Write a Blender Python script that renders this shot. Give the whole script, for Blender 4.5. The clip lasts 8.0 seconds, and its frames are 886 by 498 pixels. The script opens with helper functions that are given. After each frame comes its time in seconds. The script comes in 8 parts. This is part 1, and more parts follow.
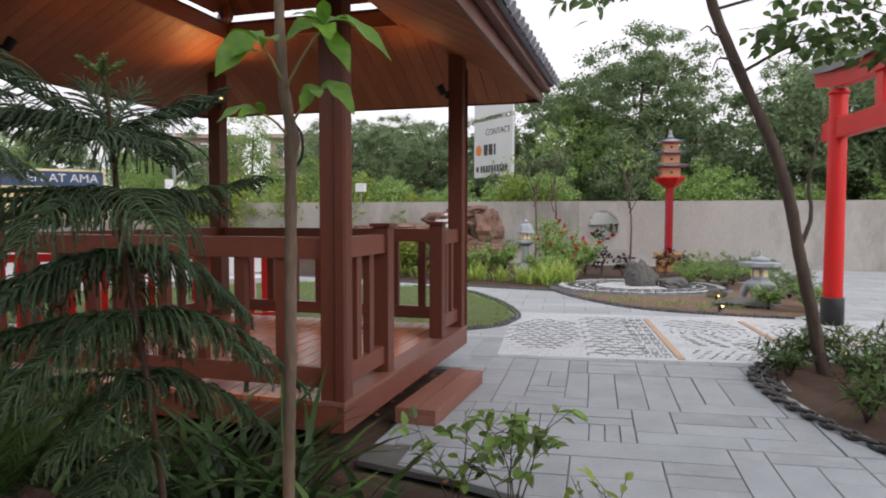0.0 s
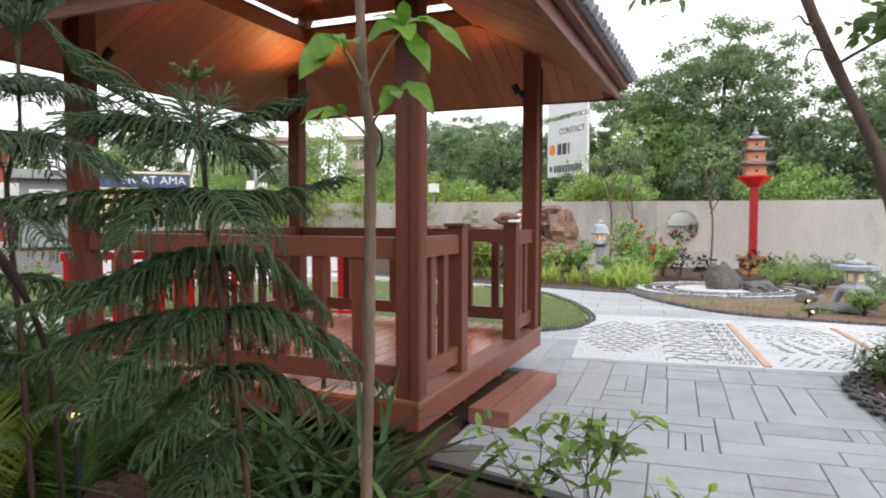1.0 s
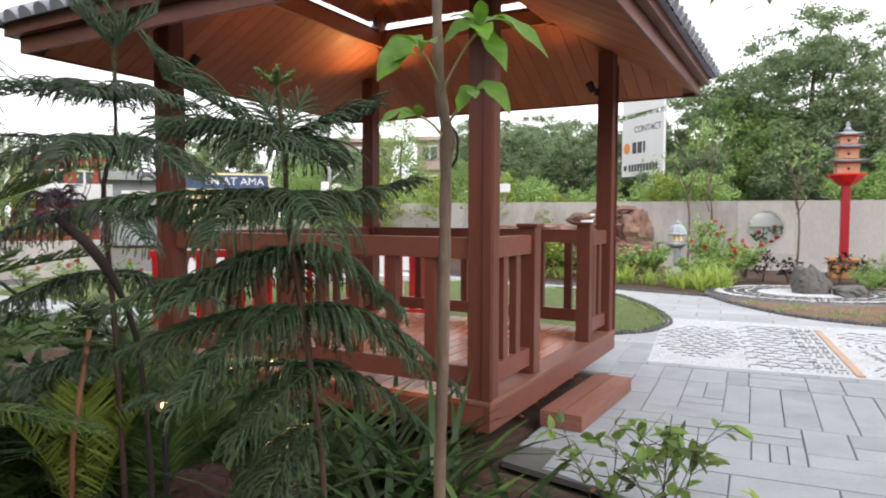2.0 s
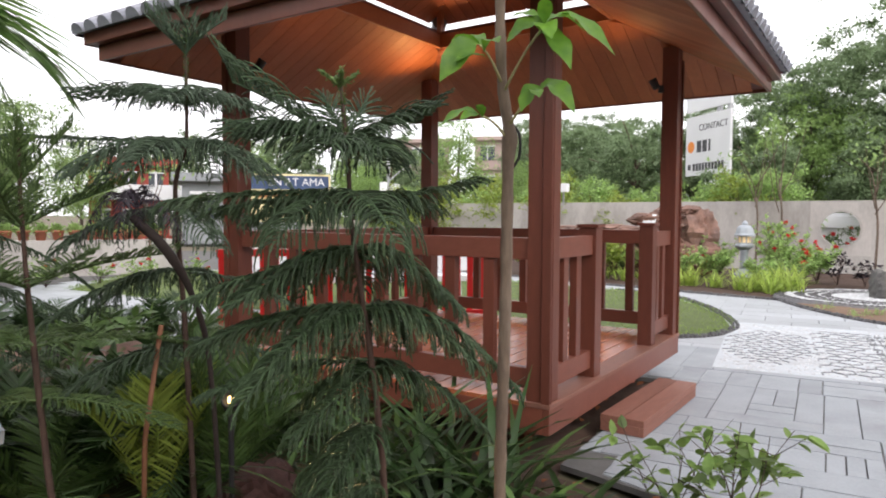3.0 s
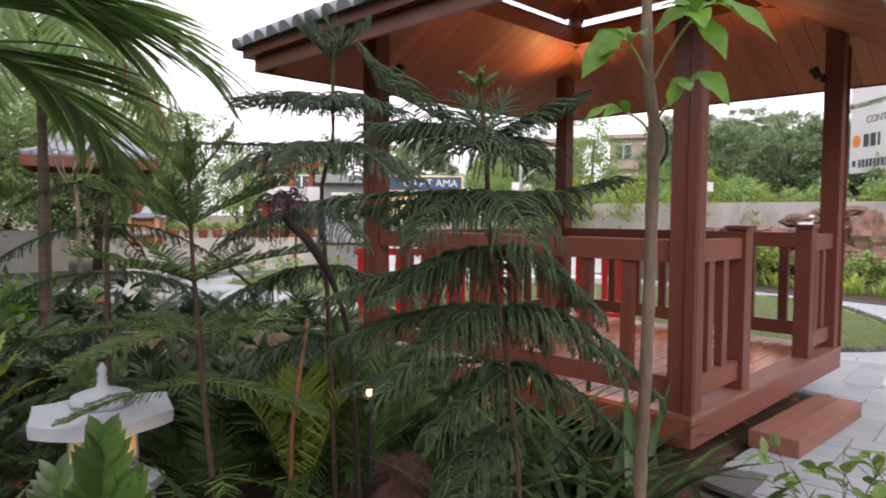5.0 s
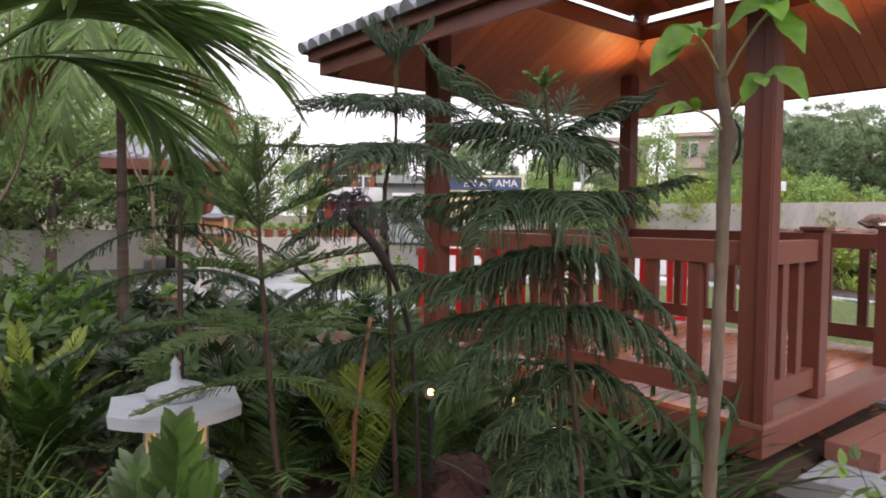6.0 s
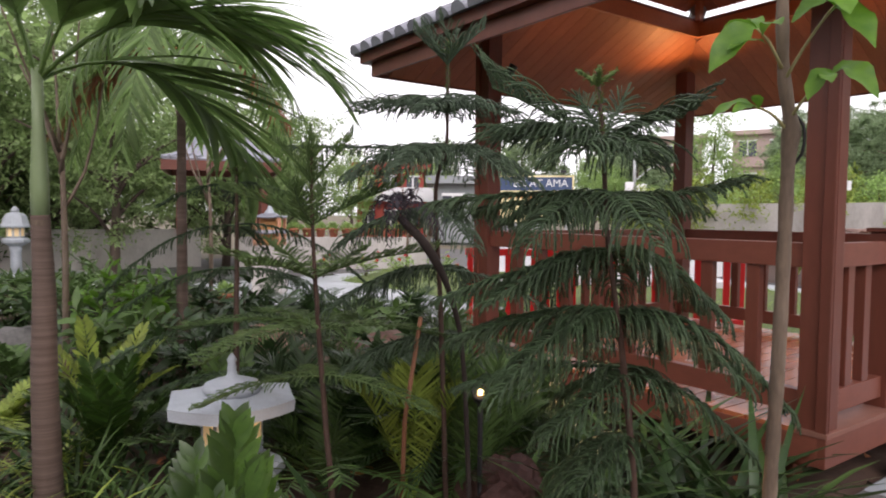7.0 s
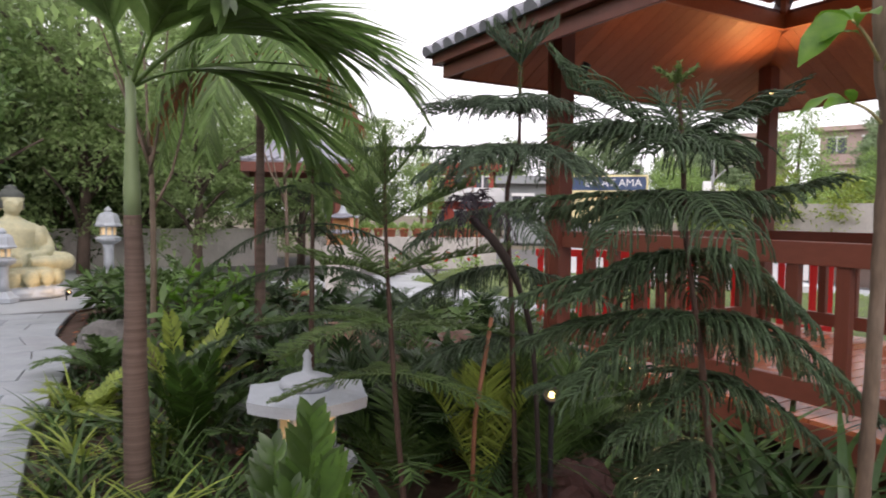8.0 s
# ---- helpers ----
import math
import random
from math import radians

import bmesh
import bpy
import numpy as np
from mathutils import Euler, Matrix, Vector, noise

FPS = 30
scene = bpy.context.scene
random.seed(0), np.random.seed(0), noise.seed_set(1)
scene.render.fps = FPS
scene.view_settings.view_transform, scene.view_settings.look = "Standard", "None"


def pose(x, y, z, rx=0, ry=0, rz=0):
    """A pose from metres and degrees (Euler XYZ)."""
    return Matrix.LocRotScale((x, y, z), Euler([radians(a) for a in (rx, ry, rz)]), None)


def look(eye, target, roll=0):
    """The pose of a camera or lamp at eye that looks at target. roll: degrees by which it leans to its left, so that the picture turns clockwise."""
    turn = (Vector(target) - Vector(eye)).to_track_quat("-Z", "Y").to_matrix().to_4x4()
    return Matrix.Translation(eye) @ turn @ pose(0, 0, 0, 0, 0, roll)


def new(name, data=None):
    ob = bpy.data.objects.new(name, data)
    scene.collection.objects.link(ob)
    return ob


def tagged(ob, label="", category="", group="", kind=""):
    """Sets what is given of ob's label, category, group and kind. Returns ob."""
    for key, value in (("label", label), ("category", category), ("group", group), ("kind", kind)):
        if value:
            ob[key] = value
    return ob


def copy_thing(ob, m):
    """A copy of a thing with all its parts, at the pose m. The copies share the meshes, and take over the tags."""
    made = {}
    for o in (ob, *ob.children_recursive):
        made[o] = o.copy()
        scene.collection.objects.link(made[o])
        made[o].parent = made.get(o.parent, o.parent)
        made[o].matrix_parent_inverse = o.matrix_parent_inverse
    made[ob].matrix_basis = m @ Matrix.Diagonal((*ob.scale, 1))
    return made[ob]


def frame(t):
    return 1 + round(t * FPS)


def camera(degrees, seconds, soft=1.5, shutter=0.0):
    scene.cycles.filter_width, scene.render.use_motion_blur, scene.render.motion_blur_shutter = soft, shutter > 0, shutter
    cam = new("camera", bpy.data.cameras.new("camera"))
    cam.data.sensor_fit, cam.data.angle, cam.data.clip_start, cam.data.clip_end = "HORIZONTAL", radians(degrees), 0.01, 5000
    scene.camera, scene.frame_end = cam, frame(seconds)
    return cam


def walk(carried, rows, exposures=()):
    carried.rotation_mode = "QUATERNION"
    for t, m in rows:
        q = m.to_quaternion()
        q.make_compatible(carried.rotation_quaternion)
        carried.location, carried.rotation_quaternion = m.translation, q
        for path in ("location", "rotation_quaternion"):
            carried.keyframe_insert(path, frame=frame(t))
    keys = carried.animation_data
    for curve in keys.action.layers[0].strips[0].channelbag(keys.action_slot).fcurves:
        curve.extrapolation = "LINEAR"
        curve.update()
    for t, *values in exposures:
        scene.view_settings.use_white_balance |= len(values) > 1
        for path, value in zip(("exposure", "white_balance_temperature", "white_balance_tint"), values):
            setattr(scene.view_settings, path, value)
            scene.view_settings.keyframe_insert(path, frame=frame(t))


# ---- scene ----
cam = camera(67.9, 8.0, soft=1.9, shutter=0.4)
PATH = [
    (0.0, pose(0.000, 0.000, 1.300, 87.10, -0.10, -0.00)),
    (0.5, pose(-0.008, 0.005, 1.300, 87.11, -0.06, 2.83)),
    (1.0, pose(-0.016, 0.010, 1.300, 87.11, -0.11, 6.24)),
    (1.5, pose(-0.023, 0.013, 1.300, 87.13, -0.13, 9.00)),
    (2.0, pose(-0.030, 0.016, 1.300, 87.10, -0.19, 12.34)),
    (3.5, pose(-0.048, 0.022, 1.300, 87.10, -0.25, 19.81)),
    (4.0, pose(-0.053, 0.023, 1.300, 87.09, -0.25, 22.76)),
    (4.5, pose(-0.057, 0.023, 1.300, 87.07, -0.31, 25.30)),
    (5.0, pose(-0.062, 0.022, 1.300, 87.06, -0.39, 28.69)),
    (6.5, pose(-0.072, 0.016, 1.301, 87.03, -0.45, 35.91)),
    (7.0, pose(-0.074, 0.013, 1.301, 87.02, -0.49, 38.13)),
    (7.5, pose(-0.076, 0.009, 1.301, 87.02, -0.47, 40.90)),
    (8.0, pose(-0.078, 0.004, 1.302, 86.98, -0.55, 44.15)),
]
walk(cam, PATH, ((0.0, -0.40, 6650, 17), (0.5, 0.06, 6650, 15), (1.0, 0.20, 6650, 15), (1.6, 0.28, 6650, 15), (3.5, 0.28, 6700, 18), (5.0, 0.15, 6700, 22), (8.0, 0.09, 6720, 22)))

# ---- light ----
world = bpy.data.worlds.new("overcast_sky")
scene.world = world
world.use_nodes = True
wt = world.node_tree
wt.nodes.clear()
sky = wt.nodes.new("ShaderNodeTexSky")
sky.sky_type = "NISHITA"
sky.sun_disc = False
sky.sun_elevation = radians(38)
sky.sun_rotation = radians(140)
sky.air_density, sky.dust_density, sky.ozone_density = 1.0, 6.0, 1.0
grey = wt.nodes.new("ShaderNodeHueSaturation")
grey.inputs["Saturation"].default_value = 0.12
cloud = wt.nodes.new("ShaderNodeMixRGB")
cloud.inputs[0].default_value = 0.72
cloud.inputs[2].default_value = (8.4, 8.7, 9.1, 1)
wbg = wt.nodes.new("ShaderNodeBackground")
wbg.inputs["Strength"].default_value = 0.20
wout = wt.nodes.new("ShaderNodeOutputWorld")
wt.links.new(sky.outputs[0], grey.inputs["Color"])
wt.links.new(grey.outputs[0], cloud.inputs[1])
wt.links.new(cloud.outputs[0], wbg.inputs["Color"])
wt.links.new(wbg.outputs[0], wout.inputs["Surface"])

sun_data = bpy.data.lights.new("sun", "SUN")
sun_data.energy, sun_data.angle, sun_data.color = 0.8, radians(35), (1.0, 0.97, 0.93)
sun = new("sun", sun_data)
sun.matrix_world = look((0, 0, 30), (-0.64 * 23, 0.77 * 23, 12))
sun.rotation_euler = Euler((radians(52), 0, radians(40)))


def lamp(name, place, watts, colour, kind="POINT", size=0.03, target=None, cone=80):
    d = bpy.data.lights.new(name, kind)
    d.energy, d.color = watts, colour
    d.shadow_soft_size = size
    if kind == "SPOT":
        d.spot_size, d.spot_blend = radians(cone), 1.0
    ob = new(name, d)
    ob.matrix_world = look(place, target) if target else pose(*place)
    return ob


WARM = (1.0, 0.62, 0.28)

# ---- materials ----


def material(name, c1, c2, scale=4.0, rough=0.6, bump=0.15, fine=60.0, metal=0.0, spread=0.08, stretch=(1, 1, 1),
             stain=None, stain_amount=0.0, translucent=0.0, island=False, spec=0.4, coat=0.0, emission=None):
    """Two scales of noise between two colours, random per object, with relief."""
    m = bpy.data.materials.new(name)
    m.use_nodes = True
    t = m.node_tree
    n, lk = t.nodes, t.links
    b = n["Principled BSDF"]
    tc = n.new("ShaderNodeTexCoord")
    mp = n.new("ShaderNodeMapping")
    mp.inputs["Scale"].default_value = stretch
    lk.new(tc.outputs["Object"], mp.inputs["Vector"])
    info = n.new("ShaderNodeObjectInfo")
    geo = n.new("ShaderNodeNewGeometry")
    rnd = geo.outputs["Random Per Island"] if island else info.outputs["Random"]
    shift = n.new("ShaderNodeVectorMath")
    shift.operation = "MULTIPLY_ADD"
    shift.inputs[1].default_value = (1, 1, 1)
    off = n.new("ShaderNodeMath")
    off.operation = "MULTIPLY"
    off.inputs[1].default_value = 37.0
    lk.new(info.outputs["Random"], off.inputs[0])
    lk.new(mp.outputs[0], shift.inputs[0])
    lk.new(off.outputs[0], shift.inputs[2])
    big = n.new("ShaderNodeTexNoise")
    big.inputs["Scale"].default_value = scale
    big.inputs["Detail"].default_value = 5
    lk.new(shift.outputs[0], big.inputs["Vector"])
    small = n.new("ShaderNodeTexNoise")
    small.inputs["Scale"].default_value = fine
    small.inputs["Detail"].default_value = 4
    lk.new(shift.outputs[0], small.inputs["Vector"])
    mix = n.new("ShaderNodeMixRGB")
    mix.inputs[1].default_value = (*c1, 1)
    mix.inputs[2].default_value = (*c2, 1)
    ramp = n.new("ShaderNodeMapRange")
    ramp.inputs["From Min"].default_value, ramp.inputs["From Max"].default_value = 0.3, 0.7
    blend = n.new("ShaderNodeMath")
    blend.operation = "MULTIPLY_ADD"
    blend.inputs[1].default_value = 0.45
    half = n.new("ShaderNodeMath")
    half.operation = "MULTIPLY"
    half.inputs[1].default_value = 0.55
    lk.new(big.outputs["Fac"], half.inputs[0])
    lk.new(small.outputs["Fac"], blend.inputs[0])
    lk.new(half.outputs[0], blend.inputs[2])
    lk.new(blend.outputs[0], ramp.inputs["Value"])
    lk.new(ramp.outputs[0], mix.inputs[0])
    colour = mix.outputs[0]
    if stain:
        st = n.new("ShaderNodeTexNoise")
        st.inputs["Scale"].default_value = scale * 0.35
        st.inputs["Detail"].default_value = 8
        st.inputs["Roughness"].default_value = 0.7
        lk.new(shift.outputs[0], st.inputs["Vector"])
        sr = n.new("ShaderNodeMapRange")
        sr.inputs["From Min"].default_value, sr.inputs["From Max"].default_value = 0.5, 0.68
        sr.inputs["To Max"].default_value = stain_amount
        lk.new(st.outputs["Fac"], sr.inputs["Value"])
        sm = n.new("ShaderNodeMixRGB")
        sm.inputs[2].default_value = (*stain, 1)
        lk.new(sr.outputs[0], sm.inputs[0])
        lk.new(colour, sm.inputs[1])
        colour = sm.outputs[0]
    hs = n.new("ShaderNodeHueSaturation")
    val = n.new("ShaderNodeMapRange")
    val.inputs["To Min"].default_value, val.inputs["To Max"].default_value = 1 - spread, 1 + spread
    lk.new(rnd, val.inputs["Value"])
    lk.new(val.outputs[0], hs.inputs["Value"])
    lk.new(colour, hs.inputs["Color"])
    lk.new(hs.outputs[0], b.inputs["Base Color"])
    rr = n.new("ShaderNodeMapRange")
    rr.inputs["To Min"].default_value, rr.inputs["To Max"].default_value = max(0.02, rough - 0.12), min(1, rough + 0.12)
    lk.new(big.outputs["Fac"], rr.inputs["Value"])
    lk.new(rr.outputs[0], b.inputs["Roughness"])
    b.inputs["Metallic"].default_value = metal
    b.inputs["Specular IOR Level"].default_value = spec
    b.inputs["Coat Weight"].default_value = coat
    if bump:
        bp = n.new("ShaderNodeBump")
        bp.inputs["Strength"].default_value = bump
        bp.inputs["Distance"].default_value = 0.01
        lk.new(blend.outputs[0], bp.inputs["Height"])
        lk.new(bp.outputs[0], b.inputs["Normal"])
    if translucent:
        tr = n.new("ShaderNodeBsdfTranslucent")
        lk.new(hs.outputs[0], tr.inputs["Color"])
        ms = n.new("ShaderNodeMixShader")
        ms.inputs[0].default_value = translucent
        lk.new(b.outputs[0], ms.inputs[1])
        lk.new(tr.outputs[0], ms.inputs[2])
        lk.new(ms.outputs[0], n["Material Output"].inputs["Surface"])
    if emission:
        b.inputs["Emission Color"].default_value = (*emission[0], 1)
        b.inputs["Emission Strength"].default_value = emission[1]
    return m


def leafy(name, c1, c2, rough=0.5, tr=0.3, spread=0.35, scale=3.0, spec=0.35):
    return material(name, c1, c2, scale=scale, fine=40, rough=rough, bump=0.05, spread=spread, island=True, translucent=tr, spec=spec)


WOOD = material("stained_red_brown_wood", (0.155, 0.047, 0.029), (0.105, 0.032, 0.020), 2.0, 0.42, 0.12, 30, stretch=(1, 1, 0.25), spread=0.10)
RAILW = material("stained_red_brown_rail_wood", (0.195, 0.063, 0.040), (0.140, 0.044, 0.028), 2.0, 0.42, 0.12, 30, stretch=(0.5, 0.5, 1), spread=0.10)
DECK = material("oiled_red_deck_board", (0.47, 0.155, 0.070), (0.33, 0.100, 0.045), 3.0, 0.26, 0.12, 40, stretch=(0.25, 1, 1), spread=0.12)
STEPW = material("worn_pink_brown_step_board", (0.285, 0.128, 0.090), (0.20, 0.083, 0.058), 3.0, 0.5, 0.15, 40, stretch=(0.25, 1, 1), stain=(0.12, 0.06, 0.045), stain_amount=0.6)
CEIL = material("varnished_orange_brown_ceiling_planks", (0.375, 0.116, 0.040), (0.265, 0.077, 0.028), 3.0, 0.55, 0.10, 45, stretch=(1, 0.25, 1), spread=0.14)
TILE = material("weathered_grey_roof_tile", (0.27, 0.28, 0.315), (0.19, 0.20, 0.23), 6, 0.45, 0.2, 60, spread=0.2)
SLATE = material("grey_sandstone_paver", (0.345, 0.378, 0.402), (0.262, 0.290, 0.310), 3.0, 0.62, 0.25, 70, spread=0.06, stain=(0.20, 0.205, 0.215), stain_amount=0.55)
GROUT = material("dark_paving_joint", (0.13, 0.128, 0.122), (0.085, 0.083, 0.08), 6, 0.9, 0.2, 80)
FARPAVE = material("pale_grey_far_paving", (0.40, 0.43, 0.45), (0.33, 0.355, 0.37), 1.5, 0.6, 0.1, 30, stain=(0.28, 0.29, 0.30), stain_amount=0.4)
WALLC = material("bare_cement_wall", (0.52, 0.495, 0.46), (0.39, 0.375, 0.35), 1.7, 0.85, 0.25, 24, stretch=(1, 1, 0.4), stain=(0.25, 0.23, 0.205), stain_amount=0.85)
SOIL = material("damp_garden_soil", (0.082, 0.047, 0.033), (0.038, 0.023, 0.017), 6, 0.95, 0.9, 45)
EARTH = material("dry_far_ground", (0.16, 0.13, 0.09), (0.09, 0.085, 0.045), 0.3, 0.95, 0.3, 8)
MORTAR = material("white_pebble_mortar", (0.56, 0.605, 0.63), (0.46, 0.505, 0.53), 8, 0.8, 0.5, 90, stain=(0.37, 0.38, 0.38), stain_amount=0.5)
GREYGRAVEL = material("mid_grey_fine_gravel", (0.24, 0.24, 0.245), (0.15, 0.15, 0.155), 12, 0.85, 0.6, 160)
PEBBLE_D = material("dark_river_pebble", (0.105, 0.105, 0.108), (0.045, 0.045, 0.047), 9, 0.5, 0.2, 60, spread=0.4, island=True)
PEBBLE_W = material("white_pebble", (0.62, 0.64, 0.645), (0.48, 0.50, 0.505), 9, 0.6, 0.2, 60, spread=0.2, island=True)
TERRA = material("orange_terracotta_strip", (0.50, 0.35, 0.25), (0.43, 0.29, 0.20), 6, 0.75, 0.2, 60, stain=(0.45, 0.36, 0.28), stain_amount=0.5)
RED = material("glossy_vermilion_paint", (0.62, 0.014, 0.010), (0.54, 0.010, 0.008), 2, 0.5, 0.05, 30, spread=0.05)
DEEPRED = material("deep_red_column_paint", (0.33, 0.010, 0.018), (0.26, 0.008, 0.014), 2, 0.4, 0.05, 30, spread=0.05)
BLACK = material("black_paint", (0.022, 0.022, 0.024), (0.014, 0.014, 0.015), 3, 0.5, 0.1, 40)
STONE = material("pale_carved_granite", (0.40, 0.44, 0.48), (0.31, 0.345, 0.375), 8, 0.75, 0.25, 120, stain=(0.27, 0.28, 0.27), stain_amount=0.5)
ROCK = material("grey_garden_boulder", (0.17, 0.165, 0.155), (0.085, 0.085, 0.082), 4, 0.85, 0.6, 40, spread=0.2)
REDROCK = material("brown_red_quarry_rock", (0.25, 0.14, 0.10), (0.10, 0.06, 0.05), 5, 0.8, 0.7, 30, spread=0.3, stain=(0.10, 0.08, 0.075), stain_amount=0.6)
LAWN = material("clipped_lawn_soil", (0.12, 0.16, 0.05), (0.08, 0.11, 0.035), 6, 0.95, 0.5, 80)
PEACH = material("peach_painted_wood", (0.55, 0.27, 0.16), (0.46, 0.21, 0.12), 5, 0.6, 0.1, 50)
OCHRE = material("ochre_wooden_box", (0.46, 0.24, 0.09), (0.36, 0.17, 0.06), 5, 0.6, 0.15, 50)
WHITE = material("white_signboard", (0.74, 0.75, 0.76), (0.66, 0.67, 0.68), 1.0, 0.5, 0.03, 20)
YELLOW = material("pale_yellow_signboard", (0.74, 0.66, 0.36), (0.66, 0.58, 0.30), 1.0, 0.5, 0.03, 20)
NAVY = material("navy_lettering_band", (0.045, 0.075, 0.15), (0.03, 0.055, 0.12), 1.0, 0.5, 0.03, 20)
INK = material("dark_sign_lettering", (0.06, 0.06, 0.065), (0.05, 0.05, 0.055), 2.0, 0.6, 0, 20)
ORANGE = material("orange_sign_paint", (0.75, 0.25, 0.05), (0.7, 0.22, 0.04), 2.0, 0.6, 0, 20)
STEEL = material("galvanised_steel", (0.45, 0.46, 0.47), (0.36, 0.37, 0.38), 4, 0.4, 0.05, 50, metal=0.6)
CREAM = material("faded_pink_beige_render", (0.40, 0.31, 0.27), (0.33, 0.26, 0.23), 0.3, 0.85, 0.05, 5)
BRICKRED = material("dull_red_facade", (0.36, 0.07, 0.05), (0.28, 0.055, 0.04), 0.6, 0.8, 0.05, 6)
GLASSD = material("dark_window_glass", (0.06, 0.07, 0.08), (0.04, 0.05, 0.06), 1, 0.15, 0, 5)
POT = material("terracotta_pot", (0.42, 0.15, 0.09), (0.33, 0.11, 0.065), 6, 0.75, 0.15, 50, spread=0.2)
# grey-green stone with the yellow of the lamplight put into its base colour
WARMSTONE = material("mossy_warm_lit_stone", (0.52, 0.48, 0.29), (0.33, 0.35, 0.25), 3, 0.55, 0.2, 30, stain=(0.17, 0.20, 0.15), stain_amount=0.8)
BARK = material("grey_brown_bark", (0.17, 0.125, 0.09), (0.085, 0.062, 0.045), 5, 0.85, 0.7, 40, stretch=(1, 1, 0.35))
DARKBARK = material("dark_leaning_bark", (0.105, 0.075, 0.058), (0.055, 0.040, 0.032), 6, 0.85, 0.8, 40, stretch=(1, 1, 0.35))
SAPBARK = material("pale_sapling_bark", (0.185, 0.135, 0.095), (0.075, 0.055, 0.040), 14, 0.75, 0.8, 90, stretch=(1, 1, 0.3), stain=(0.24, 0.19, 0.145), stain_amount=0.6)
STALK = material("pale_green_leaf_stalk", (0.36, 0.33, 0.16), (0.26, 0.25, 0.11), 14, 0.6, 0.2, 60)
STEM = material("brown_conifer_stem", (0.085, 0.048, 0.034), (0.042, 0.026, 0.020), 12, 0.8, 0.5, 80)
PALMBARK = material("ringed_palm_bark", (0.175, 0.122, 0.096), (0.055, 0.037, 0.030), 5, 0.8, 0.5, 60, stretch=(0.12, 0.12, 9))
SHAFT = material("green_crownshaft", (0.22, 0.29, 0.15), (0.15, 0.21, 0.10), 3, 0.45, 0.1, 30, stretch=(1, 1, 0.3))
NEEDLE = leafy("dark_conifer_needles", (0.062, 0.104, 0.048), (0.032, 0.060, 0.028), 0.5, 0.12, 0.45, spec=0.3)
# lighter, bluer copy of the dark needles, with distance haze in its colour
NEEDLE_B = leafy("hazed_conifer_needles", (0.088, 0.132, 0.080), (0.050, 0.082, 0.048), 0.5, 0.18, 0.4, spec=0.3)
NEEDLE_M = leafy("mid_conifer_needles", (0.125, 0.195, 0.064), (0.072, 0.130, 0.042), 0.5, 0.28, 0.4)
NEEDLE_L = leafy("fresh_conifer_needles", (0.15, 0.225, 0.065), (0.085, 0.15, 0.044), 0.5, 0.3, 0.35)
LEAF = leafy("fresh_green_leaf", (0.145, 0.295, 0.028), (0.056, 0.155, 0.016), 0.42, 0.45, 0.35, 22)
LEAF_D = leafy("deep_green_leaf", (0.043, 0.085, 0.027), (0.025, 0.054, 0.017), 0.36, 0.25, 0.4)
LEAF_Y = leafy("yellow_green_leaf", (0.32, 0.38, 0.075), (0.19, 0.28, 0.05), 0.45, 0.35, 0.35)
LEAF_M = leafy("mid_green_leaf", (0.094, 0.165, 0.044), (0.058, 0.110, 0.03), 0.45, 0.3, 0.4)
# both far leaf colours are paled to carry the haze of distance
LEAF_FAR = leafy("distant_hazed_dusty_leaf", (0.26, 0.345, 0.19), (0.18, 0.26, 0.135), 0.6, 0.55, 0.35)
LEAF_FARL = leafy("distant_hazed_light_leaf", (0.31, 0.44, 0.15), (0.21, 0.34, 0.105), 0.6, 0.45, 0.3)
LEAF_TREE = leafy("shade_tree_leaf", (0.31, 0.415, 0.175), (0.20, 0.30, 0.12), 0.5, 0.6, 0.4)
LEAF_DRY = leafy("dry_rust_leaf", (0.33, 0.12, 0.05), (0.22, 0.08, 0.03), 0.7, 0.25, 0.3)
LEAF_P = leafy("purple_dark_frond", (0.030, 0.020, 0.030), (0.016, 0.012, 0.018), 0.5, 0.1, 0.3)
LEAF_Z = leafy("glossy_zamia_leaf", (0.060, 0.122, 0.022), (0.026, 0.064, 0.012), 0.30, 0.25, 0.5, 9.0, 0.5)
LEAF_S = leafy("pale_shrub_leaf", (0.25, 0.36, 0.10), (0.12, 0.22, 0.055), 0.45, 0.5, 0.55)
CURLSTEM = material("blackish_curled_stem", (0.035, 0.024, 0.020), (0.018, 0.013, 0.011), 8, 0.85, 0.6, 40)
STAKEW = material("orange_brown_stake_wood", (0.26, 0.11, 0.055), (0.15, 0.065, 0.035), 8, 0.7, 0.3, 60, stretch=(1, 1, 0.3))
# bed leaf colour, also greyed a little for haze
LEAF_BED = leafy("hazed_bed_leaf", (0.38, 0.53, 0.19), (0.26, 0.41, 0.13), 0.6, 0.5, 0.4)
LEAF_CROWN = leafy("broad_crown_leaf", (0.115, 0.195, 0.055), (0.065, 0.125, 0.034), 0.45, 0.42, 0.45)
GRASSY = leafy("sunlit_edging_grass", (0.46, 0.56, 0.14), (0.30, 0.44, 0.09), 0.45, 0.5, 0.35)
LEAF_PALM = leafy("palm_leaflet", (0.20, 0.31, 0.095), (0.105, 0.195, 0.055), 0.38, 0.5, 0.5)
GRASSB = leafy("lawn_blade", (0.27, 0.39, 0.10), (0.17, 0.27, 0.06), 0.5, 0.5, 0.35)
PETAL = leafy("red_petal", (0.70, 0.03, 0.03), (0.55, 0.02, 0.03), 0.5, 0.3, 0.2)
GLOW = material("warm_lamp_glass", (1, 0.8, 0.5), (1, 0.8, 0.5), 1, 0.4, 0, 5, emission=((1.0, 0.66, 0.26), 6.0))
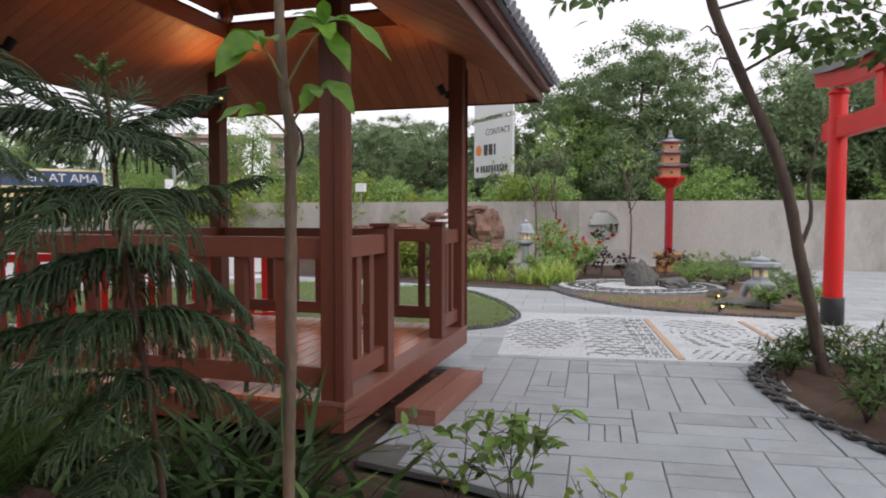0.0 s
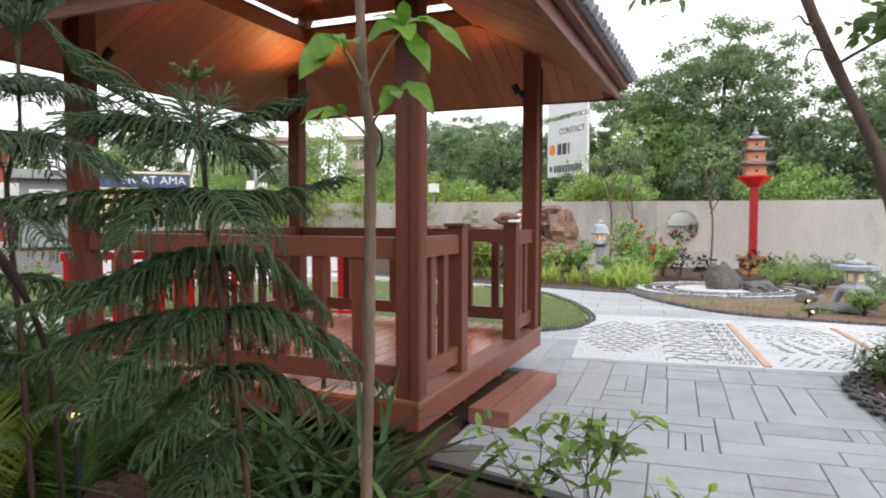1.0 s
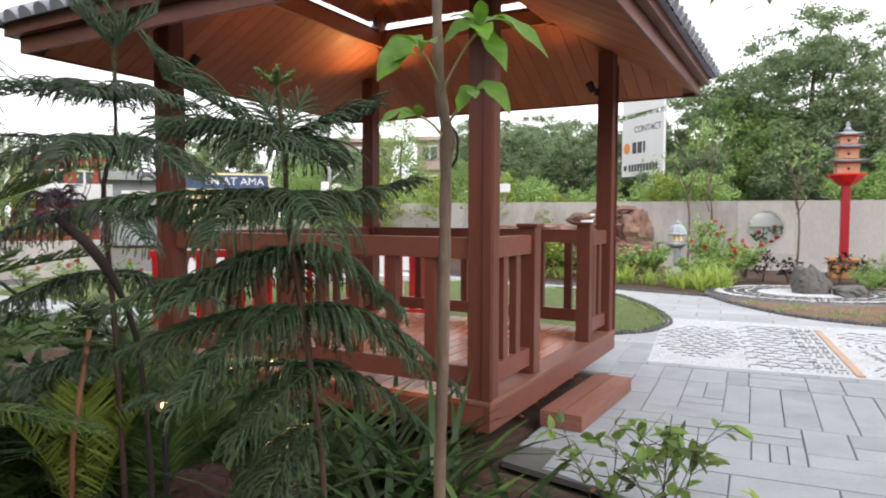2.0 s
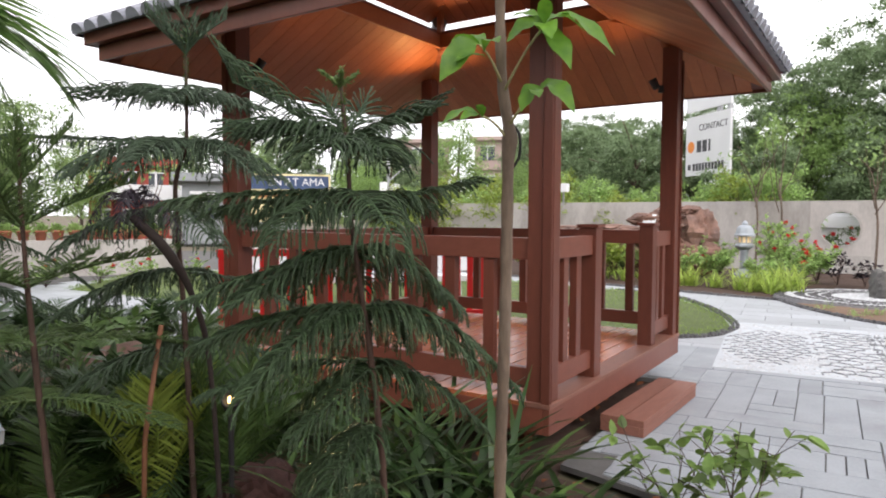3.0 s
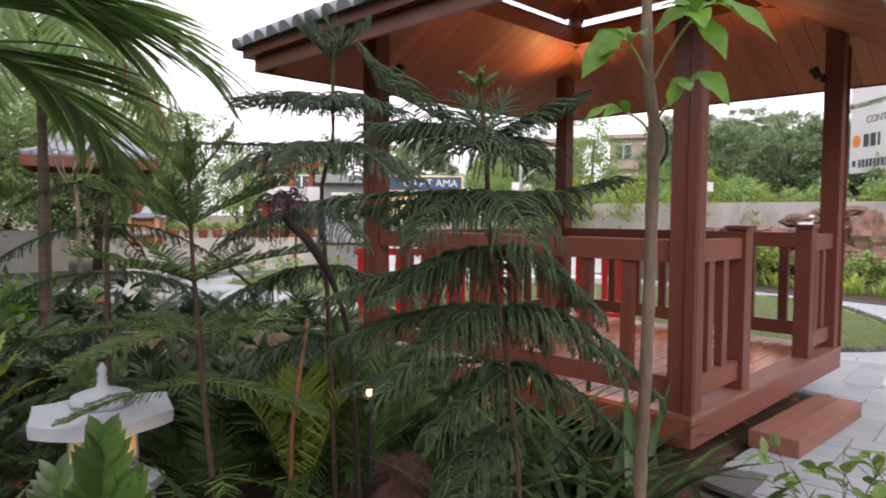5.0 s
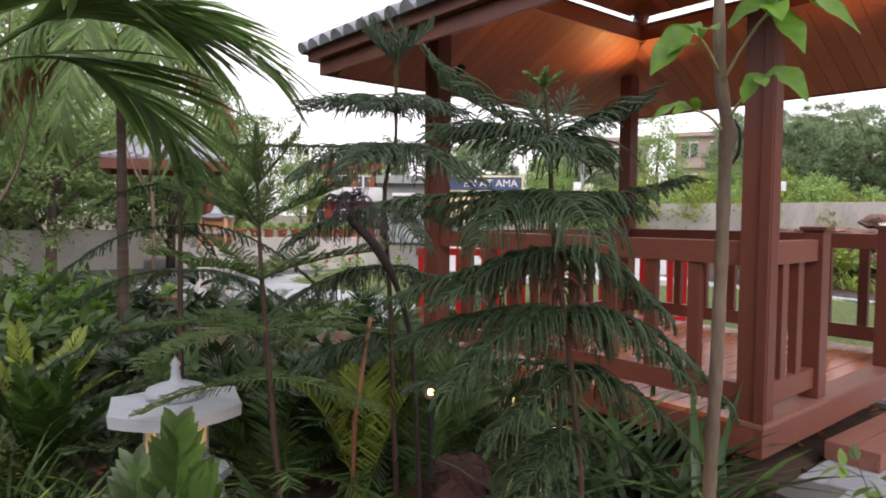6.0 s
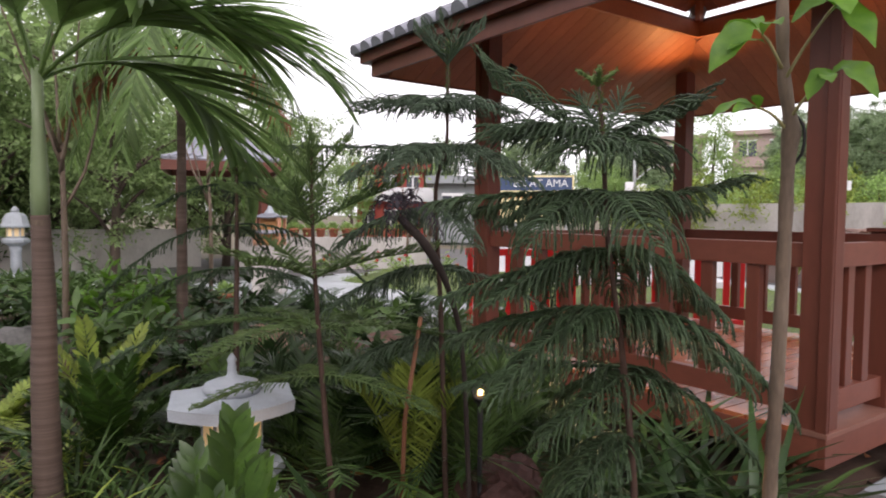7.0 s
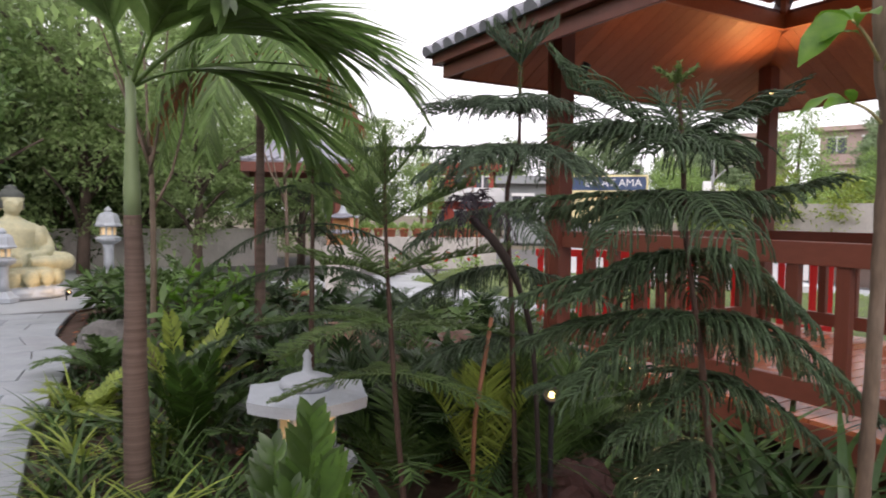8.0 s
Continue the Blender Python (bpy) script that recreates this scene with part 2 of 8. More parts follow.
LITPANE = material("warm_lantern_paper", (0.8, 0.65, 0.4), (0.8, 0.62, 0.36), 1, 0.6, 0, 5, emission=((1.0, 0.66, 0.26), 0.13))

# ---- helpers for things ----


def thing(name, label, category, place=(0, 0, 0), turn=0.0, group="", kind=""):
    ob = new(name)
    ob.empty_display_size = 0.1
    ob.matrix_world = pose(*place, 0, 0, turn)
    return tagged(ob, label, category, group, kind)


def link(name, mesh, mat, parent=None, label="", m=None):
    if mat and not mesh.materials:
        mesh.materials.append(mat)
    ob = new(name, mesh)
    if parent:
        ob.parent = parent
    if m is not None:
        ob.matrix_basis = m
    if label:
        ob["label"] = label
    return ob


def part(name, bm, mat, parent=None, label="", smooth=False, m=None):
    bmesh.ops.recalc_face_normals(bm, faces=bm.faces)
    mesh = bpy.data.meshes.new(name)
    if smooth:
        for f in bm.faces:
            f.smooth = True
    bm.to_mesh(mesh)
    bm.free()
    return link(name, mesh, mat, parent, label, m)


def mesh_of(name, verts, faces, mat=None, smooth=False):
    mesh = bpy.data.meshes.new(name)
    mesh.from_pydata(np.asarray(verts).tolist(), [], faces if isinstance(faces, list) else faces.tolist())
    if smooth:
        mesh.polygons.foreach_set("use_smooth", [True] * len(mesh.polygons))
    if mat:
        mesh.materials.append(mat)
    return mesh


def box(x0, x1, y0, y1, z0, z1, bevel=0.0, bm=None):
    bm = bm or bmesh.new()
    r = bmesh.ops.create_cube(bm, size=1.0)
    for v in r["verts"]:
        v.co = Vector((x0 + (v.co.x + 0.5) * (x1 - x0), y0 + (v.co.y + 0.5) * (y1 - y0), z0 + (v.co.z + 0.5) * (z1 - z0)))
    if bevel:
        es = {e for v in r["verts"] for e in v.link_edges}
        bmesh.ops.bevel(bm, geom=list(es), offset=bevel, segments=2, affect="EDGES", profile=0.7)
    return bm


def revolve(profile, n=20, bm=None, squash=1.0, turn=0.0):
    """A turned solid from (radius, height) rows."""
    bm = bm or bmesh.new()
    rings = []
    for r, z in profile:
        rings.append([bm.verts.new((r * math.cos(turn + math.tau * i / n), r * squash * math.sin(turn + math.tau * i / n), z)) for i in range(n)])
    for a, b in zip(rings, rings[1:]):
        for i in range(n):
            bm.faces.new((a[i], a[(i + 1) % n], b[(i + 1) % n], b[i]))
    bm.faces.new(rings[0][::-1])
    bm.faces.new(rings[-1])
    return bm


def tube(points, radii, n=8, bm=None, wobble=0.0):
    """A tapering tube along points."""
    bm = bm or bmesh.new()
    pts = [Vector(p) for p in points]
    rings, side = [], None
    for i, p in enumerate(pts):
        d = (pts[min(i + 1, len(pts) - 1)] - pts[max(i - 1, 0)]).normalized()
        if side is None:
            side = d.orthogonal().normalized()
        side = (side - d * side.dot(d)).normalized()
        up = d.cross(side)
        ring = []
        for k in range(n):
            a = math.tau * k / n
            r = radii[i] * (1 + wobble * noise.noise(Vector((p.z * 9, k * 1.7, p.x * 5))))
            ring.append(bm.verts.new(p + side * (r * math.cos(a)) + up * (r * math.sin(a))))
        rings.append(ring)
    for a, b in zip(rings, rings[1:]):
        for k in range(n):
            bm.faces.new((a[k], a[(k + 1) % n], b[(k + 1) % n], b[k]))
    bm.faces.new(rings[0][::-1])
    bm.faces.new(rings[-1])
    return bm


def smoothpath(ctrl, n):
    """n points on a smooth curve through control points."""
    c = [Vector(p) for p in ctrl]
    c = [c[0] * 2 - c[1]] + c + [c[-1] * 2 - c[-2]]
    out, m = [], len(ctrl) - 1
    for i in range(n):
        u = i / (n - 1) * m
        k = min(int(u), m - 1)
        f = u - k
        p0, p1, p2, p3 = c[k:k + 4]
        out.append(0.5 * ((2 * p1) + (p2 - p0) * f + (2 * p0 - 5 * p1 + 4 * p2 - p3) * f * f + (3 * p1 - p0 - 3 * p2 + p3) * f ** 3))
    return out


def unit(a):
    return a / np.maximum(np.linalg.norm(a, axis=-1, keepdims=True), 1e-9)


class Foliage:
    """Collects many leaves as one mesh."""

    def __init__(self, seed):
        self.v, self.f, self.count = [], [], 0
        self.rng = np.random.default_rng(seed)

    def leaves(self, base, way, up, length, width, shape="leaf", droop=0.15, fold=0.25):
        base, way, up = (np.atleast_2d(np.asarray(a, float)) for a in (base, way, up))
        n = len(base)
        way = unit(np.broadcast_to(way, (n, 3)))
        up = np.broadcast_to(up, (n, 3))
        side = unit(np.cross(way, up))
        up = np.cross(side, way)
        length = np.broadcast_to(length, (n,))[:, None]
        width = np.broadcast_to(width, (n,))[:, None]
        us, vs, faces = SHAPES[shape]
        u, w = us[None, :, None], vs[None, :, None]
        pts = (base[:, None] + way[:, None] * (length[:, None] * u) + side[:, None] * (width[:, None] * w)
               + up[:, None] * (width[:, None] * np.abs(w) * fold - length[:, None] * u * u * droop))
        k = len(us)
        self.v.append(pts.reshape(-1, 3))
        for fc in faces:
            self.f.extend((np.arange(n)[:, None] * k + np.array(fc)[None] + self.count).tolist())
        self.count += n * k

    def tubes(self, paths, radius, taper=0.4):
        """Thin three-sided stalks; paths is (n, points, 3)."""
        paths = np.asarray(paths, float)
        n, k, _ = paths.shape
        d = unit(np.gradient(paths, axis=1))
        ref = np.where(np.abs(d[..., 2:3]) > 0.9, np.array([1.0, 0, 0]), np.array([0, 0, 1.0]))
        s = unit(np.cross(d, ref))
        t = np.cross(d, s)
        r = np.broadcast_to(radius, (n,))[:, None, None] * np.linspace(1, taper, k)[None, :, None]
        ring = [paths + r * (s * math.cos(a) + t * math.sin(a)) for a in (0, math.tau / 3, 2 * math.tau / 3)]
        pts = np.stack(ring, 2).reshape(n * k * 3, 3)
        self.v.append(pts)
        base = np.arange(n)[:, None] * k * 3 + self.count
        for i in range(k - 1):
            for a in range(3):
                b = (a + 1) % 3
                self.f.extend((base + np.array([[i * 3 + a, i * 3 + b, i * 3 + 3 + b, i * 3 + 3 + a]])).tolist())
        self.count += n * k * 3

    def done(self, name, mat, parent=None, label="", smooth=True, m=None):
        mesh = mesh_of(name, np.concatenate(self.v), self.f, mat, smooth)
        return link(name, mesh, mat, parent, label, m)


def _shape(us, ws):
    """A leaf outline: a midrib with a left and right edge."""
    u, v, f = [], [], []
    for a, w in zip(us, ws):
        u += [a, a, a]
        v += [-w, 0, w]
    for i in range(len(us) - 1):
        p, q = i * 3, i * 3 + 3
        f += [(p, p + 1, q + 1, q), (p + 1, p + 2, q + 2, q + 1)]
    return np.array(u, float), np.array(v, float), f


SHAPES = {
    "leaf": _shape((0, 0.18, 0.45, 0.75, 1.0), (0.04, 0.36, 0.5, 0.33, 0.0)),
    "broad": _shape((0, 0.12, 0.35, 0.55, 0.8, 1.0), (0.05, 0.34, 0.5, 0.46, 0.2, 0.0)),
    "strap": _shape((0, 0.25, 0.5, 0.75, 1.0), (0.38, 0.5, 0.5, 0.38, 0.02)),
    "blade": (np.array([0, 0, 0.55, 0.55, 1.0]), np.array([-0.4, 0.4, 0.5, -0.5, 0.0]), [(0, 1, 2, 3), (3, 2, 4)]),
    "paddle": _shape((0, 0.22, 0.5, 0.78, 0.94, 1.0), (0.07, 0.26, 0.46, 0.50, 0.28, 0.03)),
    "needle": (np.array([0, 0, 1.0]), np.array([-0.5, 0.5, 0.0]), [(0, 1, 2)]),
    "small": (np.array([0, 0.45, 1.0, 0.45]), np.array([0, -0.5, 0, 0.5]), [(0, 1, 2), (0, 2, 3)]),
}

# ---- ground and paving ----


def sheet(name, outline, z, mat, thick=0.0, label="", category="", parent=None):
    bm = bmesh.new()
    f = bm.faces.new([bm.verts.new((x, y, z)) for x, y in outline])
    if thick:
        r = bmesh.ops.extrude_face_region(bm, geom=[f])
        for v in r["geom"]:
            if isinstance(v, bmesh.types.BMVert):
                v.co.z -= thick
    ob = part(name, bm, mat, parent)
    return tagged(ob, label, category, "", "structure") if not parent else ob


def mound(name, outline, height, mat, label, category, edge=0.25, base=-0.06, lumps=0.03, cell=0.12):
    """A soft raised bed inside a closed outline."""
    xs, ys = zip(*outline)
    pts = [Vector((x, y, 0)) for x, y in outline]
    x0, y0 = min(xs), min(ys)
    nx, ny = int((max(xs) - x0) / cell) + 2, int((max(ys) - y0) / cell) + 2

    def depth(p):
        d, inside = 1e9, False
        for a, b in zip(pts, pts[1:] + pts[:1]):
            ab = b - a
            t = max(0, min(1, (p - a).dot(ab) / ab.length_squared))
            d = min(d, (p - a - ab * t).length)
            if (a.y > p.y) != (b.y > p.y) and p.x < (b.x - a.x) * (p.y - a.y) / (b.y - a.y) + a.x:
                inside = not inside
        return d if inside else -d

    verts, keep = [], []
    for j in range(ny):
        for i in range(nx):
            p = Vector((x0 + i * cell, y0 + j * cell, 0))
            d = depth(p)
            k = max(0, min(1, d / edge))
            n = noise.noise(p * 2.3) * 0.6 + noise.noise(p * 9) * 0.4
            verts.append((p.x, p.y, base + (height - base) * k * (2 - k) + lumps * n * (0.3 + k)))
            keep.append(d > -cell * 0.5)
    faces = []
    for j in range(ny - 1):
        for i in range(nx - 1):
            q = (j * nx + i, j * nx + i + 1, (j + 1) * nx + i + 1, (j + 1) * nx + i)
            if all(keep[k] for k in q):
                faces.append(q)
    ob = link(name, mesh_of(name, verts, faces, mat, True), mat)
    return tagged(ob, label, category, "", "structure")


sheet("ground", [(-400, -400), (400, -400), (400, 400), (-400, 400)], -0.075, EARTH, 0, "dry bare earth reaching out beyond the garden", "ground")

COS, SIN = math.cos(radians(10.5)), math.sin(radians(10.5))


def plaza(p, q):
    """Paving axes to world."""
    return (COS * p + SIN * q, -SIN * p + COS * q)


FAR = [(-17, 7.6), (-9, 5.7), (0.2, 5.6), (0.2, 6.2), (4.4, 5.2), (14, 3.0), (16, 13.8), (0, 18.6), (-9, 21.2), (-17, 20)]
sheet("pavement_bed", FAR, -0.022, GROUT, 0.03, "dark mortar bed under the far paving", "paving")

# ---- pavilion ----
AX, AY, TURN, SIDE, ZD, ZF = -0.506, 3.335, 73.57, 2.545, 0.315, 0.175
OVER, ZE, RING, ZR = 0.545, 2.358, 0.837, 2.857
PW = 0.126
MID = SIDE / 2
HE = MID + OVER
SLOPE = (ZR - ZE) / (HE - RING)
pavilion = thing("pavilion", "red-brown timber pavilion with raised deck and grey tiled roof", "pavilion", (AX, AY, 0), TURN)

# fascia round the deck
for name, b in (("fascia", (0, SIDE, 0, 0.035)), ("fascia", (0, SIDE, SIDE - 0.035, SIDE)), ("fascia", (0, 0.035, 0.036, SIDE - 0.036)), ("fascia", (SIDE - 0.035, SIDE, 0.036, SIDE - 0.036))):
    part(name, box(b[0], b[1], b[2], b[3], ZF, ZD - 0.004, 0.004), RAILW, pavilion, "red-brown edge board")
# border boards along the entrance side and the back, then boards that run beside them
part("border_board", box(-0.004, SIDE + 0.004, -0.006, 0.135, ZD - 0.003, ZD + 0.022, 0.004), STEPW, pavilion, "worn pinkish edge board")
part("border_board", box(-0.004, SIDE + 0.004, SIDE - 0.135, SIDE + 0.006, ZD - 0.003, ZD + 0.022, 0.004), STEPW, pavilion)
bw = (SIDE - 0.28) / 19
for i in range(19):
    y0 = 0.14 + i * bw
    part("deck_board", box(0.002, SIDE - 0.002, y0 + 0.003, y0 + bw - 0.003, ZD - 0.005, ZD + 0.018, 0.003), DECK, pavilion)
for i in range(4):
    y0 = 0.10 + i * (SIDE - 0.28) / 3
    part("joist", box(0.05, SIDE - 0.05, y0, y0 + 0.07, ZF - 0.03, ZD - 0.008), RAILW, pavilion)
for i in range(3):
    for j in range(3):
        x, y = 0.32 + i * (SIDE - 0.64) / 2, 0.32 + j * (SIDE - 0.64) / 2
        part("footing", box(x - 0.05, x + 0.05, y - 0.05, y + 0.05, -0.08, ZF - 0.025, 0.005), RAILW, pavilion)

# posts
h = PW / 2 + 0.012
ZP = ZE + SLOPE * (OVER + PW / 2) - 0.006
for x, y, sx, sy in ((h, h, -1, -1), (SIDE - h, h, 1, -1), (SIDE - h, SIDE - h, 1, 1), (h, SIDE - h, -1, 1)):
    post = part("post", box(x - PW / 2, x + PW / 2, y - PW / 2, y + PW / 2, ZD + 0.018, ZP, 0.006), WOOD, pavilion)
    part("corner_strip", box(x + sx * (PW / 2 - 0.012), x + sx * (PW / 2 + 0.012), y + sy * (PW / 2 - 0.034), y + sy * (PW / 2 + 0.010), ZD + 0.02, ZP - 0.1, 0.003), WOOD, post)


def railing(m, length, name="railing", step=0.245, first=None):
    """A balustrade along local x between two posts, standing on the deck."""
    r = part(name, box(0, length, -0.032, 0.032, 1.072, 1.186, 0.006), RAILW, pavilion, "balustrade of square pickets under a broad rail", m=m)
    part("bottom_rail", box(0, length, -0.027, 0.027, 0.392, 0.500, 0.005), RAILW, r)
    n = max(1, round(length / step) - 1)
    for i in range(n):
        x = (i + 1) * length / (n + 1)
        part("picket", box(x - 0.033, x + 0.033, -0.022, 0.022, 0.500, 1.072, 0.003), WOOD, r)
    return r


a, b = PW + 0.014, SIDE - PW - 0.014
railing(pose(h, a, 0, 0, 0, 90), b - a)
railing(pose(SIDE - h, a, 0, 0, 0, 90), b - a)
railing(pose(a, SIDE - h, 0), b - a)
N1, N2, NW = 0.737, 1.895, 0.052
railing(pose(a, h, 0), N1 - NW - a, step=0.18)
railing(pose(N2 + NW, h, 0), b - N2 - NW, step=0.18)
for x in (N1, N2):
    newel = part("newel", box(x - NW, x + NW, h - NW, h + NW, ZD + 0.022, 1.232, 0.005), WOOD, pavilion)
    part("cap", box(x - NW - 0.014, x + NW + 0.014, h - NW - 0.014, h + NW + 0.014, 1.232, 1.254, 0.005), WOOD, newel)


# the roof, one slope after another, each turned about the middle
def side(k):
    return pose(MID, MID, 0, 0, 0, 90 * k)


def lay_ceiling(half, top, z0, slope, width, gap, thick, parent, m):
    """Planks that climb from the eave at -y towards the middle."""
    n = int(2 * half / width)
    w = 2 * half / n
    for i in range(n):
        s0, s1 = -half + i * w + gap, -half + (i + 1) * w - gap
        low = [(s0, half), (s1, half), (s1, max(top, abs(s1) + 0.002)), (s0, max(top, abs(s0) + 0.002))]
        if low[0][1] - max(low[2][1], low[3][1]) < 0.004:
            continue
        bm = bmesh.new()
        lo = [bm.verts.new((s, -a_, z0 + (half - a_) * slope)) for s, a_ in low]
        hi = [bm.verts.new((v.co.x, v.co.y, v.co.z + thick)) for v in lo]
        bm.faces.new(lo[::-1])
        bm.faces.new(hi)
        for q in range(4):
            bm.faces.new((lo[q], lo[(q + 1) % 4], hi[(q + 1) % 4], hi[q]))
        part("soffit_plank", bm, CEIL, parent, "", m=m)


def slab_of(half, top, z0, slope, thick, bm):
    pts = [(-half, half), (half, half), (top, top), (-top, top)]
    lo = [bm.verts.new((s, -a_, z0 + (half - a_) * slope)) for s, a_ in pts]
    hi = [bm.verts.new((v.co.x, v.co.y, v.co.z + thick)) for v in lo]
    bm.faces.new(lo[::-1])
    bm.faces.new(hi)
    for q in range(4):
        bm.faces.new((lo[q], lo[(q + 1) % 4], hi[(q + 1) % 4], hi[q]))


def half_tile(length, r, n=8, closed=False):
    bm = bmesh.new()
    rings = []
    for y, s in ((0, 1.0), (0.02, 1.0), (length, 0.84)):
        rings.append([bm.verts.new((math.cos(math.pi * i / n) * r * s, y, math.sin(math.pi * i / n) * r * s)) for i in range(n + 1)]
                     + [bm.verts.new((math.cos(math.pi * (n - i) / n) * r * s * 0.8, y, math.sin(math.pi * (n - i) / n) * r * s * 0.8)) for i in range(n + 1)])
    k = 2 * (n + 1)
    for p, q in zip(rings, rings[1:]):
        for i in range(k):
            bm.faces.new((p[i], p[(i + 1) % k], q[(i + 1) % k], q[i]))
    if closed:
        bm.faces.new(rings[0][n + 1:])
    for i in range(n):
        bm.faces.new((rings[0][i + 1], rings[0][i], rings[0][k - 1 - i], rings[0][k - 2 - i]))
    bmesh.ops.recalc_face_normals(bm, faces=bm.faces)
    me = bpy.data.meshes.new("tile")
    bm.to_mesh(me)
    bm.free()
    me.materials.append(TILE)
    return me


TILE_MESH, TILE_END = half_tile(0.34, 0.064), half_tile(0.34, 0.068, closed=True)
ANG = math.degrees(math.atan(SLOPE))
for k in range(4):
    m = side(k)
    lay_ceiling(HE, RING, ZE, SLOPE, 0.115, 0.0018, 0.014, pavilion, m)
    bm = bmesh.new()
    slab_of(HE, RING, ZE + 0.016, SLOPE, 0.14, bm)
    roof = part("roof", bm, WOOD, pavilion, "hip roof slope laid with grey barrel tiles", m=m)
    part("eave_board", box(-HE - 0.02, HE + 0.02, -HE - 0.024, -HE, ZE - 0.012, ZE + 0.085, 0.004), WOOD, roof)
    part("upper_fascia", box(-HE - 0.086 + 0.002 * (k % 2), HE + 0.086 - 0.002 * (k % 2), -HE - 0.088, -HE - 0.026, ZE + 0.088, ZE + 0.165, 0.004), WOOD, roof, "dark brown board under the tile ends")
    part("eave_strip", box(-HE - 0.11, HE + 0.11, -HE - 0.125, -HE - 0.01, ZE + 0.167 + 0.002 * (k % 2), ZE + 0.198, 0.006), TILE, roof)
    n = int(2 * (HE + 0.10) / 0.165)
    for i in range(n + 1):
        s = -(HE + 0.05) + i * 2 * (HE + 0.05) / n
        row, a_ = 0, HE + 0.145
        while a_ > max(RING + 0.28, abs(s)) + 0.05:
            z = ZE + 0.195 + (HE - a_) * SLOPE + 0.03 * (row == 0) + 0.012 * (row % 2)
            cut = min(1.0, max(0.18, (a_ - abs(s) + 0.03) / 0.34))
            link("tile", TILE_END if row == 0 else TILE_MESH, None, roof, "", pose(s, -a_, z, ANG, 0, 0) @ Matrix.Diagonal((1, cut, 1, 1)))
            a_ -= 0.27
            row += 1
    # ring board with the lantern above
    part("ring_board", box(-RING, RING - 0.03, -RING, -RING + 0.03, ZR - 0.004, ZR + 0.118, 0.004), CEIL, pavilion, "orange-brown ring board", m=m)
    part("lantern_stud", box(-RING, -RING + 0.05, -RING, -RING + 0.05, ZR + 0.118, ZR + 0.42, 0.004), CEIL, pavilion, m=m)
    lay_ceiling(RING + 0.12, 0.03, ZR + 0.25, 0.5, 0.115, 0.003, 0.014, pavilion, m)
    bm = bmesh.new()
    slab_of(RING + 0.12, 0.002, ZR + 0.266, 0.5, 0.05, bm)
    top = part("roof", bm, TILE, pavilion, m=m)
    # hip roll over the corner
    c = HE + 0.12
    bm = tube([(-c + 0.06, -c + 0.06, ZE + 0.205), (-c + 0.08, -c + 0.08, ZE + 0.212), (-RING, -RING, ZR + 0.235)], [0.05, 0.070, 0.068], 12)
    part("hip_roll", bm, TILE, roof)


def spotlight(name, place, turn, tilt, lit, parent=None, label="small black spotlight on a bracket"):
    s = part(name, box(-0.012, 0.012, -0.05, 0.0, -0.03, 0.03, 0.003), BLACK, parent, label, m=pose(*place, 0, 0, turn))
    bm = revolve([(0.024, 0), (0.03, 0.01), (0.033, 0.085), (0.030, 0.087), (0.026, 0.075)], 14)
    hood = part("hood", bm, BLACK, s, "", True, pose(0, 0.015, 0.0, tilt, 0, 0))
    part("lens", revolve([(0.001, 0.070), (0.025, 0.0702), (0.025, 0.078), (0.001, 0.079)], 14), GLOW if lit else GLASSD, hood)
    return s


# lamps on the inner sides of the posts, pointing at the ceiling
for n, (x, y, t) in enumerate(((h, h, 45), (SIDE - h, h, 135), (SIDE - h, SIDE - h, 225), (h, SIDE - h, 315))):
    v = Matrix.Rotation(radians(t), 3, "Z") @ Vector((1, 0, 0))
    d = PW / 2 + 0.055
    spotlight("post_spotlight", (x + v.x * d, y + v.y * d, ZE - 0.03), t - 90, -30, True, pavilion)
    p = pavilion.matrix_world @ Vector((x + v.x * (d + 0.30), y + v.y * (d + 0.30), ZE - 0.05))
    q = pavilion.matrix_world @ Vector((MID - v.x * RING * 0.9, MID - v.y * RING * 1.3, ZR))
    lamp("pavilion_lamp", p, (8.0, 7.0, 26.0, 1.5)[n], (1.0, 0.53, 0.19), "SPOT", 0.05, q, 128)

# the step in front of the opening
step = thing("garden_step", "low pinkish-brown timber step of two planks beside the deck", "step", (-0.303, 4.070, 0), TURN - 2)
for y0 in (-0.272, -0.135):
    part("plank", box(0, 1.12, y0, y0 + 0.131, 0.062, 0.103, 0.004), STEPW, step)
part("front_board", box(0.002, 1.118, -0.272, -0.247, 0.004, 0.061, 0.004), STEPW, step)
for x in (0.0, 1.09):
    part("end_board", box(x, x + 0.03, -0.246, -0.005, 0.004, 0.061, 0.004), STEPW, step)

# ---- boundary wall with a round opening ----
WX, WY, WT = 4.23, 17.42, -16.43
wall = thing("wall_north", "bare grey cement garden wall with a round opening", "wall", (WX, WY, 0), WT, kind="structure")
R, ZM, HT = 0.40, 1.03, 1.69
bm = bmesh.new()
n = 40
front, back, squ = [], [], []
for i in range(n):
    a_ = math.tau * i / n
    c, s = math.cos(a_), math.sin(a_)
    front.append((R * c, R * s))
    k = 1.0 / max(abs(c), abs(s))
    squ.append((0.62 * c * k, 0.62 * s * k))
for y in (0.0, 0.2):
    ra = [bm.verts.new((x, y, ZM + z)) for x, z in front]
    rb = [bm.verts.new((x, y, ZM + z)) for x, z in squ]
    for i in range(n):
        bm.faces.new((ra[i], ra[(i + 1) % n], rb[(i + 1) % n], rb[i]))
    back.append((ra, rb))
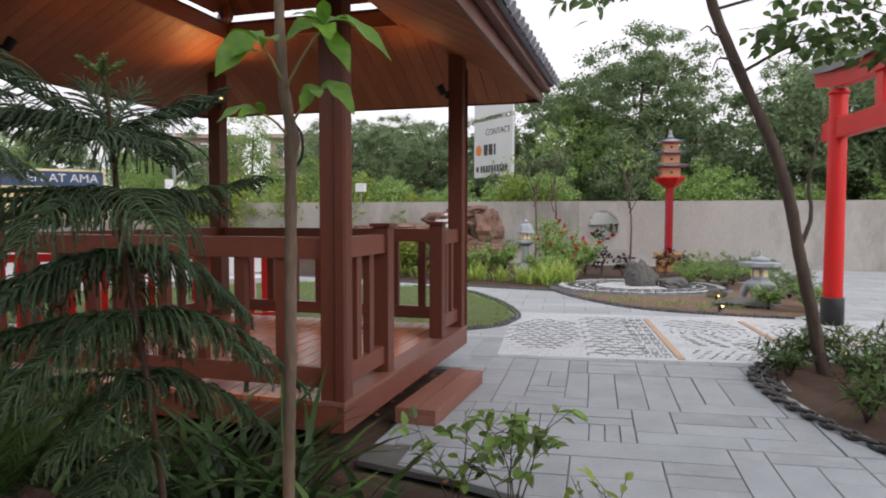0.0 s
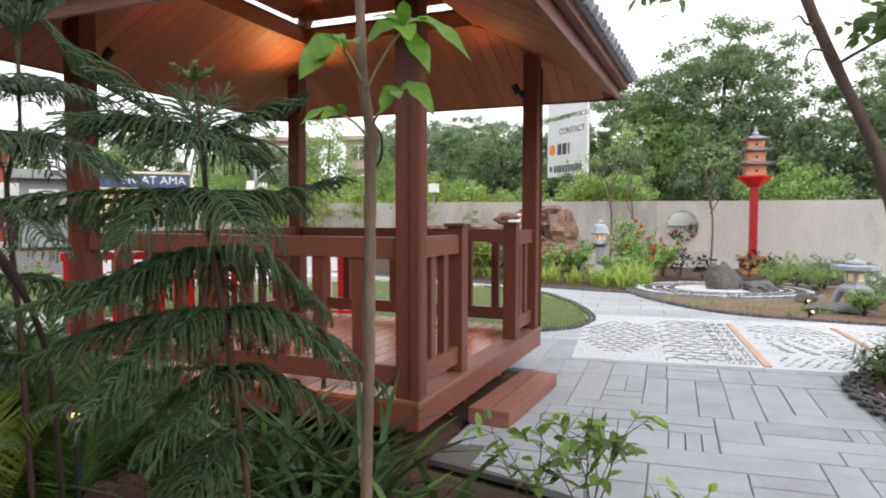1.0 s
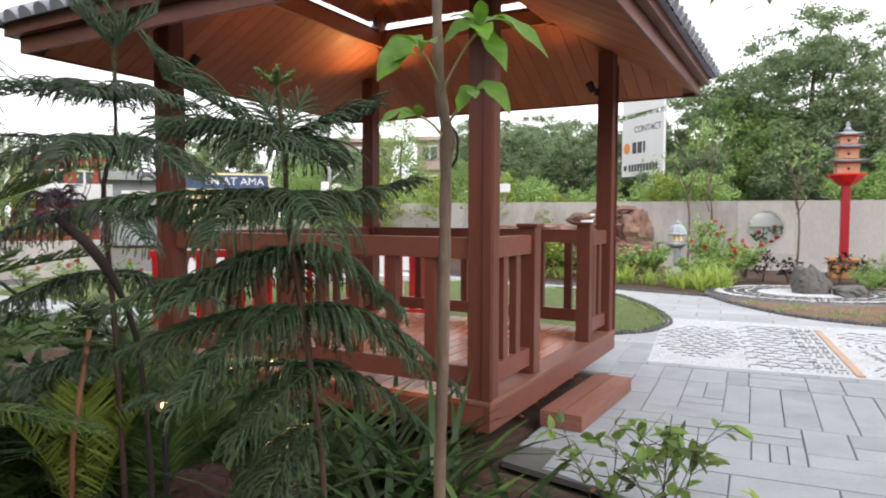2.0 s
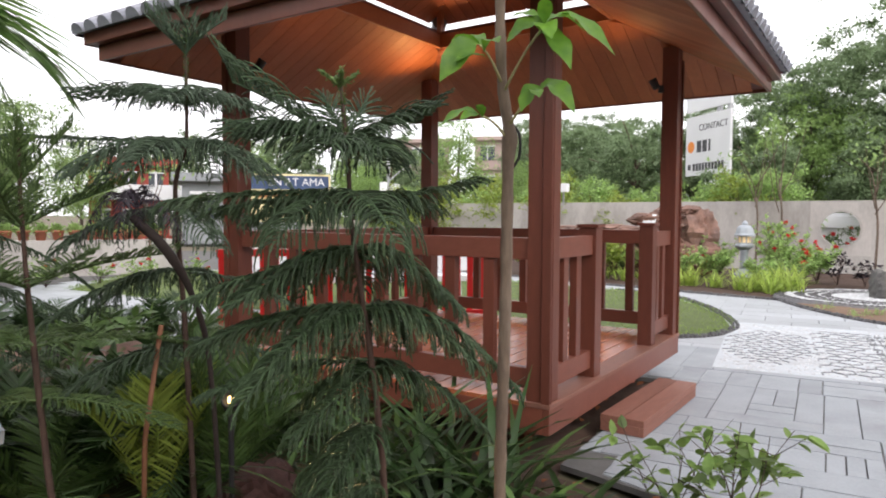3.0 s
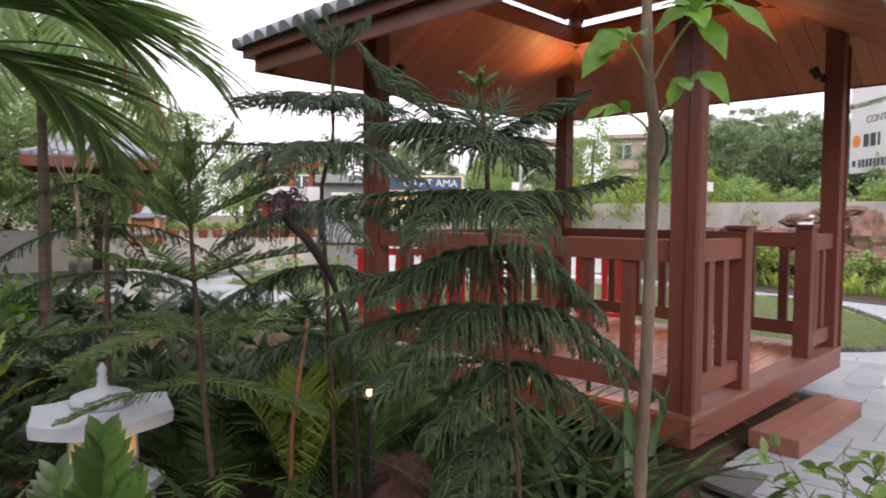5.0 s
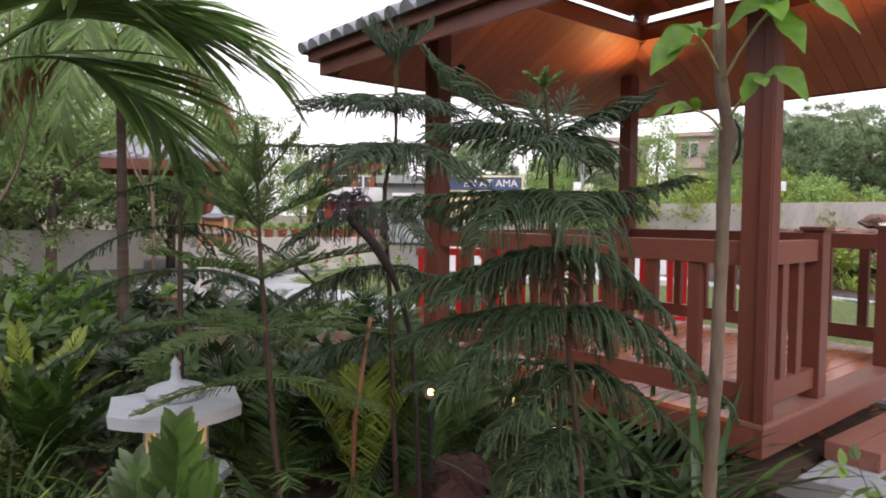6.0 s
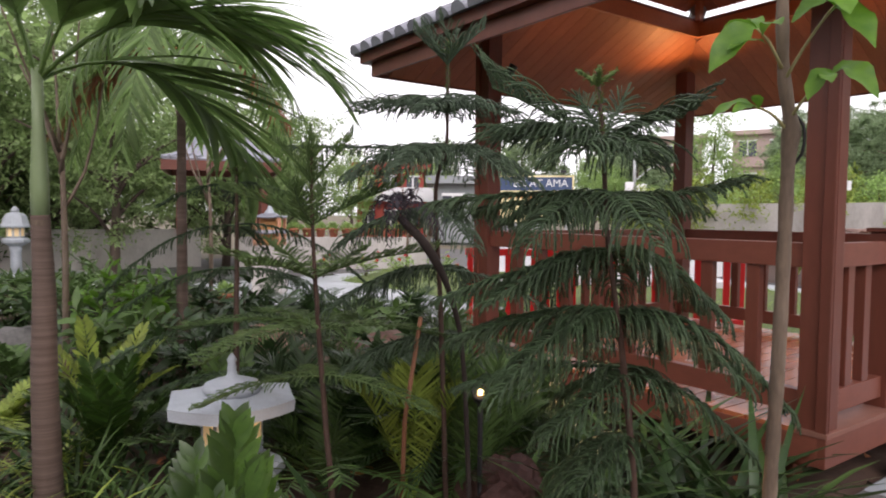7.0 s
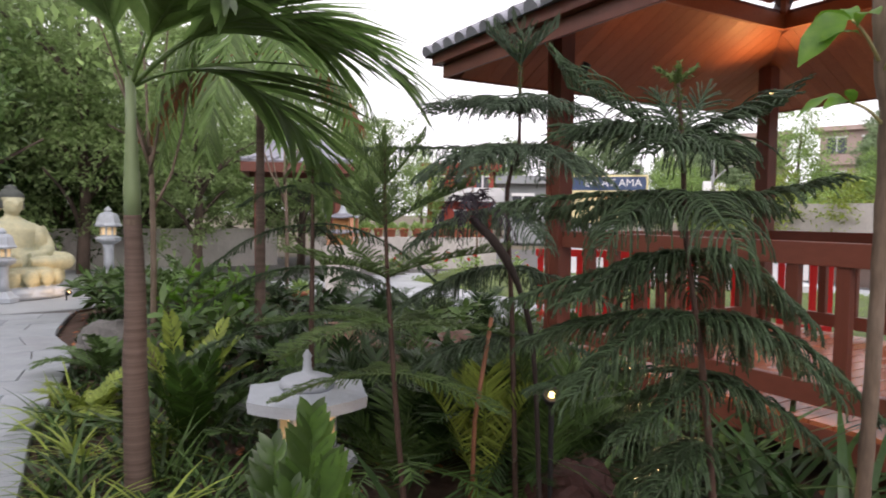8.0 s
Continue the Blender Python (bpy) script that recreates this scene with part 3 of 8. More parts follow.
for r in (0, 1):
    for i in range(n):
        p, q = back[0][r], back[1][r]
        bm.faces.new((p[i], p[(i + 1) % n], q[(i + 1) % n], q[i]))
part("opening_panel", bm, WALLC, wall)
part("masonry", box(-12.5, -0.62, 0, 0.2, -0.1, HT), WALLC, wall)
part("masonry", box(0.62, 14, 0, 0.2, -0.1, HT), WALLC, wall)
part("masonry", box(-0.62, 0.62, 0, 0.2, -0.1, ZM - 0.62), WALLC, wall)
part("masonry", box(-0.62, 0.62, 0, 0.2, ZM + 0.62, HT), WALLC, wall)
bm = bmesh.new()
rings = []
for r, y in ((R - 0.002, -0.02), (R + 0.045, -0.02), (R + 0.045, 0.002), (R - 0.002, 0.002)):
    rings.append([bm.verts.new((r * math.cos(math.tau * i / 40), y, ZM + r * math.sin(math.tau * i / 40))) for i in range(40)])
for p, q in zip(rings, rings[1:] + rings[:1]):
    for i in range(40):
        bm.faces.new((p[i], p[(i + 1) % 40], q[(i + 1) % 40], q[i]))
part("rim", bm, WALLC, wall)

# a second plain wall beyond the round opening
lane = thing("wall_lane", "pale plain wall across the lane behind the garden", "wall", (5.3, 20.9, 0), -16, kind="structure")
part("masonry", box(-2.6, 2.6, -0.08, 0.08, -0.1, 1.42), WHITE, lane)

# ---- garden objects ----


def torii():
    g = thing("torii_gate", "vermilion painted torii gate with black leg sleeves and a black ridge", "gate", (4.671, 7.848, 0), -101)
    span = 2.3
    for x in (0.0, span):
        leg = part("leg", revolve([(0.112, -0.05), (0.108, 0.4), (0.098, 2.78), (0.09, 2.80)], 24, turn=0.1), RED, g, "", True, pose(x, 0, 0, 0, 0, 0))
        part("sleeve", revolve([(0.128, -0.06), (0.128, 0.325), (0.122, 0.333), (0.113, 0.334)], 24), BLACK, leg, "black leg sleeve", True)
        part("collar", revolve([(0.10, 2.735), (0.115, 2.738), (0.118, 2.768), (0.10, 2.77)], 20), RED, leg, "", True)
    part("tie_beam", box(-0.37, span + 0.37, -0.055, 0.055, 2.215, 2.435, 0.008), RED, g)
    part("strut", box(span / 2 - 0.09, span / 2 + 0.09, -0.045, 0.045, 2.435, 2.775, 0.006), RED, g)

    def lintel(z0, z1, half, wide0, wide1):
        bm = bmesh.new()
        rows, n = [], 20
        for i in range(n + 1):
            u = -1 + 2 * i / n
            x = span / 2 + u * half
            lift = 0.15 * abs(u) ** 2.5
            rows.append([bm.verts.new((x + u * (0.05 if k > 1 else 0), y, z + lift)) for k, (y, z) in enumerate(((-wide0, z0), (wide0, z0), (wide1, z1), (-wide1, z1)))])
        for a_, b_ in zip(rows, rows[1:]):
            for k in range(4):
                bm.faces.new((a_[k], a_[(k + 1) % 4], b_[(k + 1) % 4], b_[k]))
        bm.faces.new(rows[0][::-1])
        bm.faces.new(rows[-1])
        return bm

    part("lintel", lintel(2.775, 2.955, span / 2 + 0.55, 0.075, 0.085), RED, g)
    part("ridge", lintel(2.958, 3.055, span / 2 + 0.62, 0.15, 0.06), BLACK, g, "black ridge cap")
    for x in (-0.16, 0.16, span - 0.16, span + 0.16):
        part("wedge", box(x - 0.035, x + 0.035, -0.07, 0.07, 2.44, 2.475, 0.004), RED, g)


torii()


def flared_roof(half, z, rise, n=4, thick=0.022, lift=0.05, top=0.10):
    """A flared many-sided roof with raised corners."""
    bm = bmesh.new()
    per = 6
    under, over = [], []
    rings = 5
    for r in range(rings + 1):
        f = r / rings
        row = []
        for k in range(n * per):
            a_ = math.tau * k / (n * per) + math.pi / n
            c = k % per / per
            corner = abs(c - 0.0) if c < 0.5 else 1 - c
            rad = math.cos(math.pi / n) / math.cos(((a_ + math.pi / n) % (math.tau / n)) - math.pi / n)
            e = (1 - 2 * corner)
            s = half * (1 - f) + top * half * f
            row.append((math.cos(a_) * s * rad, math.sin(a_) * s * rad, z + rise * f ** 1.5 + lift * (1 - f) ** 2 * e ** 3))
        over.append(row)
    ov = [[bm.verts.new((x, y, z_ + thick)) for x, y, z_ in row] for row in over]
    un = [[bm.verts.new((x * 0.985, y * 0.985, z_)) for x, y, z_ in row] for row in over]
    m_ = n * per
    for g in (ov, un):
        for a_, b_ in zip(g, g[1:]):
            for k in range(m_):
                bm.faces.new((a_[k], a_[(k + 1) % m_], b_[(k + 1) % m_], b_[k]))
    for k in range(m_):
        bm.faces.new((un[0][k], un[0][(k + 1) % m_], ov[0][(k + 1) % m_], ov[0][k]))
    bm.faces.new(ov[-1])
    bm.faces.new(un[-1][::-1])
    return bm


def pagoda_column(place, turn):
    g = thing("pagoda_birdhouse", "tall deep red column carrying a three-tier peach birdhouse with grey roofs", "birdhouse", place, turn)
    base = part("box_base", box(-0.24, 0.24, -0.24, 0.24, 0.0, 0.36, 0.01), OCHRE, g, "ochre wooden box base")
    part("base_cap", box(-0.30, 0.30, -0.30, 0.30, 0.361, 0.41, 0.01), OCHRE, base)
    part("column", box(-0.078, 0.078, -0.078, 0.078, 0.41, 2.0, 0.01), DEEPRED, g)
    part("bracket_bowl", revolve([(0.13, 1.93), (0.20, 1.98), (0.33, 2.10), (0.36, 2.13), (0.36, 2.16)], 8, turn=math.pi / 8), RED, g, "flared red bowl bracket")
    for z0, z1, hw, rh in ((2.16, 2.40, 0.20, 0.44), (2.47, 2.70, 0.18, 0.39), (2.77, 2.95, 0.155, 0.33)):
        body = part("tier_body", box(-hw, hw, -hw, hw, z0, z1, 0.006), PEACH, g)
        for t in range(4):
            m_ = pose(0, 0, 0, 0, 0, 90 * t)
            part("entrance_hole", revolve([(0.028, 0), (0.028, 0.006), (0.001, 0.0062)], 14), BLACK, body, "", False, m_ @ pose(0, -hw - 0.0005, (z0 + z1) / 2 - 0.02, 90, 0, 0))
            part("trim_rail", box(-hw, hw, -hw - 0.008, -hw - 0.001, z1 - 0.035, z1 - 0.005), RED, body, "", False, m_)
        part("tier_roof", flared_roof(rh * 1.12, z1, 0.075, 4, 0.02, 0.035, 0.25), TILE, g, "grey flared tier roof")
    part("finial", revolve([(0.05, 3.05), (0.09, 3.07), (0.06, 3.10), (0.03, 3.15), (0.045, 3.18), (0.004, 3.25)], 14), STONE, g, "", True)


pagoda_column((5.23, 15.25, 0.03), -16.4 + 8)


def snow_lantern(place, turn, s, label):
    g = thing("stone_lantern", label, "stone lantern", place, turn, "low stone lanterns")
    for k in range(4):
        a_ = math.tau * k / 4 + 0.785
        path = smoothpath([(0.27 * math.cos(a_), 0.27 * math.sin(a_), 0.0), (0.255 * math.cos(a_), 0.255 * math.sin(a_), 0.16), (0.18 * math.cos(a_), 0.18 * math.sin(a_), 0.28)], 6)
        part("leg", tube([p * s for p in path], [r * s for r in (0.075, 0.066, 0.062, 0.065, 0.075, 0.085)], 10), STONE, g, "", True)
    part("platform", revolve([(r * s, z * s) for r, z in ((0.22, 0.25), (0.27, 0.28), (0.275, 0.33), (0.20, 0.37), (0.17, 0.385))], 6), STONE, g)
    cell = part("light_cell", revolve([(r * s, z * s) for r, z in ((0.155, 0.385), (0.155, 0.62))], 6), STONE, g)
    for k in range(6):
        m_ = pose(0, 0, 0, 0, 0, 60 * k + 30)
        w = 0.155 * s * math.cos(math.pi / 6)
        part("window", box(w + 0.0005, w + 0.006, -0.042 * s, 0.042 * s, 0.45 * s, 0.57 * s), LITPANE, cell, "glowing warm window", False, m_)
    part("roof", flared_roof(0.352 * s, 0.628 * s, 0.030 * s, 6, 0.060 * s, 0.009 * s, 0.30), STONE, g, "wide hexagonal stone roof")
    part("finial", revolve([(r * s, z * s) for r, z in ((0.10, 0.698), (0.138, 0.708), (0.150, 0.734), (0.138, 0.762), (0.10, 0.777), (0.045, 0.787), (0.027, 0.805), (0.021, 0.83), (0.024, 0.845), (0.018, 0.86), (0.026, 0.885), (0.004, 0.92))], 24), STONE, g, "rounded finial knob", True)
    return g


snow_lantern((4.713, 9.75, 0.02), 12, 0.86, "pale granite snow-viewing lantern glowing in the planted bed")
snow_lantern((-2.50, 1.65, -0.05), 57, 0.82, "pale granite snow-viewing lantern among conifer fronds, lit from below by an added spot")


def pedestal_lantern(place, turn, s):
    g = thing("pedestal_lantern", "slim pale stone pedestal lantern with a domed cap", "stone lantern", place, turn, "pedestal lanterns")
    part("foot", revolve([(r * s, z * s) for r, z in ((0.21, 0), (0.21, 0.07), (0.17, 0.10), (0.12, 0.16), (0.10, 0.18))], 6), STONE, g)
    part("shaft", revolve([(r * s, z * s) for r, z in ((0.085, 0.18), (0.075, 0.3), (0.075, 0.5), (0.09, 0.58))], 14), STONE, g, "", True)
    part("bowl", revolve([(r * s, z * s) for r, z in ((0.09, 0.58), (0.19, 0.64), (0.20, 0.68), (0.17, 0.71))], 8), STONE, g)
    cell = part("light_cell", revolve([(r * s, z * s) for r, z in ((0.125, 0.71), (0.125, 0.88))], 8), STONE, g)
    for k in range(8):
        w = 0.125 * s * math.cos(math.pi / 8)
        part("window", box(w + 0.0005, w + 0.005, -0.032 * s, 0.032 * s, 0.735 * s, 0.86 * s), LITPANE, cell, "warm lit window", False, pose(0, 0, 0, 0, 0, 45 * k + 22.5))
    part("cap", revolve([(r * s, z * s) for r, z in ((0.205, 0.87), (0.215, 0.895), (0.190, 0.93), (0.175, 0.99), (0.155, 1.05), (0.115, 1.09), (0.05, 1.105))], 8), STONE, g)
    part("finial", revolve([(r * s, z * s) for r, z in ((0.045, 1.10), (0.065, 1.125), (0.055, 1.155), (0.008, 1.20))], 14), STONE, g, "", True)


pedestal_lantern((1.87, 14.9, 0.05), 10, 0.98)
pedestal_lantern((-13.35, 4.55, 0.0), 10, 1.16)
pedestal_lantern((-10.95, 2.32, 0.0), 10, 0.88)


def boulder(name, place, size, seed, mat, label, category="rock", rough=0.28, turn=0.0, group="", sub=4):
    bm = bmesh.new()
    bmesh.ops.create_icosphere(bm, subdivisions=sub, radius=1.0)
    off = Vector((seed * 3.1, seed * 1.7, seed * 2.3))
    for v in bm.verts:
        p = v.co.copy()
        k = 1 + rough * noise.noise(p * 1.1 + off) + rough * 0.6 * noise.noise(p * 2.7 + off) + rough * 0.35 * noise.noise(p * 7 + off) + rough * 0.35 * abs(noise.noise(Vector((p.x * 2, p.y * 2, p.z * 9)) + off))
        q = p * k
        q.z = max(q.z, -0.72)
        v.co = Vector((q.x * size[0], q.y * size[1], q.z * size[2]))
    ob = part(name, bm, mat, None, "", False, pose(*place, 0, 0, turn))
    return tagged(ob, label, category, group)


# the rockery with its little waterfall
rk = random.Random(7)
for i, (x, y, z, sx, sy, sz) in enumerate(((1.02, 15.4, 0.85, 0.42, 0.5, 0.68), (0.55, 15.5, 1.28, 0.55, 0.4, 0.22), (0.30, 15.3, 1.08, 0.62, 0.45, 0.13), (-0.10, 15.2, 1.22, 0.36, 0.35, 0.17),
                                           (-0.30, 15.0, 0.98, 0.60, 0.45, 0.11), (-0.95, 15.1, 1.02, 0.62, 0.5, 0.10), (-1.65, 15.3, 0.99, 0.50, 0.45, 0.11), (0.15, 15.5, 0.62, 0.8, 0.5, 0.42),
                                           (-0.9, 15.5, 0.58, 0.8, 0.45, 0.42), (-1.7, 15.6, 0.50, 0.7, 0.4, 0.45), (0.85, 15.2, 0.35, 0.55, 0.5, 0.4), (0.0, 15.1, 0.28, 0.7, 0.4, 0.35), (-1.0, 15.1, 0.25, 0.7, 0.4, 0.32),
                                           (0.75, 15.5, 1.42, 0.34, 0.3, 0.12), (0.32, 15.55, 1.40, 0.3, 0.3, 0.10))):
    boulder("rockery_stone", (x, y, z), (sx, sy, sz), i + 1, REDROCK, "rough brown-red slab stone stacked in a rockery", "rock", 0.35, rk.uniform(0, 360) if sz < 0.2 else 20 * i, "rockery stones")
WATER = material("falling_water", (0.62, 0.66, 0.68), (0.5, 0.54, 0.56), 6, 0.2, 0.4, 40, stretch=(6, 1, 0.6))
bm = bmesh.new()
rows = []
for i in range(9):
    f = i / 8
    y = 15.05 - 0.22 * math.sin(f * 1.4)
    z = 1.34 - 0.10 * f - 0.22 * f * f
    rows.append([bm.verts.new((-0.02 + (k - 3) * 0.045 + 0.01 * math.sin(k * 2 + i), y + 0.012 * math.sin(k * 1.9 + i * 0.8), z)) for k in range(7)])
for a_, b_ in zip(rows, rows[1:]):
    for k in range(6):
        bm.faces.new((a_[k], a_[k + 1], b_[k + 1], b_[k]))
ob = part("waterfall", bm, WATER, None, "", True)
ob.modifiers.new("thick", "SOLIDIFY").thickness = 0.02
tagged(ob, "thin white sheet of water running over the rockery", "waterfall")

# rocks of the dry garden
boulder("garden_rock", (3.55, 11.75, 0.10), (0.30, 0.22, 0.36), 31, ROCK, "pointed dark grey rock standing in raked gravel", turn=20)
boulder("garden_rock", (4.05, 11.55, 0.06), (0.36, 0.24, 0.16), 32, ROCK, "low mossy grey rock in raked gravel", turn=70)
boulder("garden_rock", (4.30, 9.35, 0.03), (0.42, 0.26, 0.11), 33, ROCK, "flat grey stone lying beside the lantern", turn=-10)
boulder("garden_rock", (4.32, 10.35, 0.05), (0.14, 0.13, 0.12), 34, ROCK, "small dark rock at the gravel edge", turn=40)
boulder("garden_rock", (-6.4, 2.25, 0.05), (0.42, 0.3, 0.26), 35, ROCK, "rounded grey boulder beside the path", turn=40)
boulder("garden_rock", (-4.3, 3.2, 0.10), (0.5, 0.4, 0.30), 36, REDROCK, "reddish brown boulder among shrubs", turn=10)
boulder("garden_rock", (-3.55, 3.6, 0.10), (0.55, 0.4, 0.28), 37, REDROCK, "reddish brown boulder among shrubs", turn=80)
boulder("garden_rock", (-1.7, 2.75, 0.03), (0.22, 0.18, 0.13), 38, REDROCK, "small reddish stone on damp soil", turn=80)


def seated_figure(place, turn):
    bm = bmesh.new()

    def ball(c, s, rot=(0, 0, 0)):
        r = bmesh.ops.create_icosphere(bm, subdivisions=3, radius=1.0)
        m_ = pose(*c, *rot) @ Matrix.Diagonal((*s, 1))
        bmesh.ops.transform(bm, matrix=m_, verts=r["verts"])

    revolve([(0.74, 0.0), (0.77, 0.05), (0.70, 0.15), (0.60, 0.18)], 40, bm)
    revolve([(0.58, 0.15), (0.54, 0.20), (0.60, 0.40), (0.56, 0.47), (0.4, 0.48)], 40, bm)
    for k in range(16):
        a_ = math.tau * k / 16
        ball((0.60 * math.cos(a_), 0.60 * math.sin(a_), 0.31), (0.055, 0.105, 0.125), (0, 0, math.degrees(a_)))
        ball((0.70 * math.cos(a_ + 0.2), 0.70 * math.sin(a_ + 0.2), 0.10), (0.07, 0.12, 0.07), (0, 0, math.degrees(a_ + 0.2)))
    # robe from the lap to the neck, then limbs, then the head
    rows = ((0.50, 0.34, 0.46), (0.62, 0.30, 0.36), (0.78, 0.235, 0.30), (0.95, 0.225, 0.335), (1.08, 0.205, 0.375), (1.17, 0.165, 0.31), (1.23, 0.115, 0.18), (1.30, 0.085, 0.095), (1.40, 0.08, 0.085))
    rings = [[bm.verts.new((sx * math.cos(math.tau * i / 28), sy * math.sin(math.tau * i / 28), z)) for i in range(28)] for z, sx, sy in rows]
    for p, q in zip(rings, rings[1:]):
        for i in range(28):
            bm.faces.new((p[i], p[(i + 1) % 28], q[(i + 1) % 28], q[i]))
    bm.faces.new(rings[0][::-1])
    bm.faces.new(rings[-1])
    for s in (-1, 1):
        tube(smoothpath([(0.0, s * 0.33, 1.10), (0.02, s * 0.41, 0.92), (0.10, s * 0.43, 0.76), (0.24, s * 0.30, 0.68), (0.33, s * 0.09, 0.66)], 12), [0.10, 0.105, 0.10, 0.10, 0.10, 0.10, 0.10, 0.095, 0.085, 0.075, 0.065, 0.055], 14, bm)
        tube(smoothpath([(0.0, s * 0.22, 0.57), (0.16, s * 0.52, 0.56), (0.27, s * 0.60, 0.55), (0.38, s * 0.40, 0.55), (0.42, s * 0.05, 0.56)], 14), [0.15, 0.155, 0.155, 0.155, 0.15, 0.145, 0.14, 0.14, 0.13, 0.12, 0.11, 0.10, 0.09, 0.07], 14, bm)
        ball((0.04, s * 0.31, 0.90), (0.15, 0.13, 0.27), (s * 8, 0, 0))
        ball((0.0, s * 0.150, 1.475), (0.03, 0.022, 0.095))
        ball((0.135, s * 0.055, 1.535), (0.035, 0.05, 0.022))
    ball((0.035, 0, 1.50), (0.145, 0.135, 0.195))
    ball((0.10, 0, 1.40), (0.07, 0.075, 0.06))
    ball((-0.015, 0, 1.60), (0.170, 0.172, 0.150))
    ball((-0.02, 0, 1.745), (0.085, 0.085, 0.065))
    ball((0.178, 0, 1.485), (0.026, 0.024, 0.050))
    ball((0.160, 0, 1.415), (0.022, 0.042, 0.013))
    soft = part("statue_form", bm, WARMSTONE, None, "", True)
    rm = soft.modifiers.new("blend", "REMESH")
    rm.mode, rm.voxel_size = "VOXEL", 0.015
    bpy.context.view_layer.update()
    me = bpy.data.meshes.new_from_object(soft.evaluated_get(bpy.context.evaluated_depsgraph_get()))
    bpy.data.objects.remove(soft)
    me.materials.clear()
    me.materials.append(WARMSTONE)
    me.materials.append(material("dark_statue_hair", (0.075, 0.085, 0.075), (0.045, 0.05, 0.045), 9, 0.7, 0.6, 50))
    me.materials.append(STONE)
    for poly in me.polygons:
        c = poly.center
        poly.use_smooth = True
        poly.material_index = 2 if c.z < 0.19 else 1 if c.z > 1.595 or (c.z > 1.42 and c.x < 0.06 and abs(c.y) < 0.2) else 0
    ob = link("seated_statue", me, None, None, "", pose(*place, 0, 0, turn) @ Matrix.Diagonal((1.06, 1.06, 0.935, 1)))
    tagged(ob, "mossy seated stone statue on a lotus base, warm lamplight in its colour", "statue")


seated_figure((-11.75, 2.62, 0.0), 8)


# ---- signs and structures beyond ----
def text(name, words, size, mat, parent, m, label="", align="LEFT"):
    cu = bpy.data.curves.new(name, "FONT")
    cu.body, cu.size, cu.extrude, cu.align_x = words, size, 0.004, align
    ob = new(name, cu)
    bpy.context.view_layer.update()
    me = bpy.data.meshes.new_from_object(ob)
    bpy.data.objects.remove(ob)
    bpy.data.curves.remove(cu)
    me.materials.clear()
    me.materials.append(mat)
    return link(name, me, mat, parent, label, m)


def contact_board():
    ang = math.degrees(math.atan2(-2.0, 1.18))
    g = thing("contact_signboard", "white contact signboard on two steel posts behind the wall", "signboard", (1.13, 24.0, 0), ang)
    w = 2.32
    panel = part("panel", box(0, w, 0, 0.06, 2.66, 4.62, 0.006), WHITE, g)
    part("upper_panel", box(0, w, 0, 0.06, 4.78, 5.75, 0.006), WHITE, g)
    for x in (1.55, 2.05):
        part("sign_post", box(x, x + 0.13, 0.065, 0.19, -0.1, 5.7, 0.01), STEEL, g)
    text("lettering", "CONTACT", 0.30, INK, panel, pose(0.72, -0.004, 4.12, 90, 0, 0), "grey lettering")
    # word mark as plain shapes
    for i, x in enumerate((0.62, 0.92, 1.24)):
        part("word_mark", box(x, x + (0.24 if i < 2 else 0.10), -0.006, -0.001, 3.42, 3.80), INK, panel, "dark word mark block")
    part("emblem", revolve([(0.19, 0), (0.19, 0.005), (0.10, 0.0055)], 20), ORANGE, panel, "orange round emblem", False, pose(0.30, -0.001, 3.62, 90, 0, 0))
    for i in range(10):
        part("number_bar", box(0.42 + i * 0.165, 0.54 + i * 0.165, -0.006, -0.001, 2.82, 3.06), INK, panel, "dark bar")
    part("phone_mark", box(0.14, 0.30, -0.006, -0.001, 2.86, 3.04), INK, panel, "dark bar")


contact_board()


def zen_board():
    g = thing("yellow_signboard", "pale yellow signboard with white lettering on a navy band", "signboard", (-14.1, 20.75, 0), math.degrees(math.atan2(1.55, 2.72)))
    w = 3.12
    board = part("panel", box(0, w, 0, 0.08, 1.05, 2.80, 0.01), YELLOW, g)
    part("band", box(0.02, w - 0.07, -0.012, -0.001, 2.24, 2.73), NAVY, board, "navy lettering band")
    text("lettering", "EN AT AMA", 0.39, WHITE, board, pose(w - 0.22, -0.016, 2.38, 90, 0, 0), "white lettering", "RIGHT")
    for i in range(5):
        part("small_print", box(0.5 + i * 0.46, 0.86 + i * 0.46, -0.008, -0.001, 1.92 + 0.04 * (i % 2), 2.06 + 0.04 * (i % 2)), OCHRE, board, "ochre bar")
    for x in (0.2, w - 0.3):
        part("sign_post", box(x, x + 0.1, 0.085, 0.18, -0.1, 2.8), STEEL, g)
    for x in (0.6, w - 0.4):
        part("flood_lamp", box(x - 0.1, x + 0.1, -0.35, -0.2, 2.86, 2.98, 0.01), BLACK, g)
        part("lamp_arm", box(x - 0.015, x + 0.015, -0.25, 0.05, 2.80, 2.86), BLACK, g)


zen_board()

# pole with its white boxes
g = thing("utility_pole", "slim grey steel pole with two white boxes", "pole", (-10.0, 24.6, 0), 30)
part("shaft", revolve([(0.075, -0.1), (0.065, 3.0), (0.05, 5.2)], 12), STEEL, g, "", True)
part("meter_box", box(-0.34, -0.06, -0.14, 0.1, 2.0, 2.62, 0.01), WHITE, g, "white meter box")
part("meter_box", box(0.08, 0.42, -0.14, 0.1, 2.0, 2.55, 0.01), WHITE, g, "white meter box")
part("arm", tube([(0.06, 0, 2.7), (0.5, 0, 3.1), (0.9, 0, 3.3)], [0.025, 0.022, 0.02], 8), STEEL, g)

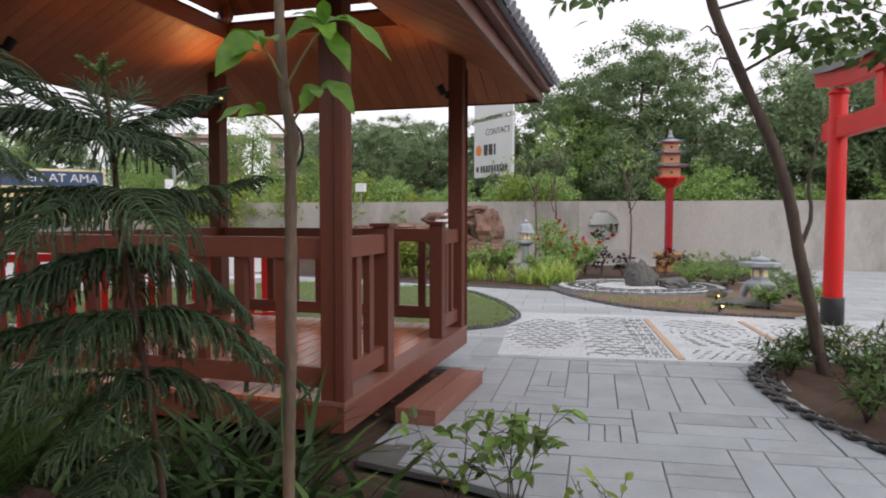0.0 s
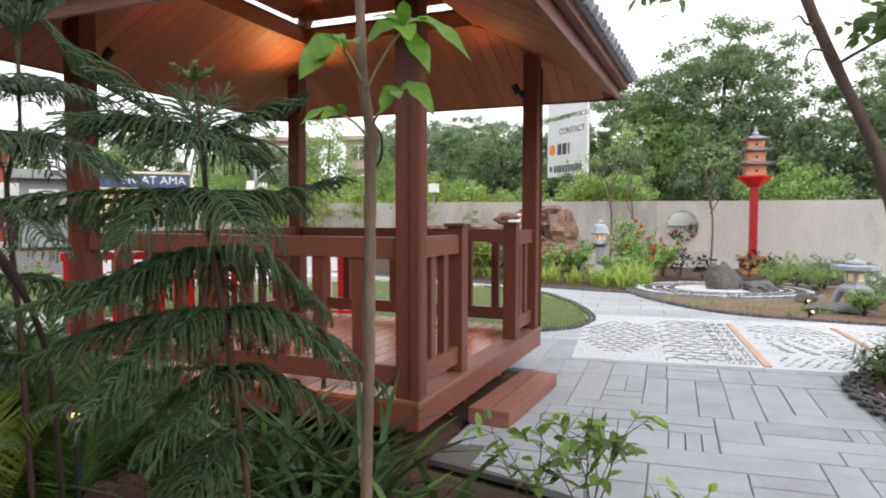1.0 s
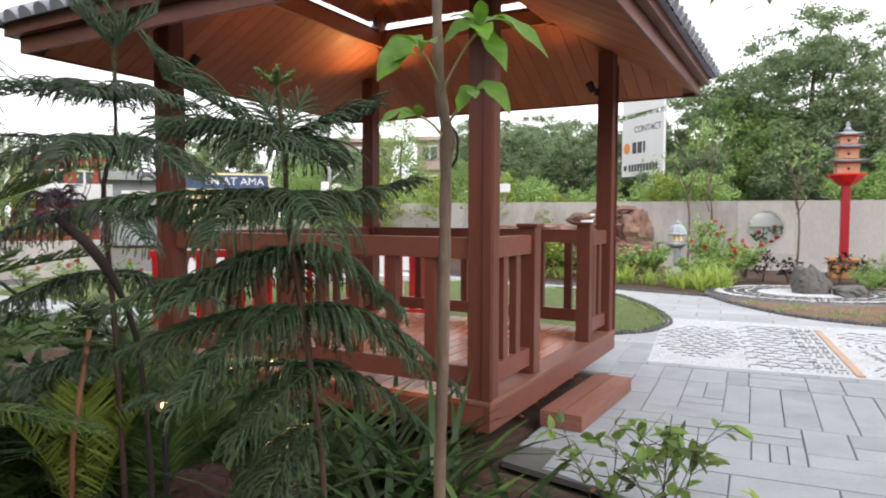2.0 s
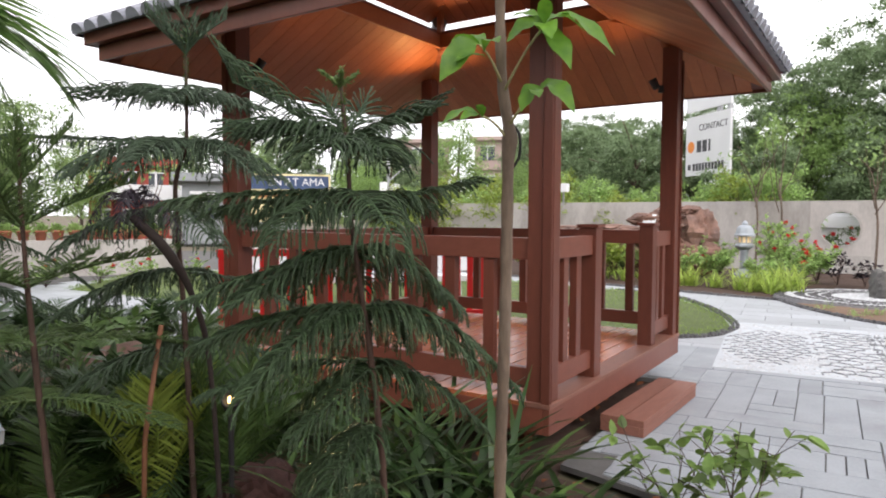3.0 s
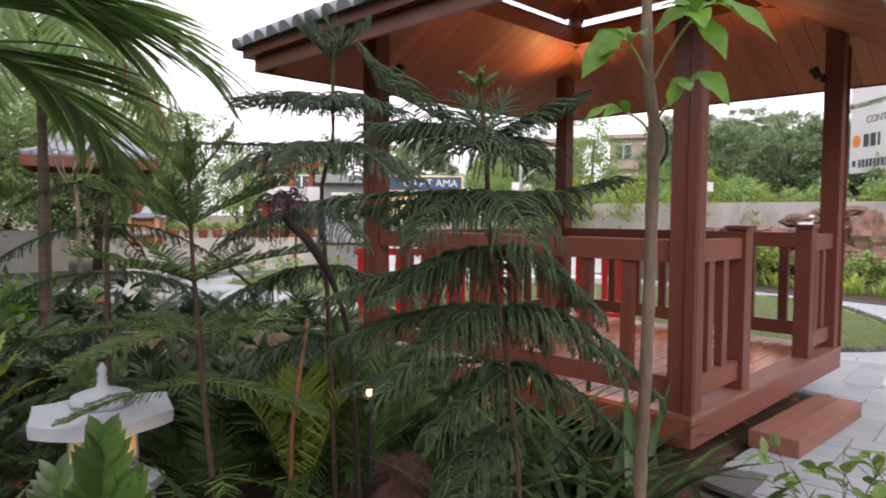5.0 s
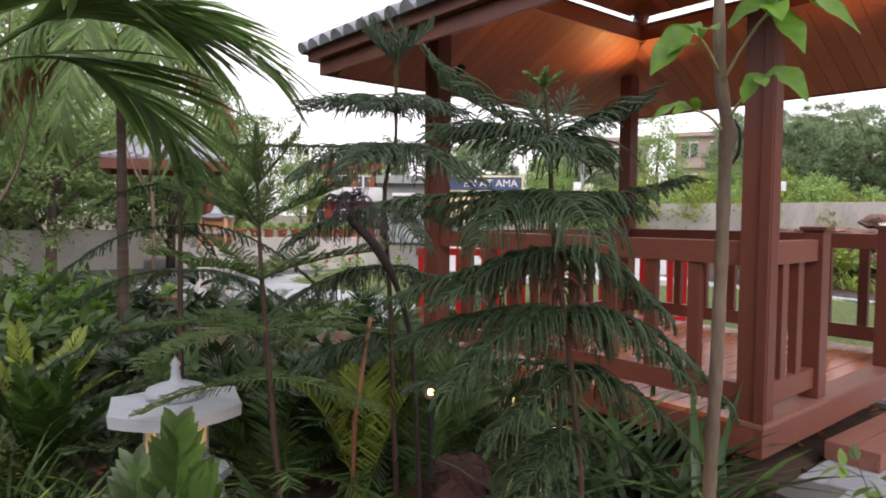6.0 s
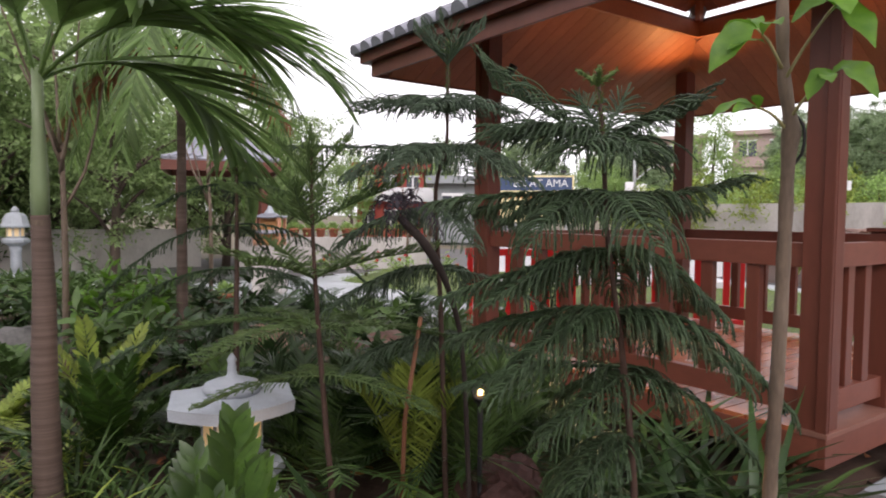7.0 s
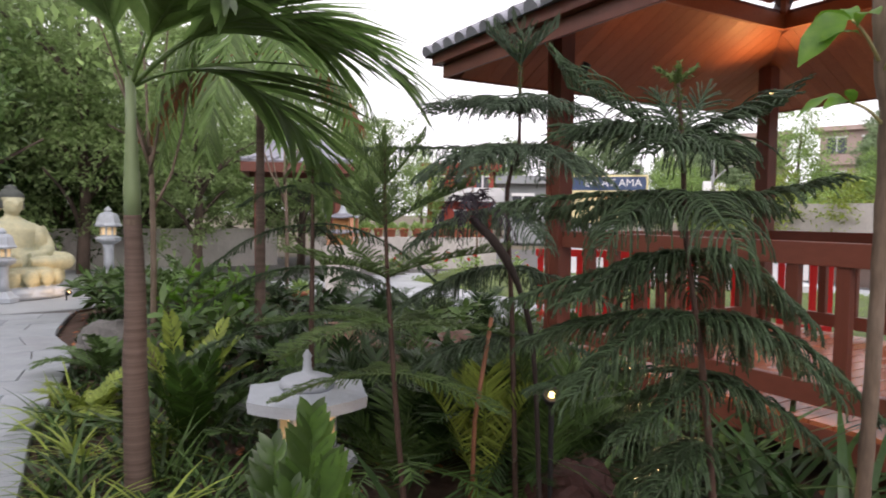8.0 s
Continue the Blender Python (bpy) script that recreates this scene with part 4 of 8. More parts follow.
# small white box on the wall
g = thing("wall_box", "small white box on a short post by the wall", "box", (-2.35, 18.9, 0), -16)
part("body", box(-0.13, 0.13, -0.1, 0.1, 1.98, 2.22, 0.01), WHITE, g)
part("stem", box(-0.02, 0.02, -0.02, 0.02, 1.6, 1.98), STEEL, g)


def block(name, label, place, turn, w, d, hgt, storeys, bays, mat, roof=0.0):
    """A building with real window recesses."""
    g = thing(name, label, "building", place, turn)
    part("wall", box(-w / 2, w / 2, 0, d, -0.1, hgt, 0.02), mat, g)
    part("roof", box(-w / 2 - 0.4, w / 2 + 0.4, -0.5, d + 0.4, hgt, hgt + 0.35, 0.02), mat, g)
    sh, bwid = hgt / storeys, w / bays
    for s in range(storeys):
        part("ledge", box(-w / 2 - 0.15, w / 2 + 0.15, -0.35, -0.005, s * sh + 0.05, s * sh + 0.22), mat, g)
        for i in range(bays):
            x, z = -w / 2 + (i + 0.5) * bwid, s * sh + sh * 0.35
            win = part("window", box(x - bwid * 0.28, x + bwid * 0.28, -0.06, -0.004, z, z + sh * 0.45), GLASSD, g)
            part("window_frame", box(x - bwid * 0.31, x + bwid * 0.31, -0.10, -0.064, z + sh * 0.45, z + sh * 0.5), WHITE, win)
            part("mullion", box(x - 0.05, x + 0.05, -0.10, -0.064, z, z + sh * 0.45), WHITE, win)
    return g


block("apartment_block", "faded pink-beige apartment block behind trees", (-21.2, 57, 0), 18, 7.5, 9, 7.9, 3, 4, CREAM)
block("apartment_block", "faded beige apartment block with projecting ledges", (-11.8, 59, 0), 8, 7.0, 9, 8.1, 3, 3, CREAM)
shop = block("red_shop", "dull red shop front with a pale banner", (-24.5, 26.5, 0), 44, 3.6, 4, 3.7, 2, 3, BRICKRED)
part("banner", box(-1.6, 2.4, -0.5, -0.42, 2.0, 2.75), WHITE, shop, "white banner")
block("grey_shed", "grey low shed beyond the garden", (-17.0, 25.0, 0), 38, 5.0, 4, 2.7, 1, 3, material("grey_sheet_cladding", (0.28, 0.30, 0.31), (0.22, 0.24, 0.25), 1.5, 0.5, 0.05, 20))

block("white_outbuilding", "low white outbuilding behind the round opening", (6.2, 21.0, 0), -16, 6.0, 2.5, 1.0, 1, 4, WHITE)

# tiled gate roof behind the palms
g = thing("tiled_shelter", "small shelter with grey tiled roof and maroon eaves", "shelter", (-10.3, 6.75, 0), 57)
part("roof_slope", flared_roof(1.30, 2.12, 0.42, 4, 0.05, 0.03, 0.45), TILE, g, "grey tiled roof", m=pose(0, 0, 0, 0, 0, 0))
for k in range(4):
    m_ = pose(0, 0, 0, 0, 0, 90 * k)
    part("eave_board", box(-0.9, 0.9, -0.93, -0.89, 1.98, 2.14), WOOD, g, "", False, m_)
    part("post", box(-0.72, -0.62, -0.72, -0.62, -0.1, 2.1), WOOD, g, "", False, m_)
    for i in range(9):
        part("tile_roll", tube([(-0.8 + i * 0.2, -0.92, 2.19), ((-0.8 + i * 0.2) * 0.7, -0.66, 2.27), ((-0.8 + i * 0.2) * 0.47, -0.42, 2.57)], [0.035, 0.033, 0.03], 6), TILE, g, "", False, m_)
part("roof_finial", revolve([(0.42, 2.54), (0.16, 2.75), (0.10, 2.8), (0.12, 2.9), (0.05, 2.95), (0.01, 3.1)], 12), STONE, g, "", True)

g = thing("small_pagoda", "small two-tier orange pagoda with grey roofs", "pagoda", (-8.9, 6.7, 0), 40)
part("plinth", box(-0.24, 0.24, -0.24, 0.24, -0.1, 0.78, 0.01), WALLC, g)
for z in (0.78, 1.03):
    for k in range(4):
        part("tier_post", box(-0.22, -0.17, -0.22, -0.17, z, z + 0.20), PEACH, g, "", False, pose(0, 0, 0, 0, 0, 90 * k))
    part("tier_core", box(-0.12, 0.12, -0.12, 0.12, z, z + 0.20), OCHRE, g)
    part("tier_roof", flared_roof(0.34, z + 0.19, 0.06, 4, 0.02, 0.03, 0.4), TILE, g, "grey tier roof")
part("finial", revolve([(0.1, 1.29), (0.05, 1.36), (0.01, 1.46)], 10), STONE, g)

# low garden wall and ledge with pots
g = thing("wall_west", "low grey cement wall beyond the planting", "wall", (-15.6, 6.6, 0), 70, kind="structure")
part("masonry", box(-8, 2.6, 0, 0.2, -0.1, 0.90), WALLC, g)
g = thing("planter_ledge", "grey cement ledge carrying a row of pots", "ledge", (-12.95, 9.55, 0), 47.4, kind="structure")
part("ledge_block", box(-0.6, 3.9, 0, 0.5, -0.1, 0.74, 0.01), WALLC, g)
ledge_m = g.matrix_world.copy()


def flower_pot(m_):
    g_ = thing("flower_pot", "terracotta pot with a small green plant on the cement ledge", "pot", group="pots on the ledge")
    part("pot", revolve([(0.085, 0), (0.115, 0.17), (0.13, 0.175), (0.13, 0.21), (0.11, 0.212), (0.10, 0.18)], 14), POT, g_, "", True)
    part("soil", revolve([(0.002, 0.17), (0.1, 0.172), (0.1, 0.182), (0.002, 0.185)], 12), SOIL, g_)
    fo = Foliage(3)
    n_ = 70
    w = unit(fo.rng.normal(size=(n_, 3)) * (1, 1, 0.8) + (0, 0, 0.9))
    fo.leaves(np.tile((0, 0, 0.18), (n_, 1)) + w * fo.rng.uniform(0.02, 0.12, (n_, 1)), w, fo.rng.normal(size=(n_, 3)), 0.13, 0.05, "small")
    fo.done("plant", LEAF_FARL, g_)
    g_.matrix_world = m_
    return g_


first_pot = flower_pot(ledge_m @ pose(0.1, 0.2, 0.74))
for i in range(1, 12):
    copy_thing(first_pot, ledge_m @ pose(0.1 + 0.31 * i, 0.2 + 0.03 * (i % 3), 0.74, 0, 0, 70 * i))
copy_thing(first_pot, pose(-7.9, 5.2, 0.0))

# red railing beyond the pavilion
g = thing("red_railing", "bright red painted railing with flat pickets beyond the pavilion", "railing", (-4.55, 6.15, 0), 26)
part("top_bar", box(0, 3.0, -0.03, 0.03, 0.84, 0.92, 0.006), RED, g)
part("bottom_bar", box(0, 3.0, -0.03, 0.03, 0.14, 0.21, 0.006), RED, g)
for i in range(21):
    x = 0.02 + i * 0.146
    part("picket", box(x, x + 0.066, -0.016, 0.016, 0.02, 0.84, 0.004), RED, g)
g = thing("white_bench", "white painted slab bench behind the red railing", "bench", (-5.3, 7.4, 0), 28)
part("seat", box(0, 3.3, 0, 0.4, 0.38, 0.46, 0.01), WHITE, g)
part("backrest", box(0, 3.3, 0.36, 0.42, 0.5, 0.95, 0.01), WHITE, g)
for x in (0.1, 1.6, 3.05):
    part("leg", box(x, x + 0.1, 0.05, 0.4, -0.08, 0.38), WHITE, g)
    part("back_post", box(x, x + 0.1, 0.425, 0.47, -0.08, 0.95), WHITE, g)


# garden spotlights
def ground_spot(place, turn, watts, target, lens=0.017):
    g_ = thing("garden_spotlight", "small lit spike spotlight in the planting", "spotlight", place, turn, "garden spotlights")
    part("spike", revolve([(0.008, -0.1 - place[2]), (0.012, 0.0)], 8), BLACK, g_)
    hood = part("hood", revolve([(0.028, 0), (0.034, 0.02), (0.036, 0.07), (0.03, 0.072), (0.028, 0.06)], 14), BLACK, g_, "", True, pose(0, 0, 0.02, 55, 0, 0))
    part("lens", revolve([(0.001, 0.056), (lens, 0.0565), (lens, 0.066), (0.001, 0.067)], 14), GLOW, hood)
    d = Matrix.Rotation(radians(turn), 3, "Z") @ Vector((0, -0.14, 0.12))
    lamp("garden_lamp", Vector(place) + d, watts, WARM, "SPOT", 0.03, target, 150)


ground_spot((-1.56, 2.16, 0.548), 35, 34, (-1.20, 1.50, 0.62), 0.0125)
ground_spot((3.72, 8.80, 0.04), 25, 4, (3.9, 8.2, 0.25), 0.015)
ground_spot((3.42, 5.60, 0.08), 30, 4, (3.0, 5.1, 0.5), 0.028)
ground_spot((4.15, 9.95, 0.04), 25, 3, (3.9, 10.6, 0.1), 0.011)
# added unseen spot, stands in for the glow from inside the stone lantern
ground_spot((-2.28, 1.40, 0.03), 150, 5.0, (-2.50, 1.62, 0.45))
ground_spot((-0.16, 1.62, 0.06), 100, 1.5, (-0.37, 1.71, 0.5))
ground_spot((-10.7, 3.05, 0.06), 120, 14, (-11.7, 2.75, 0.70), 0.008)

# rough lump in place of a round pot covered with leaf litter
boulder("mossy_stump", (-1.55, 2.33, 0.06), (0.19, 0.16, 0.22), 51, material("red_brown_pot_litter", (0.070, 0.024, 0.017), (0.024, 0.010, 0.008), 8, 0.7, 0.8, 60, stain=(0.07, 0.04, 0.03), stain_amount=0.5), "rough red-brown lump standing in for a pot under leaf litter", "stump", 0.3, 30)
sheet("concrete_apron", [(-3.75, 4.05), (-2.78, 3.78), (-2.70, 4.3), (-2.4, 5.5), (-3.9, 5.55)], 0.03, FARPAVE, 0.1, "pale concrete apron beside the deck", "paving")

# ---- planting ----


def conifer_branch(seed, length, rise, sag, hang, lean, dens=0.0105, fan=0.6):
    """One plumed branch along +x: an axis with two ranks of rope-like cords that arch out and droop, upright near the tip."""
    fo = Foliage(seed)
    rng = fo.rng
    t = np.linspace(0, 1, 13)
    wig = rng.normal(0, 0.02)
    axis = np.stack([length * t, wig * np.sin(3 * t), length * (rise * t - sag * t * t)], 1)
    fo.tubes(axis[None], 0.0062, 0.55)
    n = int(length * 0.97 / dens)
    m2 = 2 * n
    u = np.clip(np.repeat(np.linspace(0.06, 1.0, n), 2) + rng.normal(0, 0.012, m2), 0.03, 1.0)
    base = np.stack([np.interp(u, t, axis[:, k]) for k in range(3)], 1)
    sgn = np.tile((-1.0, 1.0), n)
    prof = np.interp(u, (0, 0.10, 0.35, 0.7, 1.0), (0.55, 0.95, 1.0, 0.78, 0.50))
    # neighbouring cords share a length and a droop, so the fringe parts into locks
    lock = np.linspace(0, 1, 15)
    cl = 0.135 * prof * lean * np.interp(u, lock, rng.uniform(0.78, 1.18, 15)) * rng.uniform(0.75, 1.12, m2)
    slope = np.degrees(np.arctan(np.interp(u, t, np.gradient(axis[:, 2]) / np.gradient(axis[:, 0]))))
    psi = np.radians(np.clip(np.interp(u, (0, 0.5, 0.85, 1.0), (78, 64, 48, 30)) + rng.normal(0, 5, m2), 2, 110)) * sgn
    start = 0.6 * slope + 22 + fan * 46 * u ** 2.5 + rng.normal(0, 4, m2)
    fall = 86 * hang * (1 - 0.72 * fan * u ** 2) * np.interp(u, lock, rng.uniform(0.86, 1.14, 15)) * rng.uniform(0.92, 1.08, m2)
    k = 9
    s = np.linspace(0, 1, k)
    pitch = np.radians(np.clip(start[:, None] - fall[:, None] * s[None] ** 0.85, -86, 88))
    psi = psi[:, None] * (1 - 0.25 * s[None])
    step_ = np.stack([np.cos(pitch) * np.cos(psi), np.cos(pitch) * np.sin(psi), np.sin(pitch)], 2) * (cl / (k - 1))[:, None, None]
    cords = base[:, None] + np.concatenate([np.zeros((m2, 1, 3)), np.cumsum(step_[:, :-1], 1)], 1)
    fo.tubes(cords, 0.0024 * rng.uniform(0.85, 1.15, m2), 0.78)
    m_ = 24
    f = (np.arange(m_) + 0.6) / m_
    fk = f * (k - 1)
    i0 = np.minimum(fk.astype(int), k - 2)
    fr = (fk - i0)[None, :, None]
    pos = cords[:, i0] * (1 - fr) + cords[:, i0 + 1] * fr
    tang = unit(cords[:, i0 + 1] - cords[:, i0])
    a_ = rng.uniform(0, math.tau, (m2, m_))
    ref = unit(np.cross(tang, np.array([0.31, 0.2, 0.93])))
    bi = np.cross(tang, ref)
    out = ref * np.cos(a_)[..., None] + bi * np.sin(a_)[..., None]
    way = unit(tang * 1.0 + out * 0.46)
    fo.leaves((pos + out * 0.0016).reshape(-1, 3), way.reshape(-1, 3), np.cross(way, tang).reshape(-1, 3), 0.0085, 0.0024, "needle", 0.0, 0.0)
    return fo


def conifer(name, label, trunk, top_r, tiers, mat, seed, tips=True, dens=0.0105):
    """A slender stem with whorls: height, length, bearings, rise, sag, droop of the cords, their length and the tip's fan."""
    g = thing(name, label, "conifer", trunk[0], 0, "young conifers")
    o = Vector(trunk[0])
    pts = smoothpath([Vector(p) - o for p in trunk], 20)
    rad = [top_r * (2.0 - 1.2 * i / 19) for i in range(20)]
    part("trunk", tube(pts, rad, 10, wobble=0.25), STEM, g, "slender brown stem", True)
    rr = random.Random(seed)

    def at_height(z):
        z -= o.z
        for p, q in zip(pts, pts[1:]):
            if p.z <= z <= q.z:
                return p.lerp(q, (z - p.z) / (q.z - p.z))
        return pts[-1]

    for j, (z, length, angles, rise, sag, hang, lean, fan) in enumerate(tiers):
        meshes = []
        for v in range(min(2, len(angles))):
            ob = conifer_branch(seed * 100 + j * 7 + v, length, rise, sag, hang, lean, dens, fan).done("branch", mat)
            meshes.append(ob.data)
            bpy.data.objects.remove(ob)
        for i, ang in enumerate(angles):
            k = rr.uniform(0.88, 1.06) if i else 1.0
            p = at_height(z + rr.uniform(-0.010, 0.010))
            link("branch", meshes[i % len(meshes)], None, g, "", pose(p.x, p.y, p.z, 0, rr.uniform(-3, 3) if i else 0, ang) @ Matrix.Diagonal((k, k, k, 1)))
    if tips:
        fo = Foliage(seed + 5)
        tip = np.array(pts[-1])
        arms = []
        for q, r, z in ((0.4, 0.045, 0.035), (2.3, 0.040, 0.030), (3.7, 0.048, 0.038), (5.3, 0.035, 0.030), (1.0, 0.004, 0.045)):
            f = np.linspace(0, 1, 5)
            arms.append(tip + np.stack([r * math.cos(q) * f, r * math.sin(q) * f, z * f - 0.035], 1))
        fo.tubes(np.array(arms), 0.0055, 1.0)
        for arm in arms:
            m_ = 90
            ps = arm[0] + (arm[-1] - arm[0]) * fo.rng.uniform(0.1, 1.05, (m_, 1))
            w = unit(fo.rng.normal(size=(m_, 3)) * 0.6 + unit(arm[-1] - arm[0]) * 1.1)
            fo.leaves(ps + fo.rng.normal(size=(m_, 3)) * 0.003, w, fo.rng.normal(size=(m_, 3)), 0.010, 0.0045, "small", 0, 0)
        m_ = 420
        zz = fo.rng.uniform(0.0, 0.34, m_) ** 1.2
        a_ = fo.rng.uniform(0, math.tau, m_)
        w = np.stack([np.cos(a_), np.sin(a_), np.full(m_, 0.8)], 1)
        core = np.array([at_height(pts[-1].z + o.z - z) for z in zz])
        fo.leaves(core + w * 0.005, w, (0, 0, 1), 0.013, 0.0032, "small", 0, 0)
        fo.done("leader", NEEDLE_L, g, "pale green growing tip")
    return g


conifer("conifer", "young dark green tiered conifer with drooping fronds", [(-0.715, 1.69, -0.06), (-0.722, 1.665, 0.56), (-0.750, 1.63, 0.95), (-0.792, 1.618, 1.25), (-0.803, 1.612, 1.46), (-0.822, 1.605, 1.672)], 0.0056, [
    (1.470, 0.290, (206,), 0.84, 0.24, 1.00, 1.75, 1.0),
    (1.470, 0.225, (24, 44), 0.84, 0.40, 1.10, 1.30, 0.8),
    (1.480, 0.180, (135, 95), 1.0, 0.28, 0.9, 1.1, 1.0),
    (1.470, 0.250, (226, 184, 165), 0.66, 0.50, 1.10, 1.60, 0.5),
    (1.465, 0.150, (330, 268, 70), 0.60, 0.70, 1.2, 1.35, 0.4),
    (1.355, 0.440, (207,), 0.05, 0.12, 1.30, 1.10, 0.25),
    (1.355, 0.330, (24,), -0.05, -0.16, 1.30, 1.08, 0.4),
    (1.352, 0.260, (256, 318), 0.20, 0.60, 1.3, 1.25, 0.1),
    (1.345, 0.340, (120, 70, 165, 190), 0.08, 0.20, 1.3, 1.05, 0.2),
    (1.207, 0.430, (208,), -0.14, 0.16, 1.30, 1.05, 0.2),
    (1.207, 0.320, (192, 228, 165), -0.04, 0.40, 1.25, 1.05, 0.2),
    (1.207, 0.260, (20, 50), 0.16, 0.72, 1.25, 1.25, 0.1),
    (1.200, 0.260, (110, 150), 0.05, 0.60, 1.2, 1.05, 0.1),
    (1.050, 0.420, (205, 183), 0.04, 0.24, 1.30, 1.10, 0.2),
    (1.055, 0.400, (22,), 0.24, 0.80, 1.2, 1.10, 0.1),
    (1.045, 0.300, (6, 50, 90), 0.14, 0.60, 1.25, 1.10, 0.1),
    (1.045, 0.330, (240, 222, 130), -0.04, 0.52, 1.2, 1.10, 0.1),
    (0.905, 0.410, (212,), 0.02, 0.20, 1.15, 0.85, 0.2),
    (0.900, 0.300, (26, 120, 80), 0.05, 0.65, 1.2, 1.0, 0.1),
    (0.890, 0.230, (236, 165), -0.05, 0.55, 1.2, 1.15, 0.1),
    (0.730, 0.210, (228, 203, 180), -0.10, 0.70, 1.15, 1.25, 0.1),
    (0.720, 0.210, (250, 150), -0.10, 0.60, 1.1, 1.15, 0.1),
    (0.560, 0.200, (222, 197, 172, 240), -0.10, 0.45, 1.1, 1.2, 0.1),
], NEEDLE, 3, dens=0.0082)
conifer("conifer", "young dark green tiered conifer behind a denser one", [(-1.74, 2.18, -0.06), (-1.75, 2.14, 0.9), (-1.76, 2.11, 1.38), (-1.70, 2.10, 1.56), (-1.695, 2.10, 1.75), (-1.69, 2.095, 1.97)], 0.0058, [
    (1.895, 0.140, (203, 24), 1.0, 0.05, 0.22, 0.75, 1.0),
    (1.900, 0.120, (112, 292, 165, 62, 240), 1.15, 0.08, 0.25, 0.70, 1.0),
    (1.712, 0.360, (204, 226), 0.42, 0.40, 1.10, 1.20, 0.5),
    (1.715, 0.260, (165, 185, 120), 0.85, 0.75, 1.1, 1.15, 0.4),
    (1.710, 0.270, (24, 48, 330, 290), 0.50, 0.55, 1.2, 1.20, 0.4),
    (1.560, 0.700, (199,), 0.06, 0.03, 1.3, 0.85, 0.3),
    (1.560, 0.340, (28, 350, 60, 110), 0.22, 0.62, 1.2, 1.30, 0.3),
    (1.560, 0.400, (250, 222, 285, 180), 0.20, 0.50, 1.25, 1.35, 0.3),
    (1.330, 0.380, (205, 60, 330, 150, 240), 0.05, 0.40, 1.3, 1.2, 0.2),
    (1.080, 0.440, (225, 30, 110, 180, 205), 0.0, 0.40, 1.3, 1.15, 0.2),
    (0.800, 0.440, (200, 50, 140, 230), 0.0, 0.40, 1.2, 1.1, 0.2),
], NEEDLE_B, 5, dens=0.0122)
conifer("conifer", "young light green conifer with airy fronds", [(-2.03, 1.82, -0.06), (-2.07, 1.79, 0.5), (-2.10, 1.77, 1.0), (-2.11, 1.76, 1.30), (-2.115, 1.76, 1.56)], 0.0066, [
    (1.42, 0.18, (20, 140, 260, 320), 1.3, 0.2, 0.15, 0.55, 1.0),
    (1.26, 0.36, (42, 225, 130, 310, 180), 0.60, 0.15, 0.25, 0.65, 0.8),
    (1.04, 0.48, (40, 220, 110, 290, 165), 0.40, 0.18, 0.35, 0.75, 0.6),
    (0.84, 0.56, (214, 46, 275, 120, 170), 0.20, 0.25, 0.55, 0.85, 0.4),
    (0.64, 0.46, (235, 20, 145), 0.10, 0.30, 0.7, 0.85, 0.3),
], NEEDLE_M, 8, dens=0.0115)
conifer("conifer", "dark conifer with long sagging branches", [(-2.90, 1.95, -0.06), (-2.89, 1.94, 0.6), (-2.88, 1.94, 1.1), (-2.88, 1.94, 1.52)], 0.009, [
    (1.44, 0.36, (225, 75, 150), 0.10, 0.40, 1.1, 0.75, 0.3),
    (1.24, 0.64, (224, 50, 120), 0.05, 0.60, 1.2, 0.75, 0.2),
    (1.02, 0.62, (216, 85, 30, 170), 0.05, 0.45, 1.2, 0.75, 0.2),
    (0.78, 0.6, (232, 30, 100, 160), 0.0, 0.35, 1.1, 0.75, 0.2),
    (0.50, 0.5, (210, 60, 300, 130), 0.0, 0.3, 1.0, 0.9, 0.2),
], NEEDLE, 11, dens=0.0125)


def frond(fo, base, az, elev, length, n, ll, lw, droop, shape="leaf", vee=0.35, sweep=0.55, rad=0.006, hang=0.2, jitter=0.1, start=0.15):
    """A feather leaf: an arching stalk with leaflets on both sides."""
    rng = fo.rng
    t = np.linspace(0, 1, 12)
    h_ = np.array([math.cos(radians(az)), math.sin(radians(az)), 0])
    ce, se = math.cos(radians(elev)), math.sin(radians(elev))
    axis = np.asarray(base)[None] + h_[None] * (length * ce * t)[:, None] + np.array([0, 0, 1.0])[None] * (length * (se * t - droop * t * t))[:, None]
    fo.tubes(axis[None], rad, 0.3)
    u = np.repeat(np.linspace(start, 0.99, n), 2)
    pos = np.stack([np.interp(u, t, axis[:, k]) for k in range(3)], 1)
    tan_ = unit(np.stack([np.interp(u, t, np.gradient(axis[:, k])) for k in range(3)], 1))
    sd = unit(np.cross(tan_, (0, 0, 1.0)))
    upv = np.cross(sd, tan_)
    sgn = np.tile((-1.0, 1.0), n)[:, None]
    way = unit(tan_ * (sweep + 0.8 * u[:, None] ** 2) + sd * sgn * 0.9 + upv * vee + rng.normal(0, jitter, (2 * n, 3)))
    pr = np.interp(u, (0, 0.2, 0.5, 0.85, 1), (0.5, 0.85, 1.0, 0.75, 0.45)) * rng.uniform(0.88, 1.1, 2 * n)
    fo.leaves(pos, way, upv + rng.normal(0, 0.15, (2 * n, 3)), ll * pr, lw * (0.5 + 0.5 * pr), shape, hang, 0.15)


